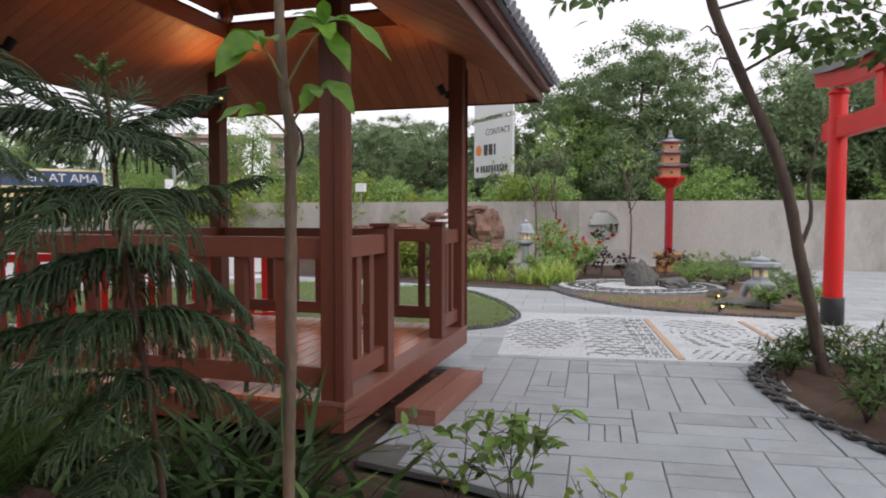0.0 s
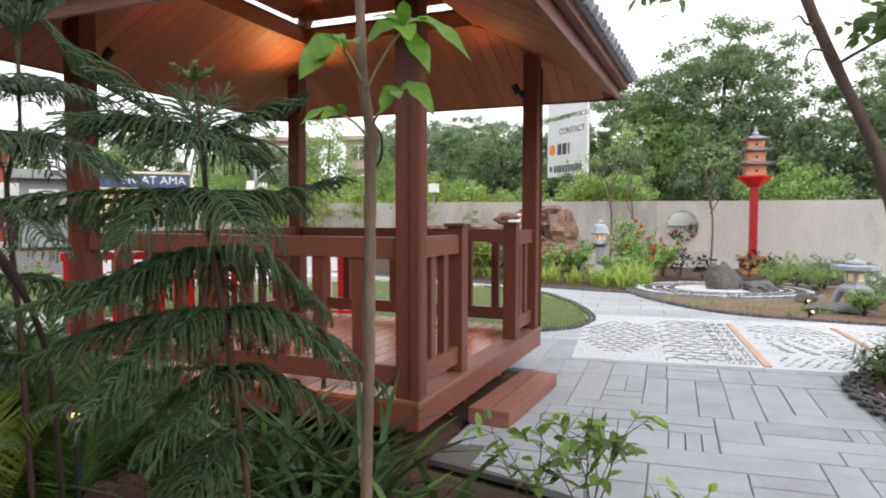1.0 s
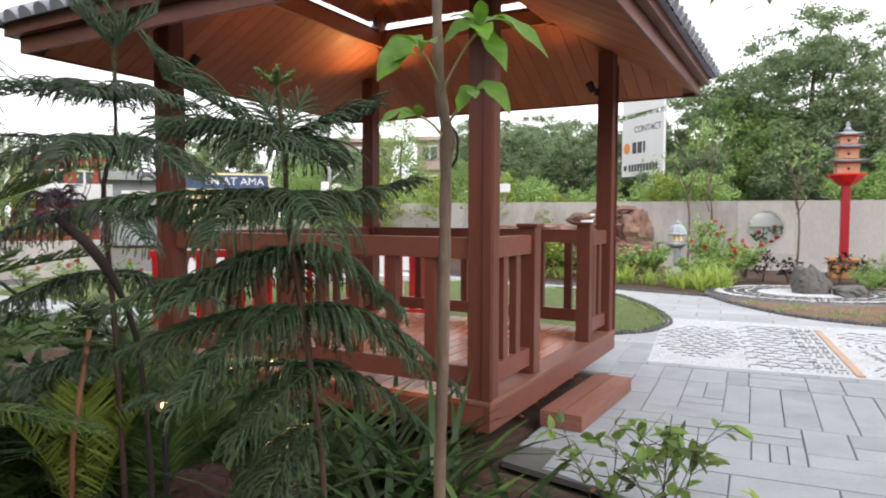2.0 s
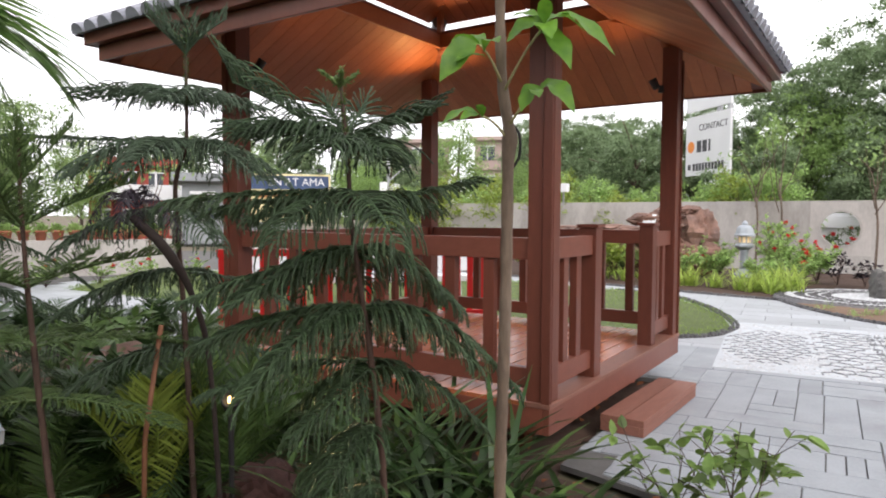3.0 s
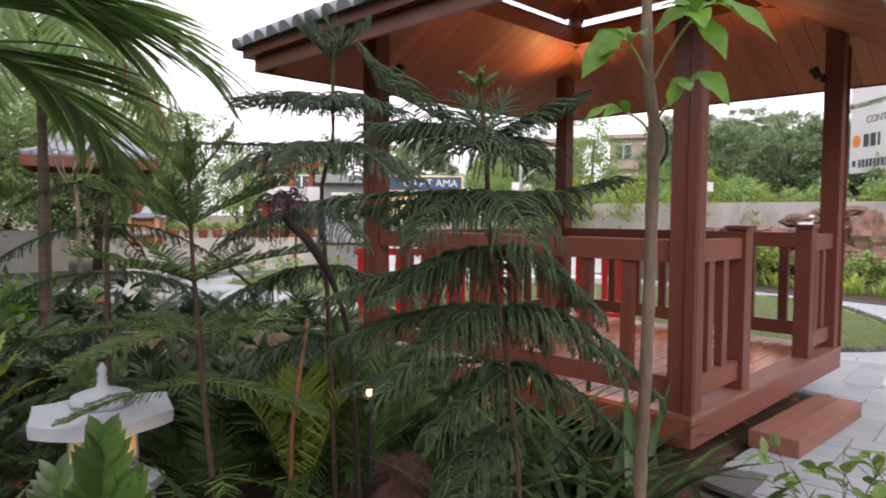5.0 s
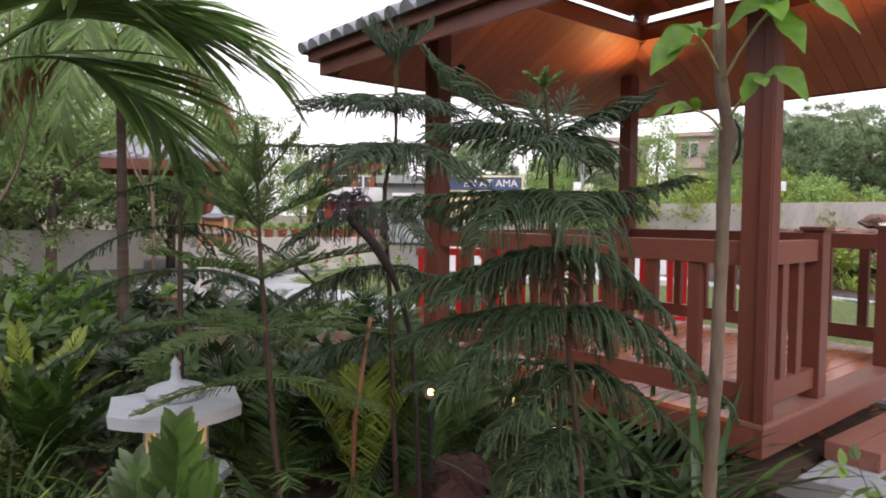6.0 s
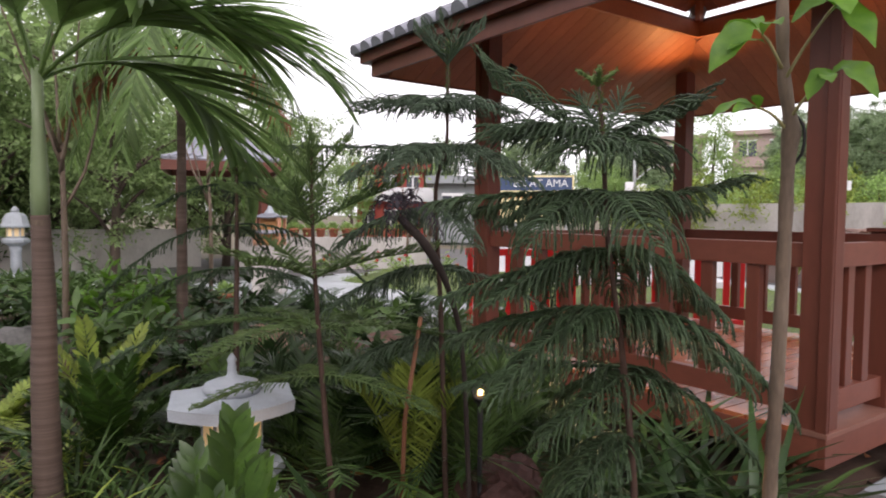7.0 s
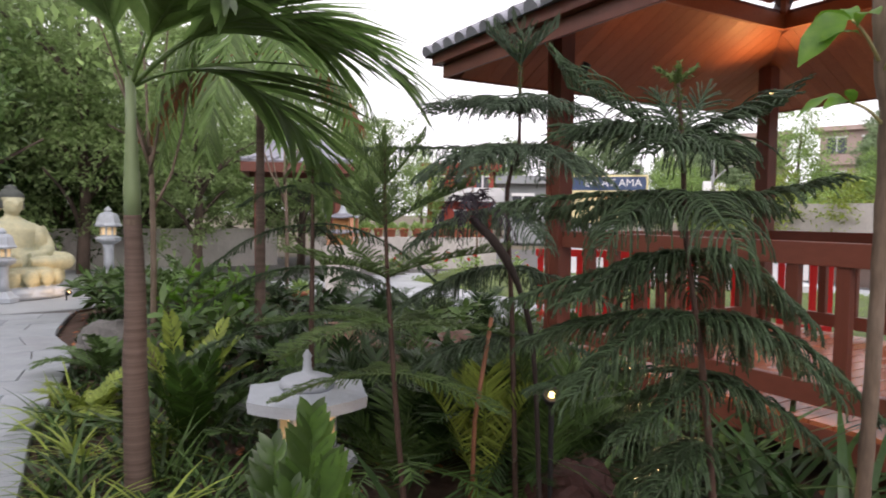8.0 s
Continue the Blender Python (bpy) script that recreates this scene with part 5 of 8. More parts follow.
def rosette(name, label, category, place, seed, n, elev, length, leaflets, ll, lw, droop, mat, shape="leaf", spread=360, start=0, group="", **kw):
    g = thing(name, label, category, place, 0, group)
    for i in range(n):
        fo = Foliage(seed * 40 + i)
        az = start + spread * (i + fo.rng.uniform(-0.3, 0.3)) / n
        e = fo.rng.uniform(*elev)
        frond(fo, (0.02 * math.cos(i), 0.02 * math.sin(i), 0), az, e, length * fo.rng.uniform(0.75, 1.1), leaflets, ll, lw, droop * fo.rng.uniform(0.7, 1.3), shape, **kw)
        fo.done("frond", mat, g)
    return g


def palm(name, label, place, trunk, radius, fronds, seed, shaft, ll=0.66, lw=0.056, n=26, vee=0.14):
    g = thing(name, label, "palm", place, 0, "palms")
    pts = smoothpath(trunk, 80)
    bm = tube(pts, [radius * (1.42 - 0.55 * i / 79) * (1.0 + 0.022 * math.sin(i * 1.9) * math.sin(i * 0.37)) for i in range(80)], 16, wobble=0.03)
    part("trunk", bm, PALMBARK, g, "ringed brown trunk", True)
    top = Vector(trunk[-1])
    bm = tube([top - Vector((0, 0, 0.03)), top + Vector((0, 0, 0.12)), top + Vector((0, 0, shaft * 0.6)), top + Vector((0, 0, shaft))], [radius * 0.84, radius * 0.86, radius * 0.56, radius * 0.50], 16)
    part("crownshaft", bm, SHAFT, g, "smooth pale green crownshaft", True)
    part("ring_scar", tube([top - Vector((0, 0, 0.045)), top - Vector((0, 0, 0.02))], [radius * 0.88, radius * 0.88], 16), SAPBARK, g)
    head = top + Vector((0, 0, shaft))
    for j, (az, el, ln, dr, dry) in enumerate(fronds):
        fo = Foliage(seed + j)
        frond(fo, head - Vector((0, 0, 0.05)), az, el, ln, n, ll * min(1.08, ln), lw, dr, "strap", vee, 1.1, 0.010, 0.24, 0.20, 0.26)
        fo.done("frond", LEAF_DRY if dry else LEAF_PALM, g, "rust-brown drying frond" if dry else "")
    return g


palm("palm", "tall palm with ringed brown trunk and green crownshaft", (-3.16, 1.165, -0.05), [(0.02, 0.0, 0), (0.0, 0.0, 0.6), (-0.01, 0.01, 1.0), (-0.005, 0.0, 1.335)], 0.043,
     [(40, 44, 1.66, 0.66, 0), (66, 52, 1.45, 0.62, 0), (84, 36, 1.25, 0.85, 0), (12, 58, 1.2, 0.60, 0), (120, 72, 1.3, 0.45, 0), (215, 74, 1.2, 0.45, 0), (300, 70, 1.2, 0.5, 0)], 40, 0.62)
palm("palm", "slender second palm among shrubs", (-4.84, 2.78, -0.05), [(0, 0, 0), (0.02, 0, 1.1), (0.03, 0, 2.25)], 0.034,
     [(20, 48, 1.45, 1.35, 0), (50, 40, 1.5, 1.3, 0), (80, 52, 1.4, 1.3, 0), (140, 55, 1.4, 1.2, 0), (205, 45, 1.4, 1.3, 0), (235, 50, 1.45, 1.35, 0), (265, 52, 1.4, 1.2, 0), (310, 45, 1.45, 1.3, 0), (345, 40, 1.4, 1.3, 0), (30, 15, 0.9, 0.9, 1), (230, 10, 0.9, 0.9, 1)], 60, 0.4, 0.40, 0.024, 40, -0.15)

# small date palms and feather-leaved plants low in the bed
rosette("date_palm", "small dark date palm with fine feathery fronds", "palm", (-2.15, 2.65, 0.0), 71, 20, (35, 82), 1.05, 30, 0.20, 0.012, 0.55, LEAF_D, "blade", hang=0.1, group="date palms")
rosette("date_palm", "small dark date palm with fine feathery fronds", "palm", (-2.75, 2.85, 0.0), 72, 20, (35, 82), 1.1, 30, 0.20, 0.012, 0.55, LEAF_D, "blade", hang=0.1, group="date palms")
rosette("date_palm", "small dark date palm with fine feathery fronds", "palm", (-3.5, 2.6, 0.0), 73, 18, (35, 82), 1.1, 30, 0.20, 0.013, 0.5, LEAF_D, "blade", hang=0.1, group="date palms")
rosette("date_palm", "small dark date palm with fine feathery fronds", "palm", (-1.45, 2.95, 0.0), 74, 14, (25, 70), 0.55, 26, 0.16, 0.011, 0.5, LEAF_D, "blade", hang=0.1, group="date palms")
for i, (x, y, n_, ln_) in enumerate(((-2.45, 2.35, 14, 0.7), (-1.9, 2.75, 14, 0.7), (-2.9, 2.35, 14, 0.75), (-3.3, 3.2, 14, 0.8), (-2.5, 3.3, 14, 0.7), (-1.95, 3.25, 12, 0.6), (-2.05, 2.48, 14, 0.85), (-2.42, 2.12, 12, 0.75), (-5.6, 4.75, 14, 0.75), (-5.0, 5.0, 14, 0.7), (-4.5, 5.15, 12, 0.75), (-4.0, 5.2, 12, 0.65), (-6.2, 4.5, 14, 0.8), (-3.4, 5.2, 12, 0.6))):
    rosette("date_palm", "small dark date palm with fine feathery fronds", "palm", (x, y, 0.0), 90 + i, n_ + 4, (35, 82), ln_ * 1.3, 28, 0.19, 0.012, 0.5, LEAF_M if i % 2 else LEAF_D, "blade", hang=0.1, group="date palms")
rosette("date_palm", "yellowing date palm with fine feathery fronds", "palm", (-1.95, 2.18, 0.02), 75, 8, (66, 86), 1.10, 34, 0.18, 0.010, 0.45, LEAF_Y, "blade", hang=0.1, group="date palms")
rosette("date_palm", "slender date palm with light green feathery fronds", "palm", (-1.72, 2.32, 0.0), 70, 11, (62, 86), 1.15, 34, 0.17, 0.010, 0.40, LEAF_M, "blade", hang=0.1, group="date palms")
rosette("zamia_plant", "glossy upright plant with thick paired leaflets", "plant", (-1.40, 0.89, 0.02), 76, 6, (66, 88), 0.80, 20, 0.150, 0.046, 0.10, LEAF_Z, "leaf", spread=60, start=120, vee=0.12, sweep=0.85, rad=0.009, hang=0.15)
rosette("zamia_plant", "glossy upright plant with thick paired leaflets", "plant", (-1.62, 0.66, 0.0), 77, 5, (58, 84), 0.58, 16, 0.140, 0.044, 0.12, LEAF_Z, "leaf", spread=70, start=120, vee=0.12, sweep=0.85, rad=0.008, hang=0.15)
rosette("zamia_plant", "broad clump of cardboard-palm fronds", "plant", (-3.45, 1.55, 0.0), 78, 16, (35, 80), 0.85, 17, 0.13, 0.030, 0.30, LEAF_Z, "paddle", vee=0.3, sweep=0.6, rad=0.008, hang=0.1)
rosette("zamia_plant", "broad clump of cardboard-palm fronds with yellow tips", "plant", (-3.0, 1.95, 0.0), 79, 12, (40, 82), 0.75, 16, 0.12, 0.028, 0.30, LEAF_M, "paddle", vee=0.3, sweep=0.6, rad=0.008, hang=0.1)
rosette("zamia_plant", "yellow-green clump of paired leaflets", "plant", (-3.95, 1.75, 0.0), 80, 10, (45, 80), 0.8, 18, 0.12, 0.026, 0.25, LEAF_Y, "paddle", vee=0.3, sweep=0.7, rad=0.008, hang=0.1)
rosette("fern_clump", "light green fern clump beside the path", "fern", (-4.55, 1.42, 0.0), 81, 16, (25, 65), 0.6, 22, 0.10, 0.022, 0.5, LEAF_Y, "leaf", vee=0.2, sweep=0.5, rad=0.005, hang=0.2)
rosette("fern_clump", "deep green fern clump beside the path", "fern", (-5.6, 1.85, 0.0), 82, 16, (25, 70), 0.7, 22, 0.11, 0.024, 0.5, LEAF_M, "leaf", vee=0.2, sweep=0.5, rad=0.005, hang=0.2)
rosette("curled_frond_plant", "dark purple drooping frond plant on a bent stem", "plant", (-1.660, 1.780, 1.322), 83, 9, (35, 80), 0.29, 17, 0.055, 0.0045, 1.20, LEAF_P, "blade", vee=-0.1, sweep=0.6, rad=0.0035, hang=0.4)
bend = part("bent_stem", tube(smoothpath([(-1.541, 2.080, -0.050), (-1.561, 2.040, 0.742), (-1.545, 1.920, 1.031), (-1.583, 1.830, 1.196), (-1.660, 1.780, 1.292)], 16), [0.009] * 4 + [0.010] * 4 + [0.0115, 0.013, 0.0145, 0.0155, 0.016, 0.0155, 0.014, 0.011], 10, wobble=0.35), CURLSTEM, None, "", True)
tagged(bend, "dark bent plant stem leaning over the bed", "stem")
stake = part("bamboo_stake", tube([(-1.86, 2.02, -0.08), (-1.85, 2.03, 0.45), (-1.80, 2.07, 0.88)], [0.010, 0.010, 0.009], 8), STAKEW, None, "", True)
tagged(stake, "slanting orange-brown stake set in the bed", "stake")


def clump(name, label, place, seed, n, length, width, elev, mat, droop=0.5, group="", shape="strap", spread=0.05, category="plant"):
    g = thing(name, label, category, place, 0, group)
    fo = Foliage(seed)
    rng = fo.rng
    az = rng.uniform(0, math.tau, n)
    el = np.radians(rng.uniform(*elev, n))
    way = np.stack([np.cos(az) * np.cos(el), np.sin(az) * np.cos(el), np.sin(el)], 1)
    base = np.stack([rng.normal(0, spread, n), rng.normal(0, spread, n), np.zeros(n)], 1)
    ln = length * rng.uniform(0.6, 1.15, n)
    fo.leaves(base, way, (0, 0, 1), ln, width * rng.uniform(0.75, 1.2, n), shape, droop, 0.3)
    fo.done("leaves", mat, g)
    return g


k = 0
for x, y, n, ln in ((-1.02, 2.92, 20, 0.52), (-0.72, 2.86, 18, 0.50), (-1.35, 2.62, 18, 0.48), (-0.52, 2.55, 12, 0.34), (-0.15, 2.38, 10, 0.26), (-0.30, 2.75, 10, 0.30), (-0.95, 2.30, 16, 0.36), (-1.6, 2.2, 16, 0.45), (-1.9, 1.65, 14, 0.42), (-0.85, 3.02, 14, 0.45), (-0.62, 2.2, 10, 0.28), (-1.20, 2.98, 22, 0.58), (-0.98, 3.14, 22, 0.60), (-0.80, 2.98, 20, 0.55), (-1.33, 2.78, 18, 0.5), (-0.56, 3.02, 16, 0.45), (-0.90, 2.62, 18, 0.48), (-1.10, 2.72, 18, 0.52), (-0.68, 2.70, 16, 0.46), (-1.25, 2.45, 16, 0.46), (-0.78, 2.45, 14, 0.42)):
    k += 1
    clump("lily_plant", "green strap-leaved lily clump beside the deck", (x, y, -0.03), 100 + k, max(8, int(n * 0.66)), ln * 1.1, 0.036, (48, 86), LEAF_D if k % 4 else LEAF_M, 0.75, "lily clumps")
k = 0
for x, y, z in ((-2.95, 0.85, 0), (-3.35, 0.92, 0), (-3.75, 1.08, 0), (-3.2, 1.35, 0), (-2.65, 1.05, 0), (-4.2, 1.15, 0), (-4.7, 1.3, 0), (-2.75, 1.35, 0), (-3.6, 1.35, 0)):
    k += 1
    clump("spider_plant", "yellow-green striped grassy clump along the path", (x, y, -0.02), 130 + k, 34, 0.38, 0.016, (25, 80), LEAF_Y if k % 2 else LEAF_M, 0.6, "grassy clumps")


def shrub(name, label, place, seed, height, spread, stems, leaves, ll, lw, mat, shape="leaf", bark=STEM, flowers=0, petal=None, group="", low=0.25, category="shrub", rad=0.006, flower_size=0.05):
    """Stems that fork into twigs, with leaves set along the twigs."""
    g = thing(name, label, category, place, 0, group)
    fo, wood = Foliage(seed), Foliage(seed + 1)
    rng = fo.rng
    tips = []
    for i in range(stems):
        az = math.tau * (i + rng.uniform(-0.3, 0.3)) / stems
        r = spread * math.sqrt(rng.uniform(0.1, 1))
        t = np.linspace(0, 1, 6)
        hgt = height * rng.uniform(0.65, 1.0)
        p = np.stack([r * math.cos(az) * t ** 1.3 + rng.normal(0, 0.03) * np.sin(3 * t), r * math.sin(az) * t ** 1.3, hgt * t], 1)
        wood.tubes(p[None], rad, 0.4)
        tips.append(p)
        for _ in range(3):
            q = p[rng.integers(2, 5)]
            a2 = rng.uniform(0, math.tau)
            e = np.array([math.cos(a2), math.sin(a2), rng.uniform(0.2, 0.9)]) * spread * rng.uniform(0.25, 0.6)
            tw = q[None] + np.linspace(0, 1, 6)[:, None] * e[None]
            wood.tubes(tw[None], rad * 0.6, 0.4)
            tips.append(tw)
    tips = np.array(tips)
    which = rng.integers(0, len(tips), leaves)
    u = rng.uniform(low, 1.0, leaves) ** 0.7 * 5
    i0 = np.minimum(u.astype(int), 4)
    fr = (u - i0)[:, None]
    pos = tips[which, i0] * (1 - fr) + tips[which, i0 + 1] * fr
    ax = unit(tips[which, i0 + 1] - tips[which, i0])
    way = unit(rng.normal(size=(leaves, 3)) * (1, 1, 0.6) + ax * 0.6 + (0, 0, 0.1))
    fo.leaves(pos, way, rng.normal(size=(leaves, 3)) * 0.4 + (0, 0, 1), ll * rng.uniform(0.6, 1.15, leaves), lw * rng.uniform(0.7, 1.1, leaves), shape, 0.2, 0.25)
    wood.done("woody_frame", bark, g)
    fo.done("foliage", mat, g)
    if flowers:
        fl = Foliage(seed + 2)
        for c in rng.integers(0, len(tips), flowers):
            b_ = tips[c, -1] + np.array([0, 0, 0.02])
            m_ = 14
            w = unit(fl.rng.normal(size=(m_, 3)) + (0, 0, 0.5))
            fl.leaves(np.tile(b_, (m_, 1)), w, fl.rng.normal(size=(m_, 3)), flower_size, flower_size * 0.6, "small", 0.1, 0.1)
        tagged(fl.done("flowers", petal or PETAL, g, "clusters of red flowers"), kind="stuff")
    return g


shrub("bare_shrub", "sparse green shrub at the edge of the paving", (0.30, 2.78, -0.04), 201, 0.62, 0.30, 7, 115, 0.088, 0.044, LEAF_S, "leaf", DARKBARK, rad=0.0042, low=0.5)
shrub("bare_shrub", "low shrub with yellowing leaves beside paving", (0.62, 2.52, -0.04), 205, 0.34, 0.22, 4, 36, 0.075, 0.034, LEAF_Y, "leaf", DARKBARK, rad=0.004, low=0.5)
shrub("bare_shrub", "sparse green shrub at the edge of the paving", (0.05, 2.86, -0.04), 206, 0.46, 0.28, 5, 60, 0.085, 0.042, LEAF_S, "leaf", DARKBARK, rad=0.0038, low=0.5)


def arch_leaf(fo, base, tip, width, arch, face):
    """A broad pointed leaf that arches from base to tip, folded on its midrib, with wavy edges."""
    t = np.linspace(0, 1, 11)
    path = base + (tip - base) * t[:, None]
    path[:, 2] += arch * np.sin(math.pi * t ** 0.8)
    tan_ = unit(np.gradient(path, axis=0))
    sd = unit(np.cross(tan_, face))
    up = np.cross(sd, tan_)
    w = width * np.interp(t, (0, 0.06, 0.18, 0.36, 0.55, 0.74, 0.88, 0.95, 1.0), (0.03, 0.10, 0.62, 0.97, 1.0, 0.78, 0.38, 0.12, 0.0))
    ph = fo.rng.uniform(0, 6)
    cross = np.array((-1.0, -0.55, 0.0, 0.55, 1.0)) / 2
    wave = 0.08 * np.sin(t[:, None] * 15 + ph + cross[None] * 3) * np.abs(cross)[None] * 2
    pts = path[:, None] + sd[:, None] * (w[:, None] * cross)[..., None] + up[:, None] * (w[:, None] * (0.20 * np.abs(cross) + wave))[..., None]
    i, j = np.meshgrid(np.arange(10), np.arange(4), indexing="ij")
    q = (i * 5 + j).ravel() + fo.count
    fo.v.append(pts.reshape(-1, 3))
    fo.f.extend(np.stack([q, q + 1, q + 6, q + 5], 1).tolist())
    fo.count += 55


def sapling():
    g = thing("sapling", "slim young tree with pale bark and large fresh leaves", "tree", (-0.403, 1.716, -0.05))
    o = Vector((-0.395, 1.72, -0.05))
    ctrl = [(-0.395, 1.72, -0.05), (-0.397, 1.704, 0.55), (-0.385, 1.69, 1.0), (-0.374, 1.662, 1.42), (-0.370, 1.658, 1.50), (-0.386, 1.645, 1.62), (-0.392, 1.634, 1.82), (-0.39, 1.63, 2.2), (-0.37, 1.63, 2.75)]
    pts = [p - o for p in smoothpath(ctrl, 60)]
    rad = []
    for i, p in enumerate(pts):
        r = 0.0168 - 0.0052 * i / 59
        r += 0.006 * math.exp(-((p.z - 1.545) / 0.03) ** 2) + 0.0012 * math.sin(p.z * 47)
        rad.append(r)
    part("trunk", tube(pts, rad, 14, wobble=0.10), SAPBARK, g, "pale knotted trunk", True)
    # stalk root, stalk end, then leaves: base share along the stalk, tip, width, arch, facing
    sets = (((-0.388, 1.632, 1.63), (-0.425, 1.56, 1.705), ((1.0, (-0.505, 1.50, 1.610), 0.060, 0.035, (0.35, -0.8, 0.6)), (0.9, (-0.52, 1.57, 1.665), 0.045, 0.050, (0.0, 0.2, 1.0)), (0.8, (-0.365, 1.50, 1.690), 0.040, 0.025, (0.1, -0.6, 0.9)), (0.95, (-0.45, 1.62, 1.745), 0.036, 0.012, (0.4, -1.0, 0.3)), (0.6, (-0.47, 1.50, 1.655), 0.036, 0.02, (-0.2, -0.8, 0.7)))),
            ((-0.385, 1.64, 1.60), (-0.275, 1.585, 1.745), ((1.0, (-0.112, 1.57, 1.660), 0.056, 0.060, (0.1, -0.45, 1.0)), (0.85, (-0.205, 1.53, 1.625), 0.060, 0.045, (0.55, -0.7, 0.5)), (1.0, (-0.355, 1.54, 1.700), 0.046, 0.030, (-0.4, -0.9, 0.4)), (1.0, (-0.36, 1.60, 1.775), 0.036, 0.025, (0.0, -0.5, 1.0)), (0.95, (-0.185, 1.63, 1.735), 0.050, 0.045, (0.0, -0.3, 1.0)), (0.9, (-0.245, 1.50, 1.690), 0.048, 0.035, (0.2, -0.9, 0.7)), (1.0, (-0.27, 1.55, 1.80), 0.034, 0.012, (0.3, -1.0, 0.1)))),
            ((-0.372, 1.65, 1.52), (-0.285, 1.587, 1.595), ((1.0, (-0.322, 1.55, 1.540), 0.046, 0.030, (-0.3, -0.9, 0.5)), (1.0, (-0.200, 1.57, 1.535), 0.056, 0.045, (0.3, -0.6, 0.8)), (0.9, (-0.235, 1.62, 1.607), 0.030, 0.020, (0.0, -0.5, 1.0)), (0.8, (-0.275, 1.52, 1.567), 0.032, 0.022, (0.2, -0.8, 0.8)))),
            ((-0.374, 1.655, 1.49), (-0.425, 1.57, 1.540), ((1.0, (-0.515, 1.53, 1.510), 0.038, 0.030, (0.1, -0.4, 1.0)), (0.95, (-0.455, 1.50, 1.520), 0.030, 0.015, (0.2, -0.7, 0.8)), (0.9, (-0.41, 1.50, 1.555), 0.022, 0.010, (0.1, -0.6, 0.8)))),
            ((-0.39, 1.63, 1.90), (-0.30, 1.58, 1.98), ((1.0, (-0.20, 1.58, 1.88), 0.06, 0.05, (0.2, -0.6, 0.8)), (1.0, (-0.37, 1.54, 1.88), 0.06, 0.04, (-0.2, -0.8, 0.6)), (0.9, (-0.24, 1.66, 2.02), 0.05, 0.03, (0.0, -0.5, 1.0)))),
            ((-0.39, 1.63, 2.3), (-0.50, 1.58, 2.36), ((1.0, (-0.60, 1.57, 2.27), 0.06, 0.05, (-0.2, -0.6, 0.8)), (1.0, (-0.44, 1.54, 2.27), 0.06, 0.04, (0.2, -0.8, 0.6)), (0.9, (-0.55, 1.66, 2.42), 0.05, 0.03, (0.0, -0.5, 1.0)))))
    for n_, (root, end, tips_) in enumerate(sets):
        fo = Foliage(700 + n_)
        a_, e = np.array(root) - np.array(o), np.array(end) - np.array(o)
        t = np.linspace(0, 1, 6)[:, None]
        stalk = [Vector(q) for q in a_ + (e - a_) * t + np.array([0, 0, 0.012]) * np.sin(t * 3.1)]
        part("leaf_stalk", tube(stalk, [0.0042, 0.0036, 0.0032, 0.003, 0.003, 0.0022], 7), STALK, g, "pale leaf stalk", True)
        for share, tip, w, arch, face in tips_:
            arch_leaf(fo, a_ + (e - a_) * share, np.array(tip) - np.array(o), w * 1.08, arch * 0.75, np.array(face))
        fo.done("leaf_spray", LEAF, g, "spray of large fresh green leaves")
    part("tie", tube(smoothpath([(0.035, -0.06, 1.575), (0.05, -0.06, 1.55), (0.048, -0.05, 1.50), (0.028, -0.04, 1.47)], 8), [0.004] * 8, 6), BLACK, g, "black tie on the trunk")


sapling()


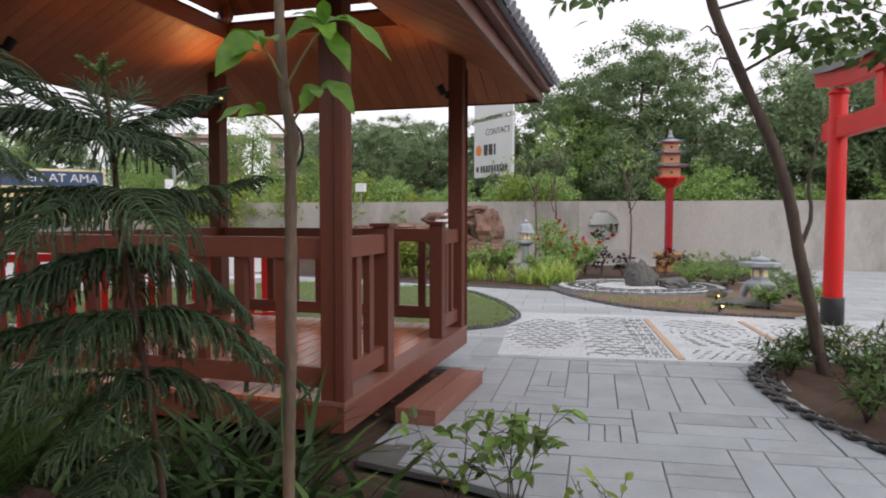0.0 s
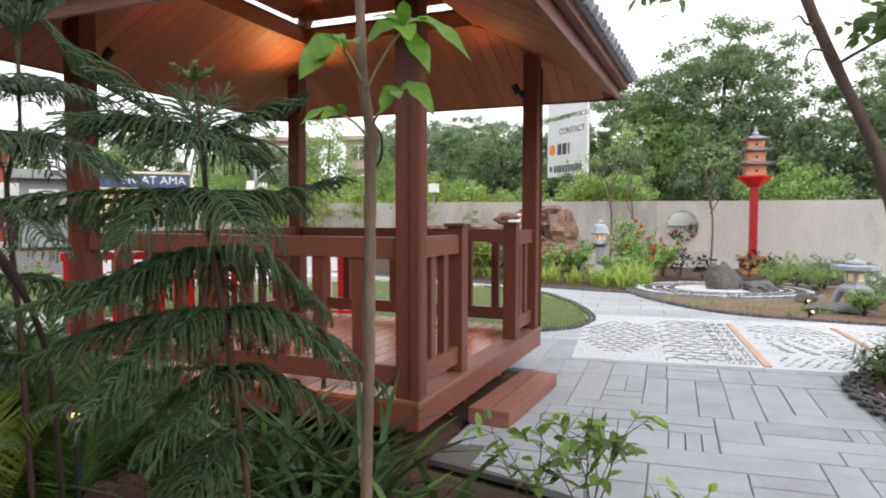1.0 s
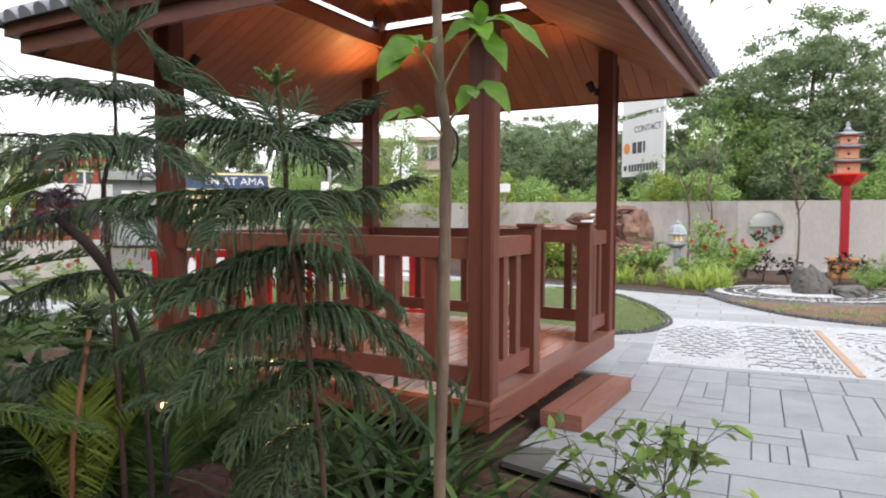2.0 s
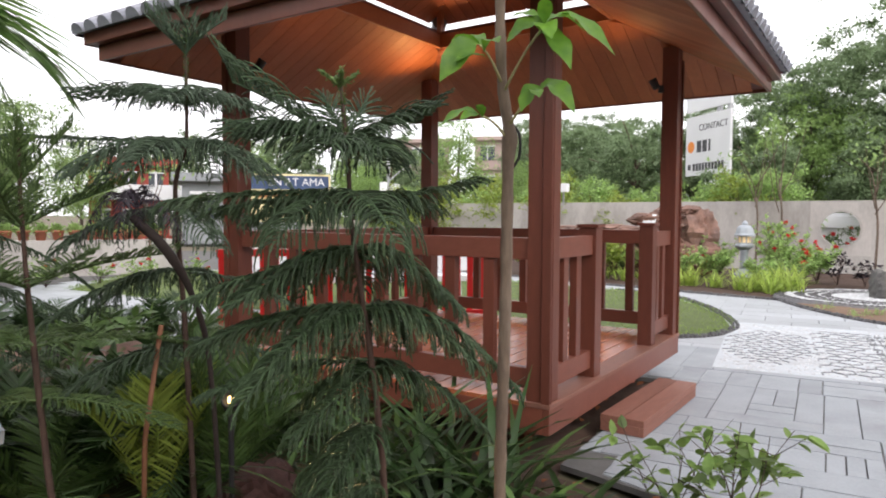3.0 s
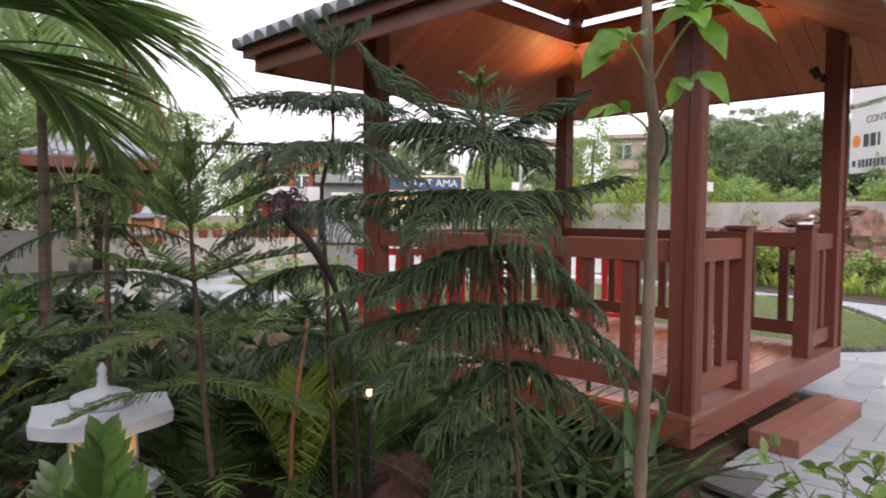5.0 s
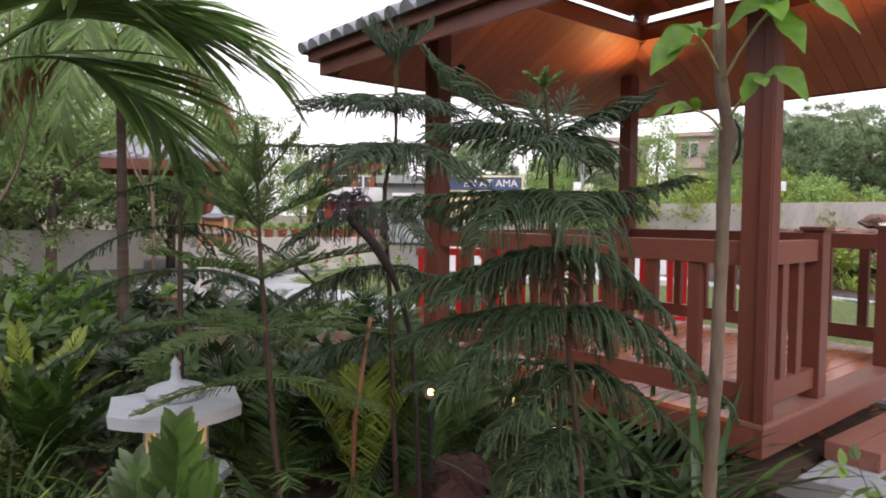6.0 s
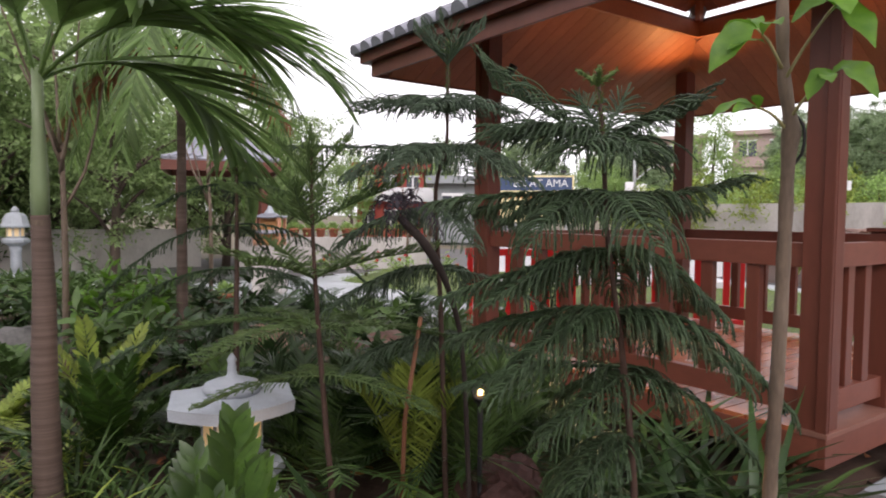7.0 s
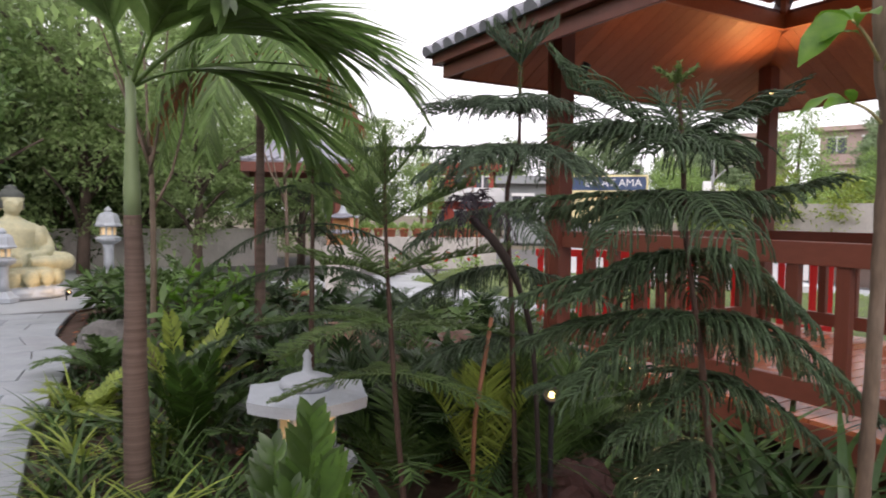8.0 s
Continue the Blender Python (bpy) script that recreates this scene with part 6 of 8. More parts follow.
def tree(name, label, height, crown, seed, clumps, per, ll, lw, mat, trunk_r=0.16, clump_r=0.5, low=0.35, shape="small", bark=BARK, place=(0, 0, 0), limbs=9, group=""):
    """Tapered trunk with limbs that end in loose clumps of leaves."""
    g = thing(name, label, "tree", place, 0, group)
    fo = Foliage(seed)
    rng = fo.rng
    bm = tube(smoothpath([(0, 0, -0.1), (0.08, 0.05, height * 0.3), (-0.06, 0.08, height * 0.55), (0.03, 0, height * 0.85)], 10), [trunk_r * (1.15 - 0.1 * i) for i in range(10)], 9, wobble=0.2)
    for i in range(limbs):
        a_ = math.tau * i / limbs + rng.uniform(-0.4, 0.4)
        z0 = height * rng.uniform(low * 0.7, 0.65)
        r, z1 = crown[0] * rng.uniform(0.5, 0.9), z0 + height * rng.uniform(0.12, 0.35)
        p = smoothpath([(0, 0, z0), (r * 0.4 * math.cos(a_), r * 0.4 * math.sin(a_), (z0 + z1) / 2 + 0.1), (r * math.cos(a_), r * math.sin(a_), z1)], 6)
        tube(p, [trunk_r * 0.45 * (1 - 0.14 * j) for j in range(6)], 6, bm)
    part("trunk", bm, bark, g, "", True)
    c0 = np.array([0, 0, height * low + (height * (1 - low)) / 2])
    d = unit(rng.normal(size=(clumps, 3)))
    rad = rng.uniform(0.15, 1.0, (clumps, 1)) ** 0.45
    lump = 1 + 0.28 * np.sin(d[:, :1] * 3.1 + seed) * np.cos(d[:, 1:2] * 4.2 + seed)
    cen = c0 + d * rad * lump * np.array([crown[0], crown[1], height * (1 - low) / 2])
    n = clumps * per
    off = unit(rng.normal(size=(n, 3))) * rng.uniform(0.1, 1.75, (n, 1)) * (clump_r * np.repeat(rng.uniform(0.5, 1.2, (clumps, 1)), per, 0)) * (1, 1, 0.62)
    pos = np.repeat(cen, per, 0) + off
    way = unit(off * 0.6 / clump_r + rng.normal(size=(n, 3)) * 0.7 + (0, 0, -0.15))
    fo.leaves(pos, way, rng.normal(size=(n, 3)) * 0.6 + (0, 0, 1), ll * rng.uniform(0.6, 1.2, n), lw * rng.uniform(0.7, 1.2, n), shape, 0.1, 0.2)
    fo.done("crown", mat, g)
    return g


def plant_copies(proto, rows):
    for x, y, s, r in rows:
        copy_thing(proto, pose(x, y, -0.05, 0, 0, r) @ Matrix.Diagonal((s, s, s, 1)))


t1 = tree("broadleaf_tree", "tall dark green tree beyond the garden wall, haze in its leaf colour", 8.2, (3.0, 3.0), 301, 300, 130, 0.15, 0.08, LEAF_FAR, 0.17, 0.30, 0.22, place=(7.5, 25.0, -0.05), group="trees beyond the wall")
plant_copies(t1, ((4.6, 26.5, 0.83, 80), (2.0, 31.0, 0.72, 300), (14.5, 24.5, 0.95, 130), (-1.5, 38.0, 0.80, 20), (-6.5, 40.0, 0.86, 250), (18.5, 20.5, 1.0, 60), (-3.8, 45, 1.0, 120)))
t2 = tree("broadleaf_tree", "leafy mid-green tree close behind the wall", 5.6, (2.5, 2.3), 302, 240, 90, 0.17, 0.09, LEAF_FAR, 0.12, 0.27, 0.12, place=(10.4, 19.0, -0.05), group="trees beyond the wall")
plant_copies(t2, ((13.3, 18.8, 1.05, 120), (6.3, 21.5, 0.72, 220), (8.4, 22.5, 0.9, 300), (3.4, 22.8, 0.66, 50), (-0.6, 29, 0.95, 150), (-4.2, 31, 1.0, 90), (16.5, 16.0, 1.1, 10), (-16, 38, 1.15, 30), (-22, 36, 1.2, 200), (-27, 33, 1.1, 100), (-13.2, 33, 0.9, 140)))
t3 = tree("feathery_tree", "light feathery tree behind the cement wall", 5.4, (1.6, 1.5), 303, 110, 75, 0.16, 0.06, LEAF_FARL, 0.10, 0.42, 0.15, place=(-7.9, 27.5, -0.05), bark=DARKBARK, group="feathery trees")
plant_copies(t3, ((-11.4, 26.0, 0.62, 15), (-5.0, 26.6, 0.66, 330), (-6.0, 29.5, 0.66, 130), (-12.8, 27.0, 0.72, 260), (-18.5, 28.0, 0.8, 40), (-25.0, 24.0, 0.85, 70), (4.9, 24.0, 1.0, 200), (5.9, 23.4, 0.85, 100)))
t4 = tree("wall_shrub", "bright green bushy shrub above the wall", 2.7, (1.05, 1.0), 304, 90, 70, 0.115, 0.052, LEAF_BED, 0.04, 0.20, 0.15, place=(3.1, 19.4, 0.0), group="shrubs behind the wall")
plant_copies(t4, ((2.3, 19.9, 1.0, 90), (7.4, 18.0, 1.05, 200), (6.7, 18.5, 0.95, 290), (-3.4, 21.6, 0.95, 20), (-1.8, 21.0, 1.0, 170), (0.2, 20.4, 0.88, 300), (9.4, 17.3, 0.85, 10), (-5.6, 22.3, 0.9, 60), (11.6, 16.4, 0.9, 110), (1.6, 20.2, 0.82, 220), (-8.2, 23.0, 0.9, 120)))
t5 = tree("yellow_shrub", "yellow-green wispy shrub beside the wall", 2.5, (0.9, 0.8), 305, 50, 44, 0.13, 0.05, LEAF_Y, 0.03, 0.22, 0.25, place=(-2.7, 19.9, 0.0), group="yellow shrubs")
plant_copies(t5, ((-0.9, 19.6, 0.8, 100), (2.2, 19.0, 1.0, 200), (-4.6, 20.4, 1.0, 280), (-6.5, 20.2, 1.05, 40), (-7.6, 19.8, 0.9, 160)))


def slim_tree(place, seed, height, label="slim young tree with pale branches and sparse leaves"):
    g = thing("slim_tree", label, "tree", place, 0, "slim young trees")
    fo = Foliage(seed)
    rng = fo.rng
    bm = tube(smoothpath([(0, 0, -0.1), (0.03, 0, height * 0.35), (-0.05, 0.02, height * 0.6)], 8), [0.028 - 0.0015 * i for i in range(8)], 7)
    for i in range(5):
        a_ = math.tau * i / 5 + rng.uniform(-0.4, 0.4)
        r = 0.5 * rng.uniform(0.6, 1.1)
        z0 = height * rng.uniform(0.38, 0.6)
        p = smoothpath([(-0.03, 0, z0), (r * 0.5 * math.cos(a_), r * 0.5 * math.sin(a_), z0 + height * 0.15), (r * math.cos(a_), r * math.sin(a_), height * rng.uniform(0.8, 1.0))], 6)
        tube(p, [0.015, 0.013, 0.011, 0.009, 0.007, 0.005], 5, bm)
        m_ = 22
        c = np.array(p[-1]) + rng.normal(size=(m_, 3)) * (0.22, 0.22, 0.13)
        fo.leaves(c, unit(rng.normal(size=(m_, 3)) + (0, 0, -0.2)), rng.normal(size=(m_, 3)) + (0, 0, 1), 0.13, 0.055, "small", 0.1, 0.2)
    part("trunk", bm, SAPBARK, g, "", True)
    fo.done("crown", LEAF_FARL, g)


slim_tree((2.95, 17.35, 0), 321, 3.7)
slim_tree((4.75, 16.7, 0), 322, 3.1)
slim_tree((2.45, 17.5, 0), 323, 3.4)
slim_tree((-9.2, 10.4, 0), 324, 2.6)
slim_tree((-5.17, 2.06, 0), 325, 3.0, "slim forked young tree among palms")
slim_tree((-7.0, 4.4, 0), 326, 2.9)

# big leafy trees behind the statue
b1 = tree("shade_tree", "large bright leafy shade tree behind the statue", 7.5, (3.2, 3.2), 331, 190, 90, 0.17, 0.075, LEAF_TREE, 0.15, 0.42, 0.16, place=(-17.0, 6.6, -0.05), bark=DARKBARK, limbs=12, group="shade trees")
plant_copies(b1, ((-15.6, 2.4, 1.0, 100), (-20.5, 3.5, 1.15, 200), (-20.5, 9.2, 0.92, 300), (-14.2, 9.4, 0.62, 50), (-18.5, -1.5, 1.1, 140)))
plant_copies(b1, ((-13.4, 6.3, 0.66, 15), (-16.2, 12.5, 0.66, 260)))
plant_copies(b1, ((-15.0, 4.6, 0.8, 35), (-17.5, 0.8, 0.95, 185), (-14.8, -1.2, 0.85, 310)))
hedge = tree("screen_tree", "dense dark leafy tree branching from the ground behind the low wall", 3.9, (1.9, 1.9), 341, 170, 95, 0.15, 0.07, LEAF_M, 0.09, 0.36, 0.03, place=(-17.2, 4.8, -0.05), bark=DARKBARK, group="screen trees")
plant_copies(hedge, ((-16.8, 2.4, 1.1, 160), (-17.0, 0.2, 1.1, 300), (-19.6, 5.2, 1.25, 110)))
bright = tree("screen_tree", "bright leafy tree branching low behind the garden wall", 4.2, (1.9, 1.9), 343, 130, 95, 0.15, 0.07, LEAF_TREE, 0.09, 0.36, 0.10, place=(-17.6, 7.4, -0.05), bark=DARKBARK, group="screen trees")
plant_copies(bright, ((-16.9, 9.8, 0.95, 250), (-16.2, 12.2, 0.9, 20)))
tree("near_tree_spray", "leafy branch end of a broadleaf tree near the path", 3.6, (0.8, 0.8), 332, 34, 40, 0.15, 0.06, LEAF_M, 0.04, 0.22, 0.35, place=(-8.4, 1.1, -0.05), bark=DARKBARK, group="shade trees")
# added wall out of view, holds low sky light off the near planting
screen = thing("wall_south", "added unseen cement wall that cuts sky light from behind", "wall", (0, -3.9, 0), 0, kind="structure")
part("masonry", box(-22, 22, -0.2, 0, -0.1, 4.2), WALLC, screen)


def leaning_tree():
    g = thing("leaning_tree", "dark leaning tree trunk with sparse broad leaves overhead", "tree", (3.04, 5.17, 0))
    o = Vector((3.04, 5.17, 0))
    ctrl = [(3.07, 5.15, -0.05), (2.985, 5.175, 0.22), (2.93, 5.18, 0.5), (2.815, 5.185, 0.99), (2.73, 5.19, 1.40), (2.592, 5.19, 1.835), (2.358, 5.19, 2.316), (2.22, 5.195, 2.62), (2.083, 5.198, 2.967), (1.95, 5.2, 3.6)]
    pts = [p - o for p in smoothpath(ctrl, 34)]
    bm = tube(pts, [0.050 - 0.0004 * i if i > 2 else 0.070 - 0.006 * i for i in range(34)], 16, wobble=0.32)
    part("trunk", bm, DARKBARK, g, "", True)
    br = ([(2.17, 5.19, 2.72), (2.09, 5.15, 2.70), (2.02, 5.1, 2.75), (1.96, 5.1, 2.71)], [(2.30, 5.19, 2.46), (2.2, 5.12, 2.50), (2.08, 5.05, 2.49), (2.02, 5.0, 2.39)], [(2.82, 5.2, 1.05), (2.92, 5.22, 1.3), (2.90, 5.24, 1.6), (3.0, 5.25, 2.0)],
          [(2.10, 5.2, 2.9), (2.6, 5.0, 2.98), (3.0, 4.9, 2.85), (3.4, 4.85, 2.70)], [(2.3, 5.2, 2.4), (2.55, 5.1, 2.55), (2.75, 5.0, 2.62), (2.95, 5.0, 2.55)], [(2.0, 5.2, 3.3), (1.6, 5.0, 3.2), (1.2, 4.9, 3.0), (0.98, 4.9, 2.85)],
          [(1.96, 5.2, 3.5), (2.6, 5.0, 3.5), (3.2, 5.0, 3.3), (3.8, 5.0, 3.1)])
    for b_, r in zip(br, (0.013, 0.014, 0.022, 0.013, 0.014, 0.013, 0.012)):
        part("branch", tube([p - o for p in smoothpath(b_, 8)], [r * (1 - 0.1 * i) for i in range(8)], 7), DARKBARK, g, "", True)
    fo = Foliage(351)
    rng = fo.rng
    # sprays of broad leaves along thin twigs: centre, leaves, spread
    for cx, cy, cz, n, sp in ((2.42, 5.0, 2.66, 18, 0.09), (2.58, 4.98, 2.66, 30, 0.11), (2.72, 4.97, 2.60, 30, 0.12), (2.86, 4.96, 2.58, 30, 0.12), (3.00, 4.95, 2.64, 30, 0.12), (3.18, 4.92, 2.66, 36, 0.13), (3.38, 4.9, 2.72, 40, 0.15),
                              (2.66, 5.0, 2.86, 20, 0.11), (2.90, 5.0, 2.92, 26, 0.13), (3.5, 4.9, 2.75, 60, 0.2), (3.1, 5.0, 3.02, 50, 0.22), (3.6, 5.0, 2.98, 70, 0.25), (0.93, 4.9, 2.86, 12, 0.08), (1.12, 4.9, 2.93, 16, 0.10), (1.35, 4.95, 3.03, 24, 0.13),
                              (1.75, 5.0, 3.3, 40, 0.2), (3.5, 4.95, 2.55, 30, 0.12), (2.4, 5.0, 3.45, 60, 0.28), (3.2, 5.0, 3.45, 60, 0.3), (3.25, 4.9, 2.52, 22, 0.09)):
        mid = np.array((cx, cy, cz)) - np.array(o)
        c = mid + rng.normal(size=(n, 3)) * (sp, sp, sp * 0.55)
        twigs = np.stack([mid + np.array([0, 0.05, 0.08]) + (q - mid - np.array([0, 0.05, 0.08])) * np.linspace(0, 1, 4)[:, None] for q in c[::3]])
        fo.tubes(twigs, 0.003, 0.5)
        fo.leaves(c, unit(rng.normal(size=(n, 3)) * (1, 1, 0.6) + (0, 0, -0.35)), rng.normal(size=(n, 3)) * 0.5 + (0, -0.6, 0.8), 0.115 * rng.uniform(0.6, 1.15, n), 0.066 * rng.uniform(0.8, 1.1, n), "broad", 0.2, 0.2)
    fo.done("crown", LEAF_CROWN, g)


leaning_tree()

# flowers and grasses along the wall
for i, (x, y, hgt, sp, fl) in enumerate(((2.55, 14.5, 1.05, 0.55, 7), (3.05, 14.1, 0.85, 0.5, 9), (2.75, 13.8, 0.6, 0.5, 3), (1.2, 14.0, 0.62, 0.45, 3), (0.6, 13.9, 0.7, 0.5, 3), (1.45, 15.4, 0.8, 0.5, 1), (2.05, 13.5, 0.48, 0.4, 0), (2.5, 15.3, 1.35, 0.5, 3), (0.9, 15.2, 0.95, 0.6, 2), (0.2, 15.2, 1.0, 0.6, 1), (0.1, 14.3, 0.7, 0.5, 2), (-0.5, 14.6, 0.7, 0.5, 0), (-1.3, 14.9, 0.75, 0.5, 1))):
    shrub("flowering_shrub", "green shrub with clusters of red flowers by the wall", (x, y, 0.03), 400 + i * 5, hgt, sp, 12, 900, 0.10, 0.048, LEAF_BED, "small", STEM, fl, PETAL, "flowering shrubs", 0.2, flower_size=0.065)
for i, (x, y) in enumerate(((-0.8, 14.0), (-1.1, 13.4), (-1.9, 13.9), (-2.6, 14.2))):
    shrub("yellow_leaf_shrub", "yellow-green leafed shrub by the lawn path", (x, y, 0.03), 440 + i * 5, 0.95, 0.45, 9, 600, 0.115, 0.05, LEAF_Y, "small", STEM, group="yellow leaf shrubs")
for i, (x, y, hgt) in enumerate(((4.40, 18.3, 1.15), (4.9, 18.5, 1.2), (4.15, 18.9, 1.0))):
    shrub("lane_shrub", "green flowering shrub in the lane behind the round opening", (x, y, -0.03), 455 + i * 5, hgt, 0.4, 8, 260, 0.10, 0.05, LEAF_M, "small", STEM, 4, PETAL, "shrubs in the lane", 0.3, flower_size=0.07)
proto = clump("grass_clump", "bright yellow-green grass clump edging the bed", (0.75, 12.9, 0.02), 460, 34, 0.46, 0.026, (48, 88), GRASSY, 0.45, "grass clumps", spread=0.07, category="grass")
for i, (x, y) in enumerate(((1.15, 12.75), (1.5, 12.5), (1.8, 12.3), (2.1, 12.5), (0.3, 13.15), (-0.05, 13.35), (1.95, 12.75), (1.95, 12.05), (1.6, 12.2), (2.3, 12.25), (0.6, 13.0), (-0.5, 13.55), (-0.95, 13.8), (2.35, 12.7))):
    copy_thing(proto, pose(x, y, 0.02, 0, 0, 57 * i) @ Matrix.Diagonal((1, 1, 0.75 + 0.1 * (i % 5), 1)))
for i, (x, y, hgt) in enumerate(((3.35, 13.9, 0.62), (3.75, 13.7, 0.55), (4.7, 13.9, 0.6), (4.9, 13.6, 0.55))):
    shrub("dark_shrub", "dark purplish shrub in front of the wall", (x, y, 0.03), 480 + i * 5, hgt, 0.22, 6, 110, 0.10, 0.055, LEAF_P, "small", STEM, group="dark shrubs")
for i, (x, y, hgt, sp) in enumerate(((5.3, 13.6, 0.5, 0.5), (5.7, 13.0, 0.45, 0.5), (5.1, 12.6, 0.4, 0.4), (5.9, 12.0, 0.45, 0.5), (5.5, 11.2, 0.4, 0.4), (5.4, 10.2, 0.35, 0.35), (4.45, 8.95, 0.32, 0.3), (5.1, 9.2, 0.42, 0.4), (4.9, 8.7, 0.35, 0.35), (6.2, 13.2, 0.5, 0.5), (4.9, 12.9, 0.45, 0.45), (5.4, 12.2, 0.5, 0.5), (5.0, 11.6, 0.4, 0.45), (5.7, 10.6, 0.4, 0.4), (4.6, 12.2, 0.3, 0.3))):
    shrub("bed_shrub", "dusty grey-green small shrub in the gravel bed", (x, y, 0.02), 500 + i * 5, hgt, sp, 11, 650, 0.075, 0.024, LEAF_FAR if i % 2 else LEAF_FARL, "small", STEM, group="bed shrubs")
for i, (x, y) in enumerate(((2.6, 9.75), (3.1, 9.25), (3.4, 9.55), (2.9, 9.95), (3.8, 9.3), (4.0, 9.0), (2.35, 10.4), (4.25, 10.0), (3.6, 9.05))):
    clump("ground_tuft", "thin dry green tuft at the bed edge", (x, y, 0.02), 560 + i, 34, 0.16, 0.008, (25, 85), LEAF_FARL, 0.5, "ground tufts", "blade", 0.08, "grass")
# oleander-like plants round the leaning tree
for i, (x, y, hgt) in enumerate(((3.12, 4.55, 0.36), (3.32, 4.70, 0.42), (3.05, 5.55, 0.30), (2.80, 5.45, 0.22), (3.6, 5.3, 0.45), (3.75, 4.8, 0.5), (3.35, 5.55, 0.4), (3.0, 4.35, 0.3), (3.5, 4.3, 0.4), (3.2, 4.15, 0.25), (3.05, 5.5, 0.3), (2.58, 3.95, 0.30), (3.2, 5.15, 0.34), (2.95, 4.55, 0.36), (2.9, 4.12, 0.36), (2.85, 3.65, 0.3), (2.72, 5.1, 0.2))):
    shrub("oleander", "small narrow-leaved green shrub in the round bed", (x, y, 0.04), 580 + i * 5, hgt, 0.2, 8, 170, 0.11, 0.018, LEAF_M, "leaf", STEM, 1 if i in (2, 4, 10) else 0, PETAL, "small shrubs round the leaning tree", 0.2, flower_size=0.035)
for i, (x, y, hgt) in enumerate(((-8.7, 2.95, 0.6), (-9.4, 3.3, 0.5), (-10.0, 3.9, 0.32), (-8.1, 2.95, 0.6), (-8.6, 3.7, 0.55), (-7.6, 3.2, 0.6))):
    shrub("broadleaf_shrub", "glossy broad-leaved shrub beside the statue path", (x, y, -0.02), 760 + i * 5, hgt, 0.5, 10, 260, 0.20, 0.065, LEAF_M, "leaf", STEM, group="broad-leaved shrubs")
# broad-leaved shrubs between the palms
for i, (x, y, hgt, sp, mt) in enumerate(((-5.2, 2.45, 0.95, 0.45, LEAF), (-5.7, 2.9, 0.9, 0.5, LEAF_M), (-4.6, 2.2, 0.7, 0.4, LEAF_M), (-6.3, 2.6, 0.7, 0.5, LEAF_D), (-5.0, 3.5, 0.7, 0.5, LEAF_D), (-4.1, 2.5, 0.6, 0.4, LEAF_D), (-3.9, 3.9, 0.6, 0.5, LEAF_M), (-6.6, 3.6, 0.7, 0.5, LEAF_M), (-3.0, 3.4, 0.5, 0.35, LEAF_D), (-7.4, 2.9, 0.6, 0.5, LEAF_M))):
    shrub("broadleaf_shrub", "glossy broad-leaved shrub between palms", (x, y, -0.02), 640 + i * 5, hgt, sp, 9, 260, 0.17, 0.055, mt, "leaf", STEM, group="broad-leaved shrubs")
for i, (x, y) in enumerate(((-9.6, 9.6), (-9.0, 10.0), (-8.3, 10.5), (-7.6, 11.0), (-10.2, 9.0))):
    shrub("border_shrub", "low border shrub with pink and yellow flowers", (x, y, 0), 720 + i * 5, 0.45, 0.4, 8, 200, 0.10, 0.045, LEAF_FARL, "small", STEM, 3, PETAL, "border shrubs")


def scatter_ground(name, label, seed, outline, n, length, width, mat, elev=(30, 85), shape="blade", z=0.0, category="grass"):
    """Countless blades inside an outline."""
    fo = Foliage(seed)
    rng = fo.rng
    xs, ys = np.array(outline).T
    pts = np.stack([rng.uniform(xs.min(), xs.max(), n * 3), rng.uniform(ys.min(), ys.max(), n * 3)], 1)
    inside = np.zeros(len(pts), bool)
    for (x0, y0), (x1, y1) in zip(outline, outline[1:] + outline[:1]):
        if y0 != y1:
            hit = ((y0 > pts[:, 1]) != (y1 > pts[:, 1])) & (pts[:, 0] < (x1 - x0) * (pts[:, 1] - y0) / (y1 - y0) + x0)
            inside ^= hit
    pts = pts[inside][:n]
    m_ = len(pts)
    az, el = rng.uniform(0, math.tau, m_), np.radians(rng.uniform(*elev, m_))
    way = np.stack([np.cos(az) * np.cos(el), np.sin(az) * np.cos(el), np.sin(el)], 1)
    zz = np.full(m_, z)
    fo.leaves(np.column_stack([pts, zz]), way, rng.normal(size=(m_, 3)) * 0.3 + (0, 0, 1), length * rng.uniform(0.6, 1.2, m_), width, shape, 0.3, 0.2)
    return tagged(fo.done(name, mat), label, category, "", "stuff")


LAWN_LINE = [(0.28, 7.45), (0.66, 7.70), (0.92, 8.15), (1.01, 8.65), (0.95, 9.4), (0.78, 10.3), (0.35, 11.4), (-0.5, 12.0), (-2.5, 12.8), (-8.0, 13.6), (-11.0, 12.0), (-9.6, 8.8), (-3.0, 7.3), (-1.0, 7.15)]
BED_LINE = [(-3.3, 0.70), (-4.4, 1.05), (-5.3, 1.40), (-6.2, 1.78), (-7.0, 2.0), (-7.75, 2.1), (-9.5, 2.75), (-9.0, 5.55), (-3.0, 5.58), (0.05, 5.58), (-0.50, 3.45), (-0.2, 3.29), (0.13, 3.13), (0.42, 2.94), (1.3, 2.30), (1.6, 1.2), (1.2, -1.2), (-1.0, -1.6), (-2.6, -0.6)]
WALL_BED = [(-9, 21.1), (-9, 17.0), (-4, 14.6), (-1.5, 13.2), (0.2, 12.25), (1.1, 11.75), (1.95, 11.35), (2.4, 12.8), (3.4, 13.5), (5.0, 13.5), (6.2, 12.7), (6.9, 14.5), (6.7, 16.5), (0, 18.5)]
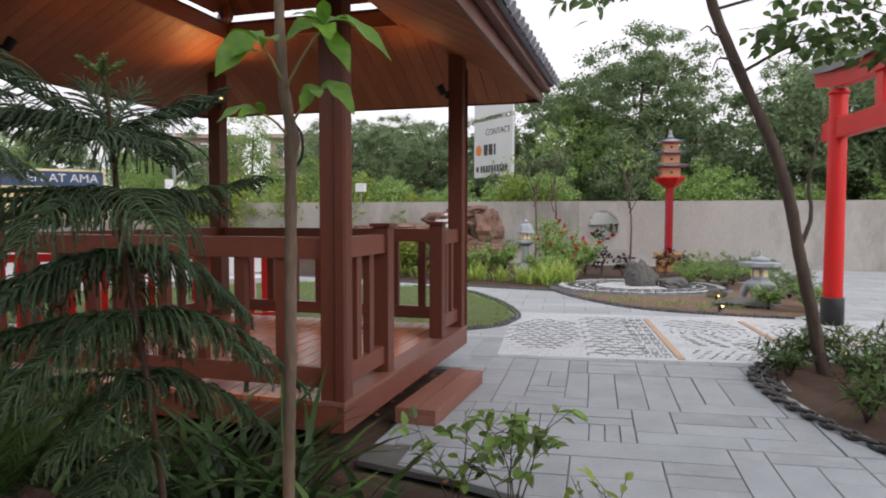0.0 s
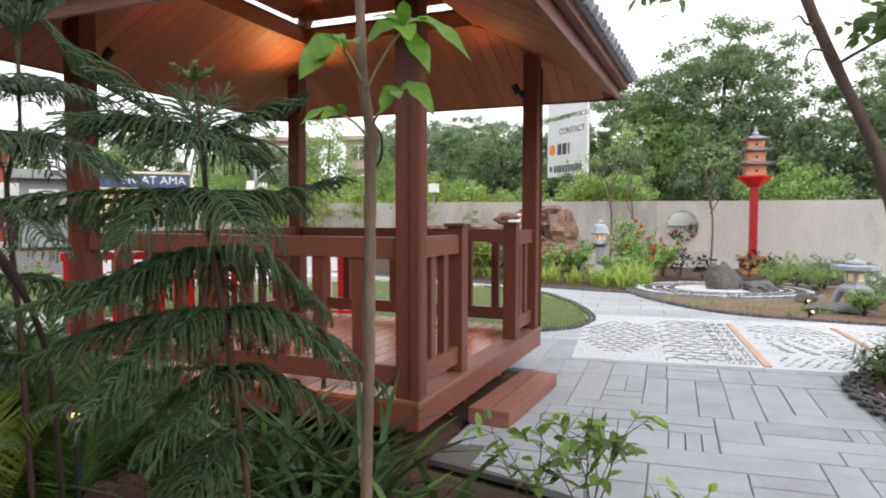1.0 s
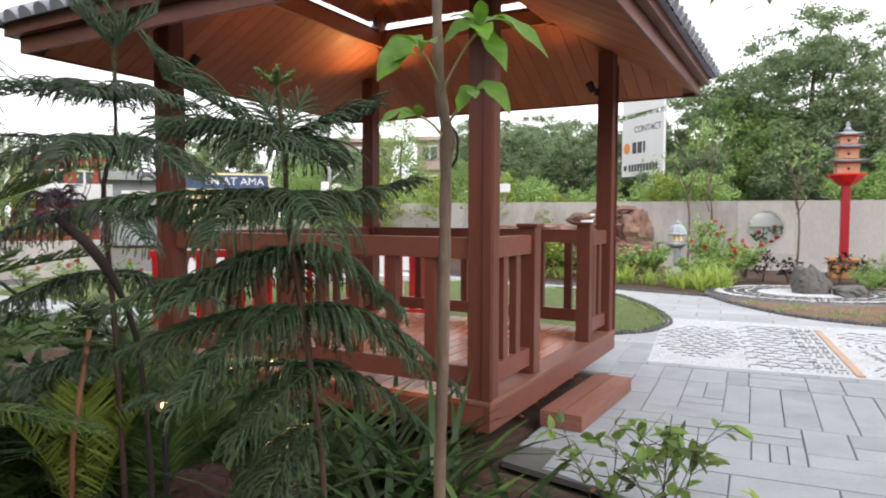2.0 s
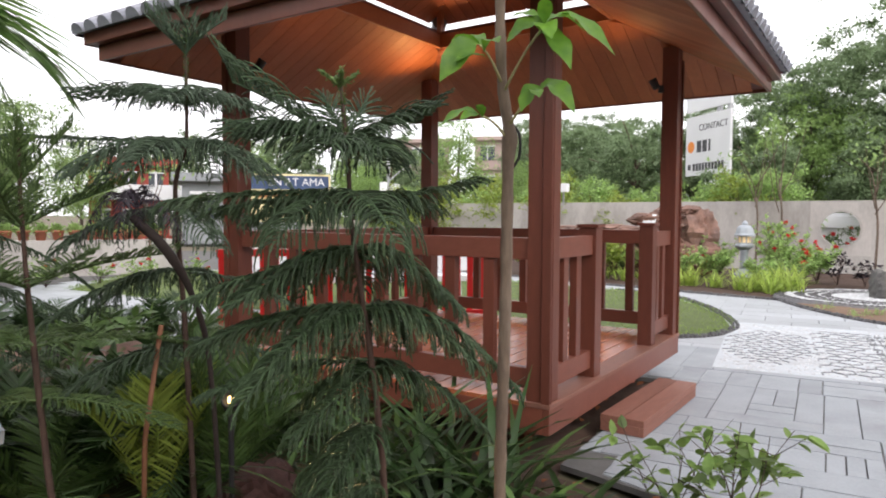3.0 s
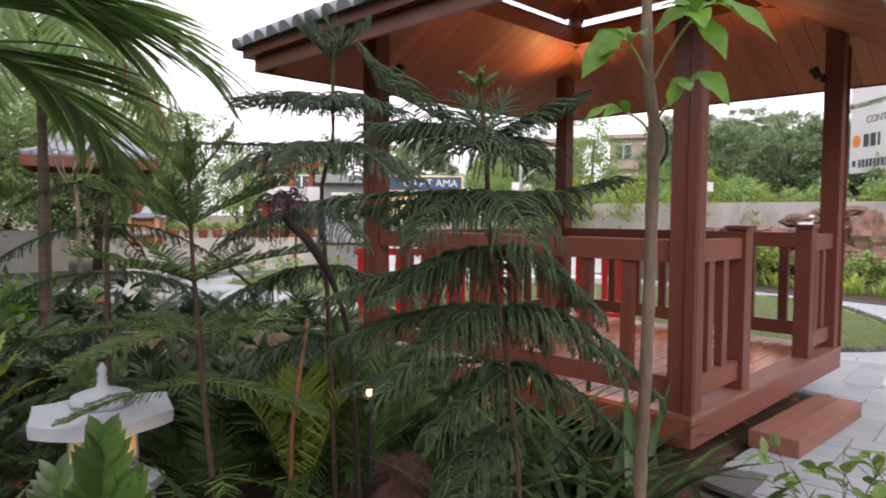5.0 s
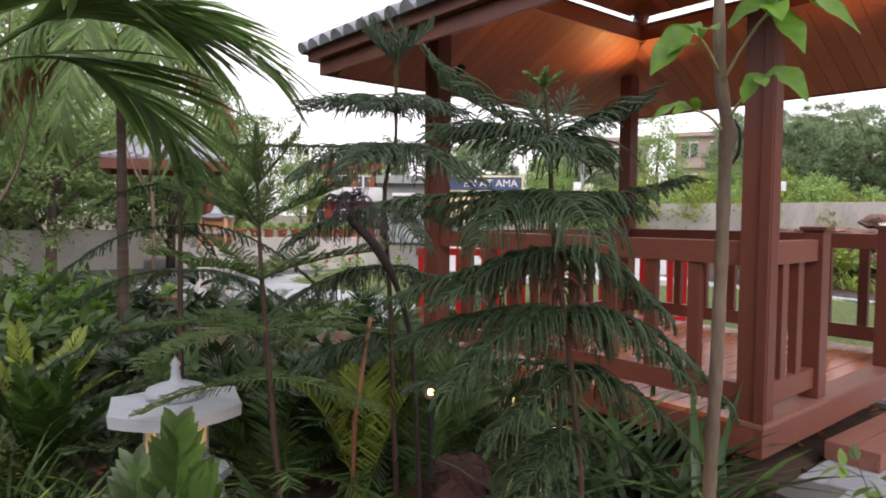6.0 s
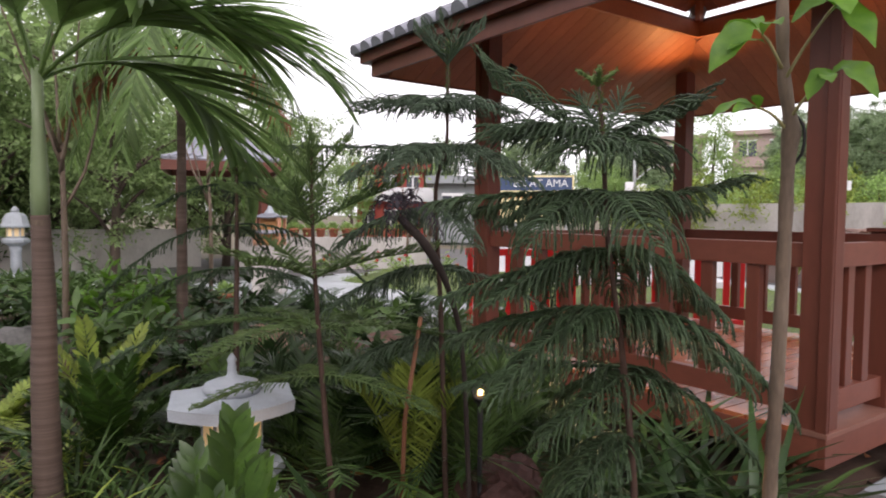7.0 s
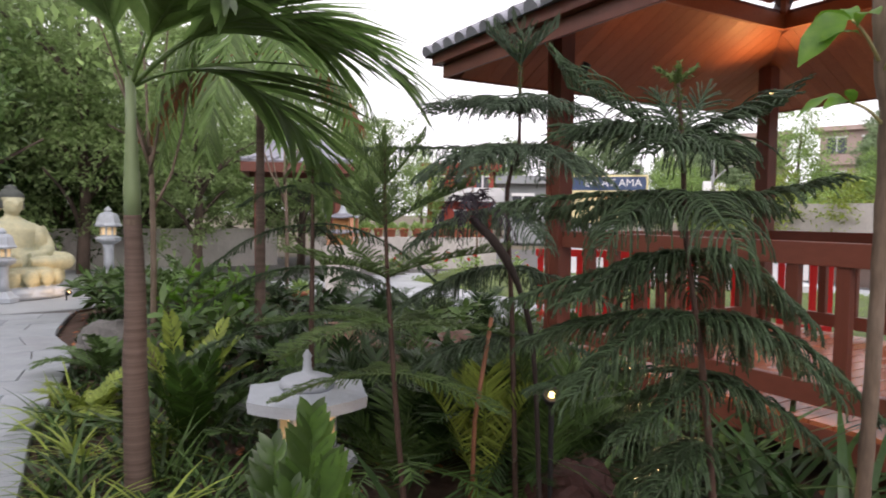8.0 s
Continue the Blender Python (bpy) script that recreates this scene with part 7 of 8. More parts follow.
ZEN_BED = [(1.93, 11.3), (2.10, 10.5), (2.44, 9.62), (2.72, 9.2), (3.02, 8.93), (3.66, 8.60), (4.45, 8.28), (5.1, 8.6), (5.7, 9.8), (6.2, 12.6), (5.2, 13.4), (3.5, 13.45), (2.4, 12.85)]
TREE_BED = [(2.55, 3.35), (2.45, 3.62), (2.40, 4.10), (2.42, 4.70), (2.55, 5.26), (2.86, 5.66), (3.24, 5.83), (3.9, 5.7), (4.6, 5.1), (5.0, 4.2), (4.2, 2.8), (3.2, 2.7)]
mound("lawn_bed", LAWN_LINE, 0.035, LAWN, "clipped green lawn behind the pavilion", "lawn", 0.3, -0.03, 0.01, 0.2)
scatter_ground("lawn_grass", "short bright lawn grass", 21, LAWN_LINE, 30000, 0.05, 0.008, GRASSB, z=0.015)
mound("garden_bed", BED_LINE, -0.02, SOIL, "dark damp soil bed around the pavilion", "soil", 0.2, -0.07, 0.035, 0.07)
mound("wall_bed", WALL_BED, 0.03, SOIL, "soil bed along the cement wall", "soil", 0.3, -0.05, 0.02, 0.25)
mound("gravel_bed", ZEN_BED, 0.02, material("sandy_bed_soil", (0.23, 0.15, 0.10), (0.13, 0.085, 0.058), 5, 0.95, 0.6, 50), "sandy soil bed round the raked gravel", "soil", 0.25, -0.05, 0.015, 0.12)
mound("tree_bed", TREE_BED, 0.05, material("red_brown_bed_soil", (0.12, 0.072, 0.050), (0.062, 0.038, 0.028), 7, 0.95, 0.8, 60), "red-brown soil round the leaning tree", "soil", 0.25, -0.05, 0.03, 0.08)
scatter_ground("fallen_leaves", "dry brown leaves fallen on the soil", 22, BED_LINE, 900, 0.07, 0.035, LEAF_DRY, (0, 18), "leaf", 0.0, "leaves")
scatter_ground("ground_cover", "low green ground cover in the soil bed", 23, [(-3.3, 0.75), (-6.2, 1.8), (-8.9, 2.8), (-8.9, 5.3), (-3.2, 5.3), (-2.9, 2.6), (-2.6, 1.2)], 9000, 0.10, 0.035, LEAF_D, (10, 80), "small", 0.0, "plants")

# ---- pebbles, gravel rings and kerbs ----


def pebbles(name, label, rows, mat, parent=None, category="pebbles"):
    """Low rounded stones; rows of x, y, z, angle, length, width, height."""
    rows = np.asarray(rows, float)
    n = len(rows)
    k = 7
    a_ = np.linspace(0, math.tau, k, endpoint=False)
    rim = np.stack([np.cos(a_), np.sin(a_), np.zeros(k)], 1)
    mid = np.stack([0.72 * np.cos(a_ + 0.2), 0.72 * np.sin(a_ + 0.2), np.full(k, 0.75)], 1)
    t = np.concatenate([rim, mid, [[0, 0, 1.0]]])
    c, s = np.cos(rows[:, 3])[:, None], np.sin(rows[:, 3])[:, None]
    lx, ly = t[None, :, 0] * rows[:, 4:5] / 2, t[None, :, 1] * rows[:, 5:6] / 2
    v = np.stack([rows[:, 0:1] + lx * c - ly * s, rows[:, 1:2] + lx * s + ly * c, rows[:, 2:3] + t[None, :, 2] * rows[:, 6:7]], 2)
    f = []
    for i in range(k):
        j = (i + 1) % k
        f += [(i, j, k + j, k + i), (k + i, k + j, 2 * k)]
    faces = []
    for fc in f:
        faces.extend((np.arange(n)[:, None] * (2 * k + 1) + np.array(fc)[None]).tolist())
    mesh = mesh_of(name, v.reshape(-1, 3), faces, mat, True)
    ob = link(name, mesh, mat, parent)
    return tagged(ob, label, category, "", "stuff")


prng = np.random.default_rng(5)

# raked gravel ovals
zc, rx, ry = (3.52, 11.72), 1.52, 1.22
bm = bmesh.new()
ring = [bm.verts.new((zc[0] + 1.04 * rx * math.cos(math.tau * i / 60), zc[1] + 1.04 * ry * math.sin(math.tau * i / 60), 0.052)) for i in range(60)]
low = [bm.verts.new((v.co.x + (v.co.x - zc[0]) * 0.03, v.co.y + (v.co.y - zc[1]) * 0.03, -0.04)) for v in ring]
bm.faces.new(ring)
for i in range(60):
    bm.faces.new((ring[i], low[i], low[(i + 1) % 60], ring[(i + 1) % 60]))
tagged(part("gravel_oval", bm, GREYGRAVEL), "white gravel oval with dark rings", "gravel", "", "structure")
dark, pale = [], []
for lo, hi, store, dn in ((0.95, 1.03, dark, 900), (0.86, 0.94, pale, 1100), (0.76, 0.85, dark, 1300), (0.73, 0.75, pale, 260), (0.64, 0.72, dark, 1000), (0.61, 0.63, pale, 240), (0.52, 0.60, dark, 900), (0.0, 0.50, pale, 2400)):
    a_ = prng.uniform(0, math.tau, dn)
    r = np.sqrt(prng.uniform(lo ** 2, hi ** 2, dn))
    for q, w in zip(a_, r):
        store.append((zc[0] + rx * w * math.cos(q), zc[1] + ry * w * math.sin(q), 0.05, prng.uniform(0, 3.1), prng.uniform(0.03, 0.055), prng.uniform(0.02, 0.035), prng.uniform(0.012, 0.022)))
pebbles("dark_gravel", "dark pebbles laid in oval rings", dark, PEBBLE_D)
pebbles("white_gravel", "white pebbles raked in oval rings", pale, PEBBLE_W)


def along(line, spacing, closed=False):
    """Even points along a polyline, with headings."""
    pts = [Vector((x, y, 0)) for x, y in line]
    curve = smoothpath(pts, 240)
    out, left = [], 0.0
    for a_, b_ in zip(curve, curve[1:]):
        d = b_ - a_
        while left < d.length:
            p = a_ + d * (left / d.length)
            out.append((p.x, p.y, math.atan2(d.y, d.x)))
            left += spacing
        left -= d.length
    return out


# black stone edging along lawn and beds
edge = []
for line, wdt in ((LAWN_LINE[:8], 0.05), (ZEN_BED[:7], 0.05), ([(-4, 14.6), (-1.5, 13.2), (0.2, 12.25), (1.1, 11.75), (1.95, 11.35)], 0.05)):
    for x, y, h_ in along(line, 0.055):
        for o in (0.0, 0.055):
            edge.append((x - math.sin(h_) * o, y + math.cos(h_) * o, -0.005, h_ + prng.uniform(-0.5, 0.5), prng.uniform(0.05, 0.085), prng.uniform(0.035, 0.05), prng.uniform(0.03, 0.05)))
pebbles("edging_stones", "black pebble edging along lawn and beds", edge, PEBBLE_D)

# chain-patterned kerb round the tree bed
kerb = thing("chain_kerb", "kerb of black linked ovals round the tree bed", "kerb", kind="structure")
LINK = bmesh.new()
seg, tubes_ = 18, 6
ringv = []
for i in range(seg):
    a_ = math.tau * i / seg
    cx, cy = 0.072 * math.cos(a_), 0.036 * math.sin(a_)
    nx, ny = math.cos(a_) * 0.036, math.sin(a_) * 0.072
    ln = math.hypot(nx, ny)
    ringv.append([LINK.verts.new((cx + nx / ln * 0.0135 * math.cos(math.tau * j / tubes_), cy + ny / ln * 0.0135 * math.cos(math.tau * j / tubes_), 0.0135 * math.sin(math.tau * j / tubes_))) for j in range(tubes_)])
for i in range(seg):
    for j in range(tubes_):
        LINK.faces.new((ringv[i][j], ringv[(i + 1) % seg][j], ringv[(i + 1) % seg][(j + 1) % tubes_], ringv[i][(j + 1) % tubes_]))
bmesh.ops.recalc_face_normals(LINK, faces=LINK.faces)
for f in LINK.faces:
    f.smooth = True
link_mesh = bpy.data.meshes.new("link")
LINK.to_mesh(link_mesh)
LINK.free()
link_mesh.materials.append(material("black_cast_link", (0.075, 0.073, 0.07), (0.035, 0.035, 0.034), 9, 0.5, 0.3, 70, spread=0.35))
edge_line = [(2.62, 3.05), (2.50, 3.35), (2.43, 3.62), (2.37, 4.10), (2.38, 4.70), (2.52, 5.28), (2.84, 5.70), (3.24, 5.88), (3.7, 5.82)]
for i, (x, y, h_) in enumerate(along(edge_line, 0.098)):
    link("link", link_mesh, None, kerb, "", pose(x, y, 0.022 + 0.006 * (i % 2), 16 if i % 2 else -16, 0, math.degrees(h_) + (14 if i % 2 else -14)))
for i, (x, y, h_) in enumerate(along([(2.45, 4.72), (2.62, 5.22), (2.90, 5.58), (3.25, 5.74)], 0.098)):
    link("link", link_mesh, None, kerb, "", pose(x, y, 0.026 + 0.006 * (i % 2), 16 if i % 2 else -16, 0, math.degrees(h_) + (14 if i % 2 else -14)))
bm = bmesh.new()
prev = None
for x, y, h_ in along([(2.53, 4.75), (2.68, 5.18), (2.94, 5.50), (3.27, 5.64), (3.7, 5.6)], 0.08):
    s, c = math.sin(h_), math.cos(h_)
    cur = [bm.verts.new((x - s * o, y + c * o, z)) for o, z in ((0.0, -0.03), (0.0, 0.018), (-0.01, 0.024), (-0.03, 0.024), (-0.04, -0.03))]
    if prev:
        for p in range(4):
            bm.faces.new((prev[p], prev[p + 1], cur[p + 1], cur[p]))
    prev = cur
part("inner_kerb", bm, STONE, kerb, "rough pale cement inner kerb", True)

# ---- pebble mosaic ----
M0 = (0.51, 6.10)
MR = radians(9.5)


def mosaic(p, q):
    return (M0[0] + math.cos(MR) * p + math.sin(MR) * q, M0[1] - math.sin(MR) * p + math.cos(MR) * q)


bm = bmesh.new()
cs = [mosaic(0, 0), mosaic(4.6, 0), mosaic(4.6, 2.75), mosaic(0, 2.75)]
hi = [bm.verts.new((x, y, 0.004)) for x, y in cs]
lo = [bm.verts.new((x, y, -0.04)) for x, y in cs]
bm.faces.new(hi)
for i in range(4):
    bm.faces.new((hi[i], lo[i], lo[(i + 1) % 4], hi[(i + 1) % 4]))
tagged(part("mosaic_bed", bm, MORTAR), "white pebble mosaic bed set in the paving", "mosaic", "", "structure")
lines_v, lines_f, whites = [], [], []


def stroke(points, width=0.017, skip=0.0, dash=0.0):
    """A dark inlaid line, broken into short stones, in mosaic axes."""
    for (x0, y0), (x1, y1) in zip(points, points[1:]):
        d = math.hypot(x1 - x0, y1 - y0)
        n = max(1, round(d / 0.075))
        ux, uy = (x1 - x0) / d, (y1 - y0) / d
        for i in range(n):
            if prng.uniform() < skip:
                continue
            a_, b_ = d * i / n + 0.003, d * (i + 1) / n - 0.003
            w = width * prng.uniform(0.5, 0.8)
            jx, jy = prng.normal(0, 0.003, 2)
            k_ = len(lines_v)
            cr = [(x0 + ux * t_ - uy * o_ + jx, y0 + uy * t_ + ux * o_ + jy) for t_, o_ in ((a_, -w), (b_, -w), (b_, w), (a_, w))]
            top_ = 0.009 + prng.uniform(0, 0.004)
            mx, my = (cr[0][0] + cr[2][0]) / 2, (cr[0][1] + cr[2][1]) / 2
            for x, y in cr:
                lines_v.append((*mosaic(x, y), 0.002))
            for x, y in cr:
                lines_v.append((*mosaic(mx + (x - mx) * 0.85, my + (y - my) * 0.8), top_))
            lines_f.append((k_ + 4, k_ + 5, k_ + 6, k_ + 7))
            for q_ in range(4):
                lines_f.append((k_ + q_, k_ + (q_ + 1) % 4, k_ + 4 + (q_ + 1) % 4, k_ + 4 + q_))


def arc(cx, cy, r, a0, a1, n=10):
    return [(cx + r * math.cos(a0 + (a1 - a0) * i / n), cy + r * math.sin(a0 + (a1 - a0) * i / n)) for i in range(n + 1)]


# a disc of fish scales
for row in range(15):
    for col in range(6):
        cx, cy = 0.08 + col * 0.13 + 0.065 * (row % 2), 0.35 + row * 0.125
        if math.hypot((cx - 0.42) / 0.40, (cy - 1.25) / 0.95) < 1:
            stroke(arc(cx, cy, 0.062, 0.1, math.pi - 0.1, 4), 0.012, 0.05)
# honeycomb
s = 0.098
for row in range(16):
    for col in range(4):
        cx, cy = 0.92 + col * s * 1.732 + (s * 0.866 if row % 2 else 0), 0.14 + row * s * 1.5
        if cx < 1.36:
            h6 = [(cx + s * math.cos(math.pi / 3 * i + math.pi / 6), cy + s * math.sin(math.pi / 3 * i + math.pi / 6)) for i in range(6)]
            stroke([h6[0], h6[1], h6[2], h6[3]], 0.012, 0.03)
# basket of leaning bars
for row in range(19):
    y = 0.12 + row * 0.125
    for k_ in range(3):
        x = 1.34 + 0.09 * k_
        if row % 2:
            stroke([(x, y), (x + 0.075, y + 0.03)], 0.014, 0.08)
            stroke([(x, y + 0.05), (x + 0.075, y + 0.08)], 0.014, 0.08)
        else:
            stroke([(x + 0.02, y), (x + 0.03, y + 0.09)], 0.014, 0.08)
            stroke([(x + 0.06, y), (x + 0.07, y + 0.09)], 0.014, 0.08)
# rings between the two terracotta strips, and beyond, over a band of short bars
for base, wid in ((1.77, 0.90), (2.90, 1.5)):
    for cx, cy, rmax in ((base + wid * 0.5, 1.55, 0.85), (base + wid * 0.95, 0.75, 0.35)):
        for r in np.arange(0.08, rmax, 0.082):
            pts = arc(cx, cy, r, 0, math.tau, max(8, int(r * 60)))
            for a_, b_ in zip(pts[::2], pts[1::2]):
                if base < a_[0] < base + wid and base < b_[0] < base + wid and 0.55 < a_[1] < 2.6:
                    stroke([a_, b_], 0.014, 0.12)
    for row in range(4):
        for col in range(int(wid / 0.11)):
            x, y = base + 0.04 + col * 0.11 + 0.05 * (row % 2), 0.12 + row * 0.11
            stroke([(x, y), (x + 0.05, y + 0.07)], 0.013, 0.1)
MOSLINE = material("grey_inlaid_mosaic_stone", (0.28, 0.295, 0.305), (0.18, 0.19, 0.20), 9, 0.6, 0.2, 60, spread=0.35, island=True)
tagged(link("mosaic_dark_stones", mesh_of("mosaic_dark_stones", lines_v, lines_f, MOSLINE), None), "grey inlaid stones drawing scales, hexagons and rings", "mosaic", "", "stuff")
# pale scatter over the bed
for _ in range(5200):
    x, y = prng.uniform(0.03, 4.55), prng.uniform(0.03, 2.7)
    wx, wy = mosaic(x, y)
    whites.append((wx, wy, 0.002, prng.uniform(0, 3.1), prng.uniform(0.025, 0.05), prng.uniform(0.018, 0.03), prng.uniform(0.004, 0.009)))
pebbles("mosaic_white_stones", "white river stones filling the mosaic", whites, PEBBLE_W, None, "mosaic")
for p0 in (1.66, 2.78):
    x, y = mosaic(p0, 0.05)
    ob = part("terracotta_strip", box(-0.032, 0.032, 0, 2.35, -0.02, 0.016, 0.004), TERRA, None, "", False, pose(x, y, 0, 0, 0, -math.degrees(MR)))
    tagged(ob, "flat orange terracotta strip crossing the mosaic", "strip", "terracotta strips")

# ---- paving slabs ----


def clip(poly, px_, py_, nx, ny):
    """The part of a polygon on the n side of a line."""
    out = []
    for (x0, y0), (x1, y1) in zip(poly, poly[1:] + poly[:1]):
        d0, d1 = (x0 - px_) * nx + (y0 - py_) * ny, (x1 - px_) * nx + (y1 - py_) * ny
        if d0 >= 0:
            out.append((x0, y0))
        if (d0 >= 0) != (d1 >= 0):
            f = d0 / (d0 - d1)
            out.append((x0 + (x1 - x0) * f, y0 + (y1 - y0) * f))
    return out


def slab_mesh(name, poly, z, thick, mat, soft=0.004):
    """A slab with a small chamfer, from a convex outline."""
    cx, cy = sum(p[0] for p in poly) / len(poly), sum(p[1] for p in poly) / len(poly)
    n = len(poly)
    v = []
    for (x, y) in poly:
        d = math.hypot(x - cx, y - cy)
        k_ = max(0.0, 1 - soft * 1.4 / d)
        v.append((cx + (x - cx) * k_, cy + (y - cy) * k_, z))
    v += [(x, y, z - soft) for x, y in poly] + [(x, y, z - thick) for x, y in poly]
    f = [tuple(range(n))]
    for r in (0, n):
        f += [(r + i, r + n + i, r + n + (i + 1) % n, r + (i + 1) % n) for i in range(n)]
    return mesh_of(name, v, f, mat)


paving = tagged(sheet("paving_bed", [(-0.46, 3.46), (0.30, 3.06), (1.6, 2.2), (2.0, 0.5), (5.2, 0.2), (5.6, 5.2), (0.4, 6.2), (0.1, 5.6)], -0.008, GROUT, 0.03), "grey paving of mixed rectangular slabs", "paving", "", "structure")
prnd = random.Random(11)
LINES = ((-0.47, 3.44, 0.959, -0.283), (-0.47, 3.42, 0.46, 0.888), (0.42, 2.955, 0.55, 0.835))


def lay(p0, q0, p1, q1):
    g_, h_ = 0.0030 + prnd.uniform(-0.0008, 0.0012), 0.0052
    k0, k1 = 0.045 * (q0 - 4.5), 0.045 * (q1 - 4.5)  # the cross joints run slightly askew
    poly = [plaza(p0 + k0 + g_, q0 + h_), plaza(p1 + k0 - g_, q0 + h_), plaza(p1 + k1 - g_, q1 - h_), plaza(p0 + k1 + g_, q1 - h_)]
    for ln_ in (LINES if q0 < 5.5 else LINES[1:]):
        poly = clip(poly, *ln_)
        if len(poly) < 3:
            return
    area = abs(sum(a_[0] * b_[1] - b_[0] * a_[1] for a_, b_ in zip(poly, poly[1:] + poly[:1]))) / 2
    if area < 0.002:
        return
    link("slab", slab_mesh("slab", poly, 0.0 + prnd.uniform(-0.0025, 0.0025), 0.04, SLATE), None, paving)


def block_of(style, p0, p1, q0, q1):
    """One block of planks, as the paviour laid them."""
    w, d = p1 - p0, q1 - q0
    if style[0] == "V":
        n = int(style[1])
        for i in range(n):
            lay(p0 + w * i / n, q0, p0 + w * (i + 1) / n, q1)
    elif style[0] == "H":
        n = int(style[1])
        for i in range(n):
            lay(p0, q0 + d * i / n, p1, q0 + d * (i + 1) / n)
    elif style == "C":
        lay(p0, q0, p1, q0 + d * 0.20)
        lay(p0, q0 + d * 0.20, p0 + w * 0.32, q1)
        lay(p0 + w * 0.32, q0 + d * 0.20, p0 + w * 0.75, q0 + d * 0.36)
        lay(p0 + w * 0.32, q0 + d * 0.36, p0 + w * 0.75, q0 + d * 0.52)
        lay(p0 + w * 0.32, q0 + d * 0.52, p0 + w * 0.54, q1)
        lay(p0 + w * 0.54, q0 + d * 0.52, p0 + w * 0.75, q1)
        lay(p0 + w * 0.75, q0 + d * 0.20, p1, q1)
    elif style == "D":
        lay(p0, q0, p1, q0 + d * 0.22)
        lay(p0, q0 + d * 0.22, p0 + w * 0.29, q1)
        lay(p0 + w * 0.29, q0 + d * 0.22, p0 + w * 0.57, q1)
        lay(p0 + w * 0.57, q0 + d * 0.22, p1, q0 + d * 0.86)
        lay(p0 + w * 0.57, q0 + d * 0.86, p1, q1)
    elif style == "S":
        lay(p0, q1 - d * 0.30, p1, q1)
        lay(p0, q1 - d * 0.52, p1, q1 - d * 0.30)
        for a_, b_ in ((0, 0.37), (0.37, 0.74), (0.74, 0.83), (0.83, 0.915), (0.915, 1)):
            lay(p0 + w * a_, q0, p0 + w * b_, q1 - d * 0.52)
    elif style == "R":
        lay(p0, q0, p0 + w * 0.56, q0 + d * 0.32)
        lay(p0 + w * 0.56, q0, p1, q0 + d * 0.32)
        lay(p0, q0 + d * 0.32, p0 + w * 0.22, q1)
        lay(p0 + w * 0.22, q0 + d * 0.32, p0 + w * 0.82, q0 + d * 0.63)
        for a_, b_ in ((0.22, 0.67), (0.67, 0.745), (0.745, 0.82)):
            lay(p0 + w * a_, q0 + d * 0.63, p0 + w * b_, q1)
        lay(p0 + w * 0.82, q0 + d * 0.32, p1, q1)
    elif style == "Y":
        lay(p0, q0, p0 + w * 0.29, q1)
        lay(p0 + w * 0.29, q1 - d * 0.16, p1, q1)
        lay(p0 + w * 0.29, q0, p0 + w * 0.63, q1 - d * 0.16)
        for i in range(4):
            lay(p0 + w * 0.63, q0 + d * 0.21 * i, p1, q0 + d * 0.21 * (i + 1))
    else:
        lay(p0, q0, p1, q0 + d * 0.34)
        lay(p0, q0 + d * 0.34, p1, q1)


COURSES = ((6.0, 7.0, "-2.2 H3 -1.2 V3 -0.4 H3 0.4 V3 1.2 H3 2.2"), (5.52, 6.0, "-2.2 H2 -1.3 V3 -0.70 V1 -0.51 V1 -0.29 H1 -0.01 V1 0.15 H3 0.56 V1 0.80 T 1.42 V2 1.9 V3 2.6 H2 3.5 H2 5.0"),
           (4.52, 5.52, "-2.2 V3 -1.3 H3 -0.70 H2 -0.50 C 0.163 V3 0.77 D 1.43 V2 1.9 V3 2.4 H3 3.3 V3 4.2 H3 5.0"), (3.84, 4.52, "-2.2 H3 -0.6 S 0.45 R 1.55 V2 1.95 V3 2.6 H3 4.0 V3 5.0"),
           (3.58, 3.84, "-2.2 H1 -0.9 H1 0.93"), (2.75, 3.84, "0.93 Y 1.58 H5 2.1 V2 2.6 H4 4.0 V3 5.0"), (2.75, 3.58, "-0.8 H3 0.08 H3 0.56 H5 0.93"),
           (2.5, 2.75, "-0.8 H1 0.6 H1 1.9 H1 3.2 H1 5.0"), (1.6, 2.5, "-0.8 V3 0.1 H3 1.0 V3 1.9 C 2.6 H3 3.5 V3 5.0"), (0.7, 1.6, "0.1 V3 1.0 H3 1.9 V3 2.8 H3 3.7 V3 5.0"))
for q0, q1, words in COURSES:
    w_ = words.split()
    for p0, style, p1 in zip(w_[0::2], w_[1::2], w_[2::2]):
        block_of(style, float(p0), float(p1), q0, q1)

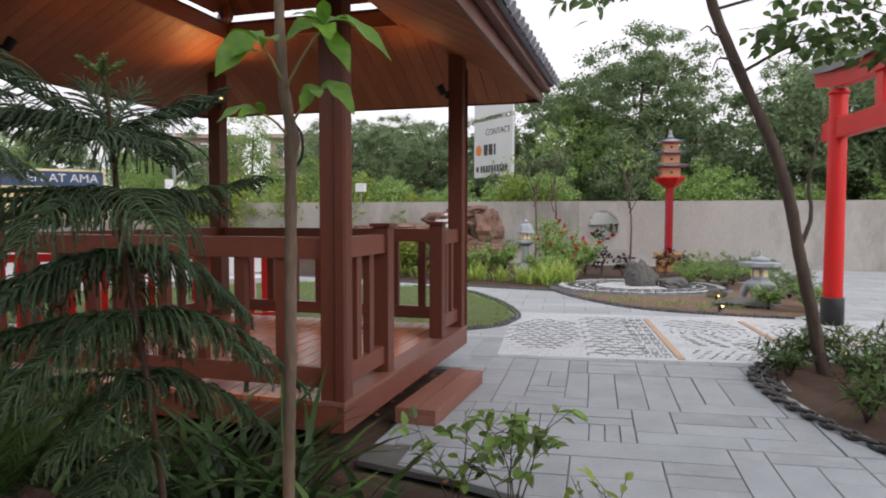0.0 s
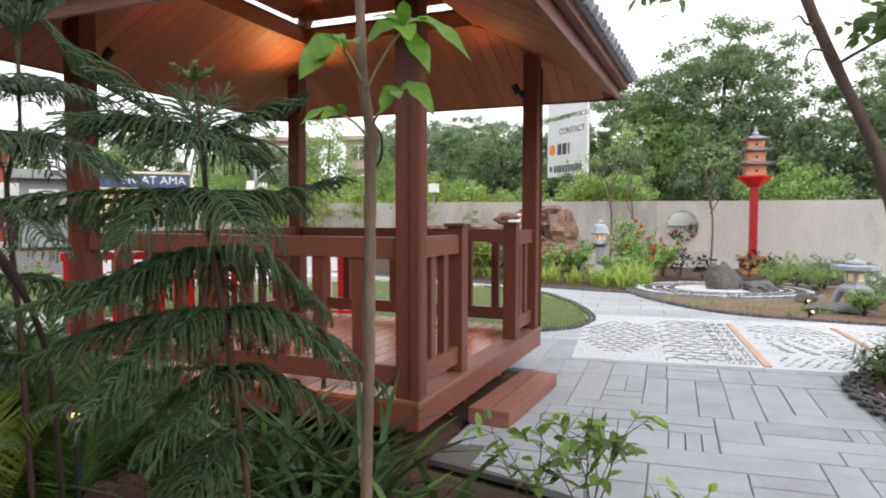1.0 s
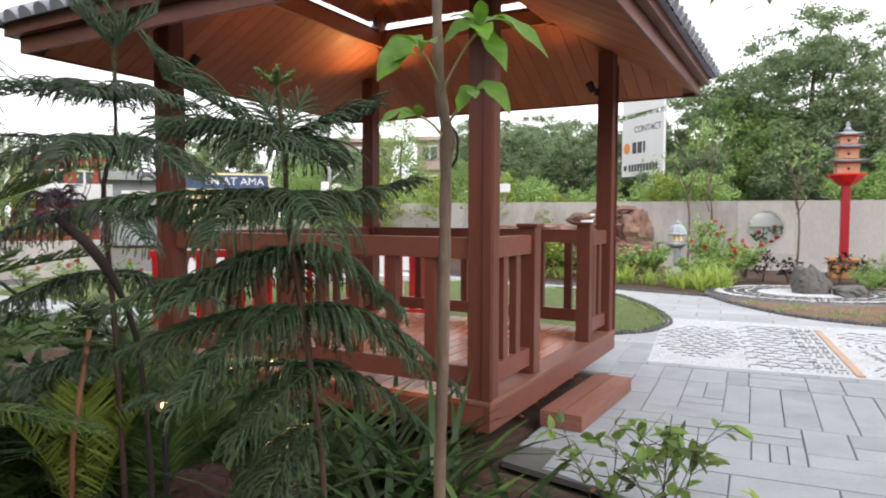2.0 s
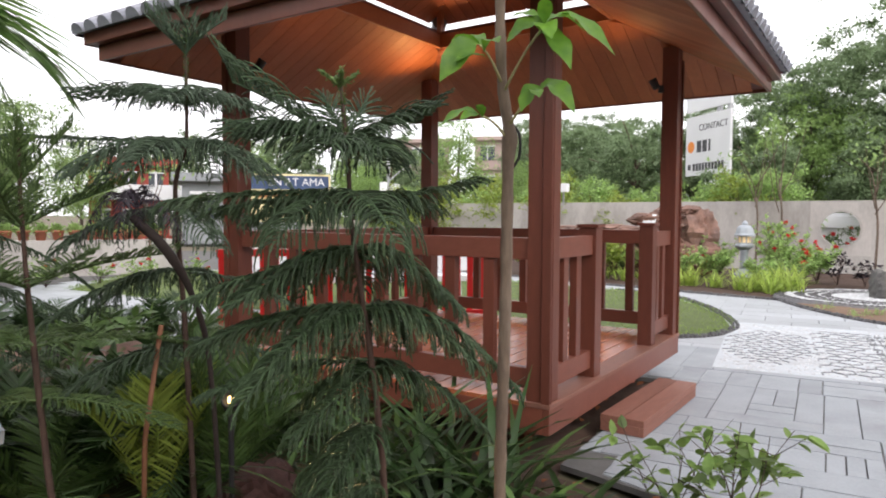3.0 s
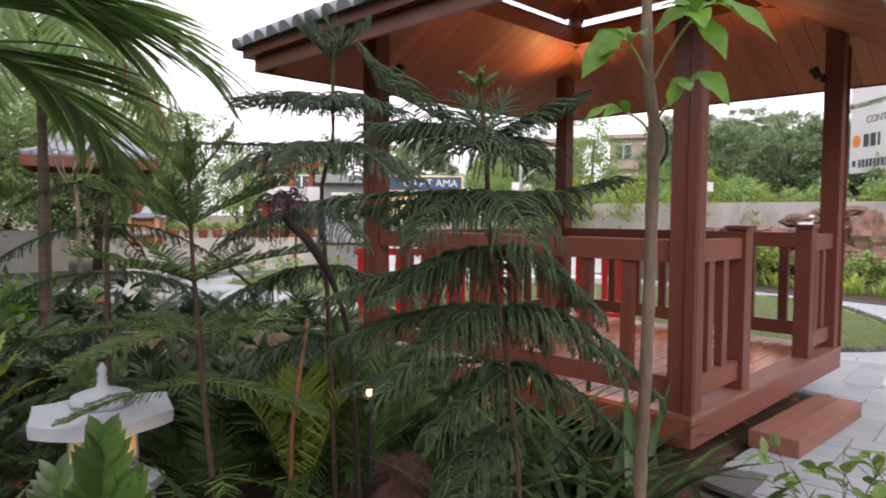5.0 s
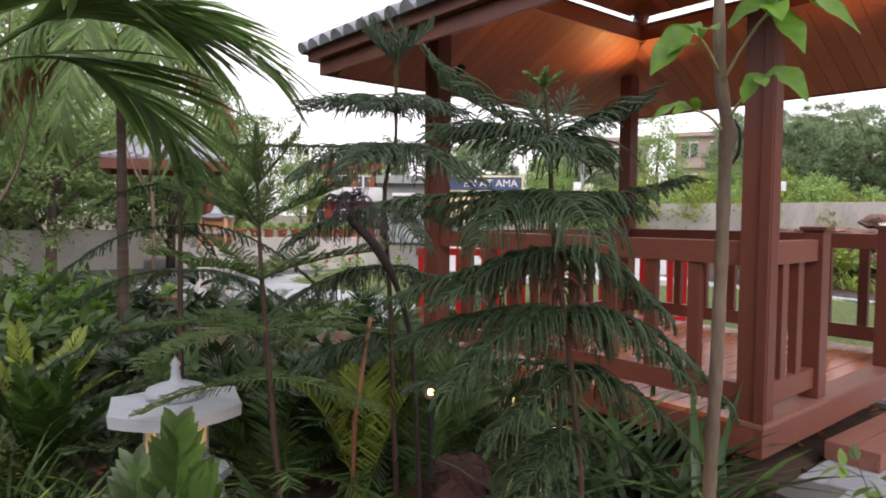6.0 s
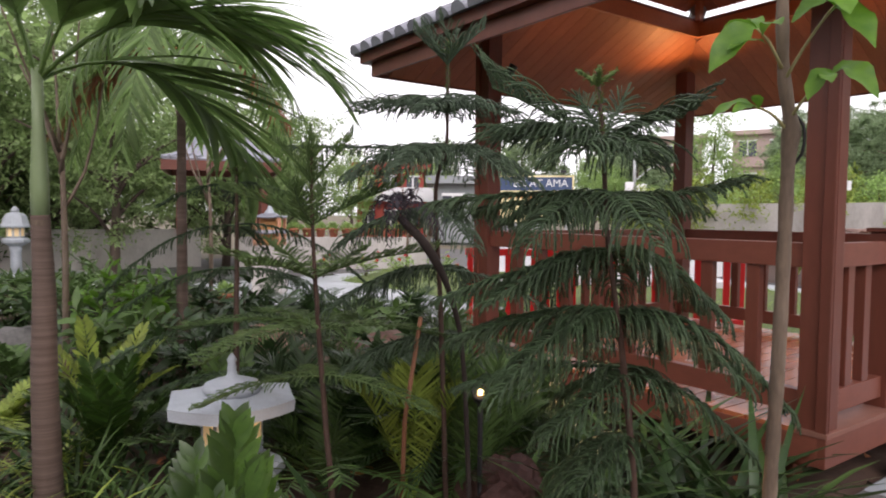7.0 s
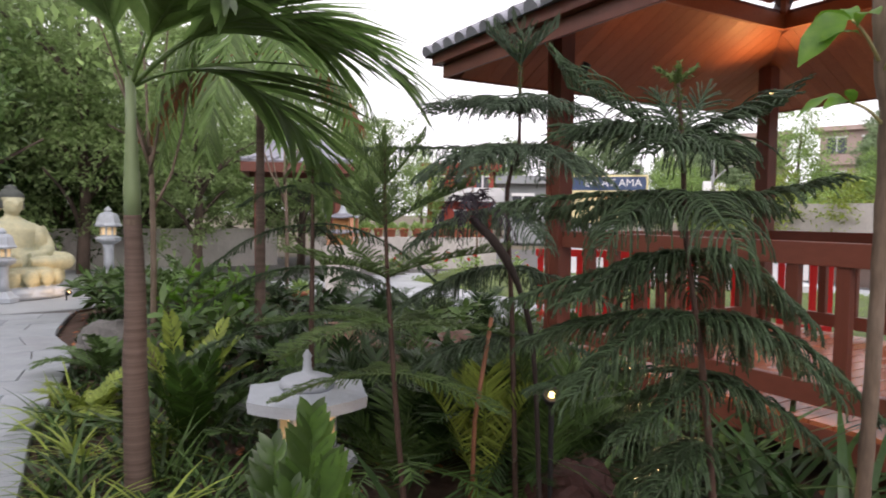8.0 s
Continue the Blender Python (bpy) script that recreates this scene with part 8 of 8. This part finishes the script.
# far paving, too distant to tell slab from slab
v, f = [], []
pts = [Vector((x, y)) for x, y in FAR]
ny = 0
q = 4.0
while q < 21:
    p = -12.0 - (ny % 2) * 0.3
    while p < 16:
        x, y = plaza(p, q)
        inside = False
        for a_, b_ in zip(FAR, FAR[1:] + FAR[:1]):
            if (a_[1] > y) != (b_[1] > y) and x < (b_[0] - a_[0]) * (y - a_[1]) / (b_[1] - a_[1]) + a_[0]:
                inside = not inside
        mp, mq = (x - M0[0]) * math.cos(MR) - (y - M0[1]) * math.sin(MR), (x - M0[0]) * math.sin(MR) + (y - M0[1]) * math.cos(MR)
        if inside and not (0.3 < mp < 3.7 and 0.5 < mq < 1.9):
            k_ = len(v)
            for dp, dq in ((0.004, 0.004), (0.596, 0.004), (0.596, 0.396), (0.004, 0.396)):
                v.append((*plaza(p + dp, q + dq), -0.004))
            for i in range(4):
                v.append((v[k_ + i][0], v[k_ + i][1], -0.03))
            f += [(k_, k_ + 1, k_ + 2, k_ + 3)] + [(k_ + i, k_ + 4 + i, k_ + 4 + (i + 1) % 4, k_ + (i + 1) % 4) for i in range(4)]
        p += 0.6
    q += 0.4
    ny += 1
FARSLAB = material("pale_grey_far_slab", (0.42, 0.45, 0.47), (0.35, 0.375, 0.39), 1.5, 0.6, 0.1, 30, spread=0.10, island=True, stain=(0.28, 0.29, 0.30), stain_amount=0.4)
ob = link("pavement", mesh_of("pavement", v, f, FARSLAB), None)
tagged(ob, "pale grey far paving round lawn and beds", "paving", "", "structure")

# path to the statue
line = [(-2.2, 0.30), (-3.46, 0.76), (-4.48, 1.07), (-5.35, 1.43), (-6.25, 1.80), (-7.0, 2.02), (-7.78, 2.10), (-8.7, 2.45), (-9.6, 2.85)]
walkway = thing("path_slabs", "pale grey slab path curving towards the statue", "path", kind="structure")
sheet("path_bed", [(-1.0, -0.2)] + line + [(-14.5, 4.2), (-14.5, -1.5), (-3.0, -3.5)], -0.02, GROUT, 0.04, "", "", walkway)
st = along(line, 0.42)
for i, (a_, b_) in enumerate(zip(st, st[1:])):
    cuts = [0.0, 0.32, 0.95, 1.5, 2.1, 2.6] if i % 2 else [0.0, 0.62, 1.2, 1.8, 2.6]
    for c0, c1 in zip(cuts, cuts[1:]):
        g_ = 0.005
        quad = []
        for (x, y, h_), along_ in ((a_, g_), (b_, -g_)):
            for c in ((c0 + g_, c1 - g_) if along_ > 0 else (c1 - g_, c0 + g_)):
                quad.append((x + math.cos(h_) * along_ - math.sin(h_) * c, y + math.sin(h_) * along_ + math.cos(h_) * c))
        link("slab", slab_mesh("slab", quad, prnd.uniform(-0.002, 0.002), 0.03, SLATE), None, walkway)
sheet("far_apron", [(-9.7, 2.9), (-9.9, 0.5), (-16, 0.5), (-16, 6.5), (-12, 6.5)], -0.008, FARPAVE, 0.03, "pale paved apron in front of the statue", "paving")
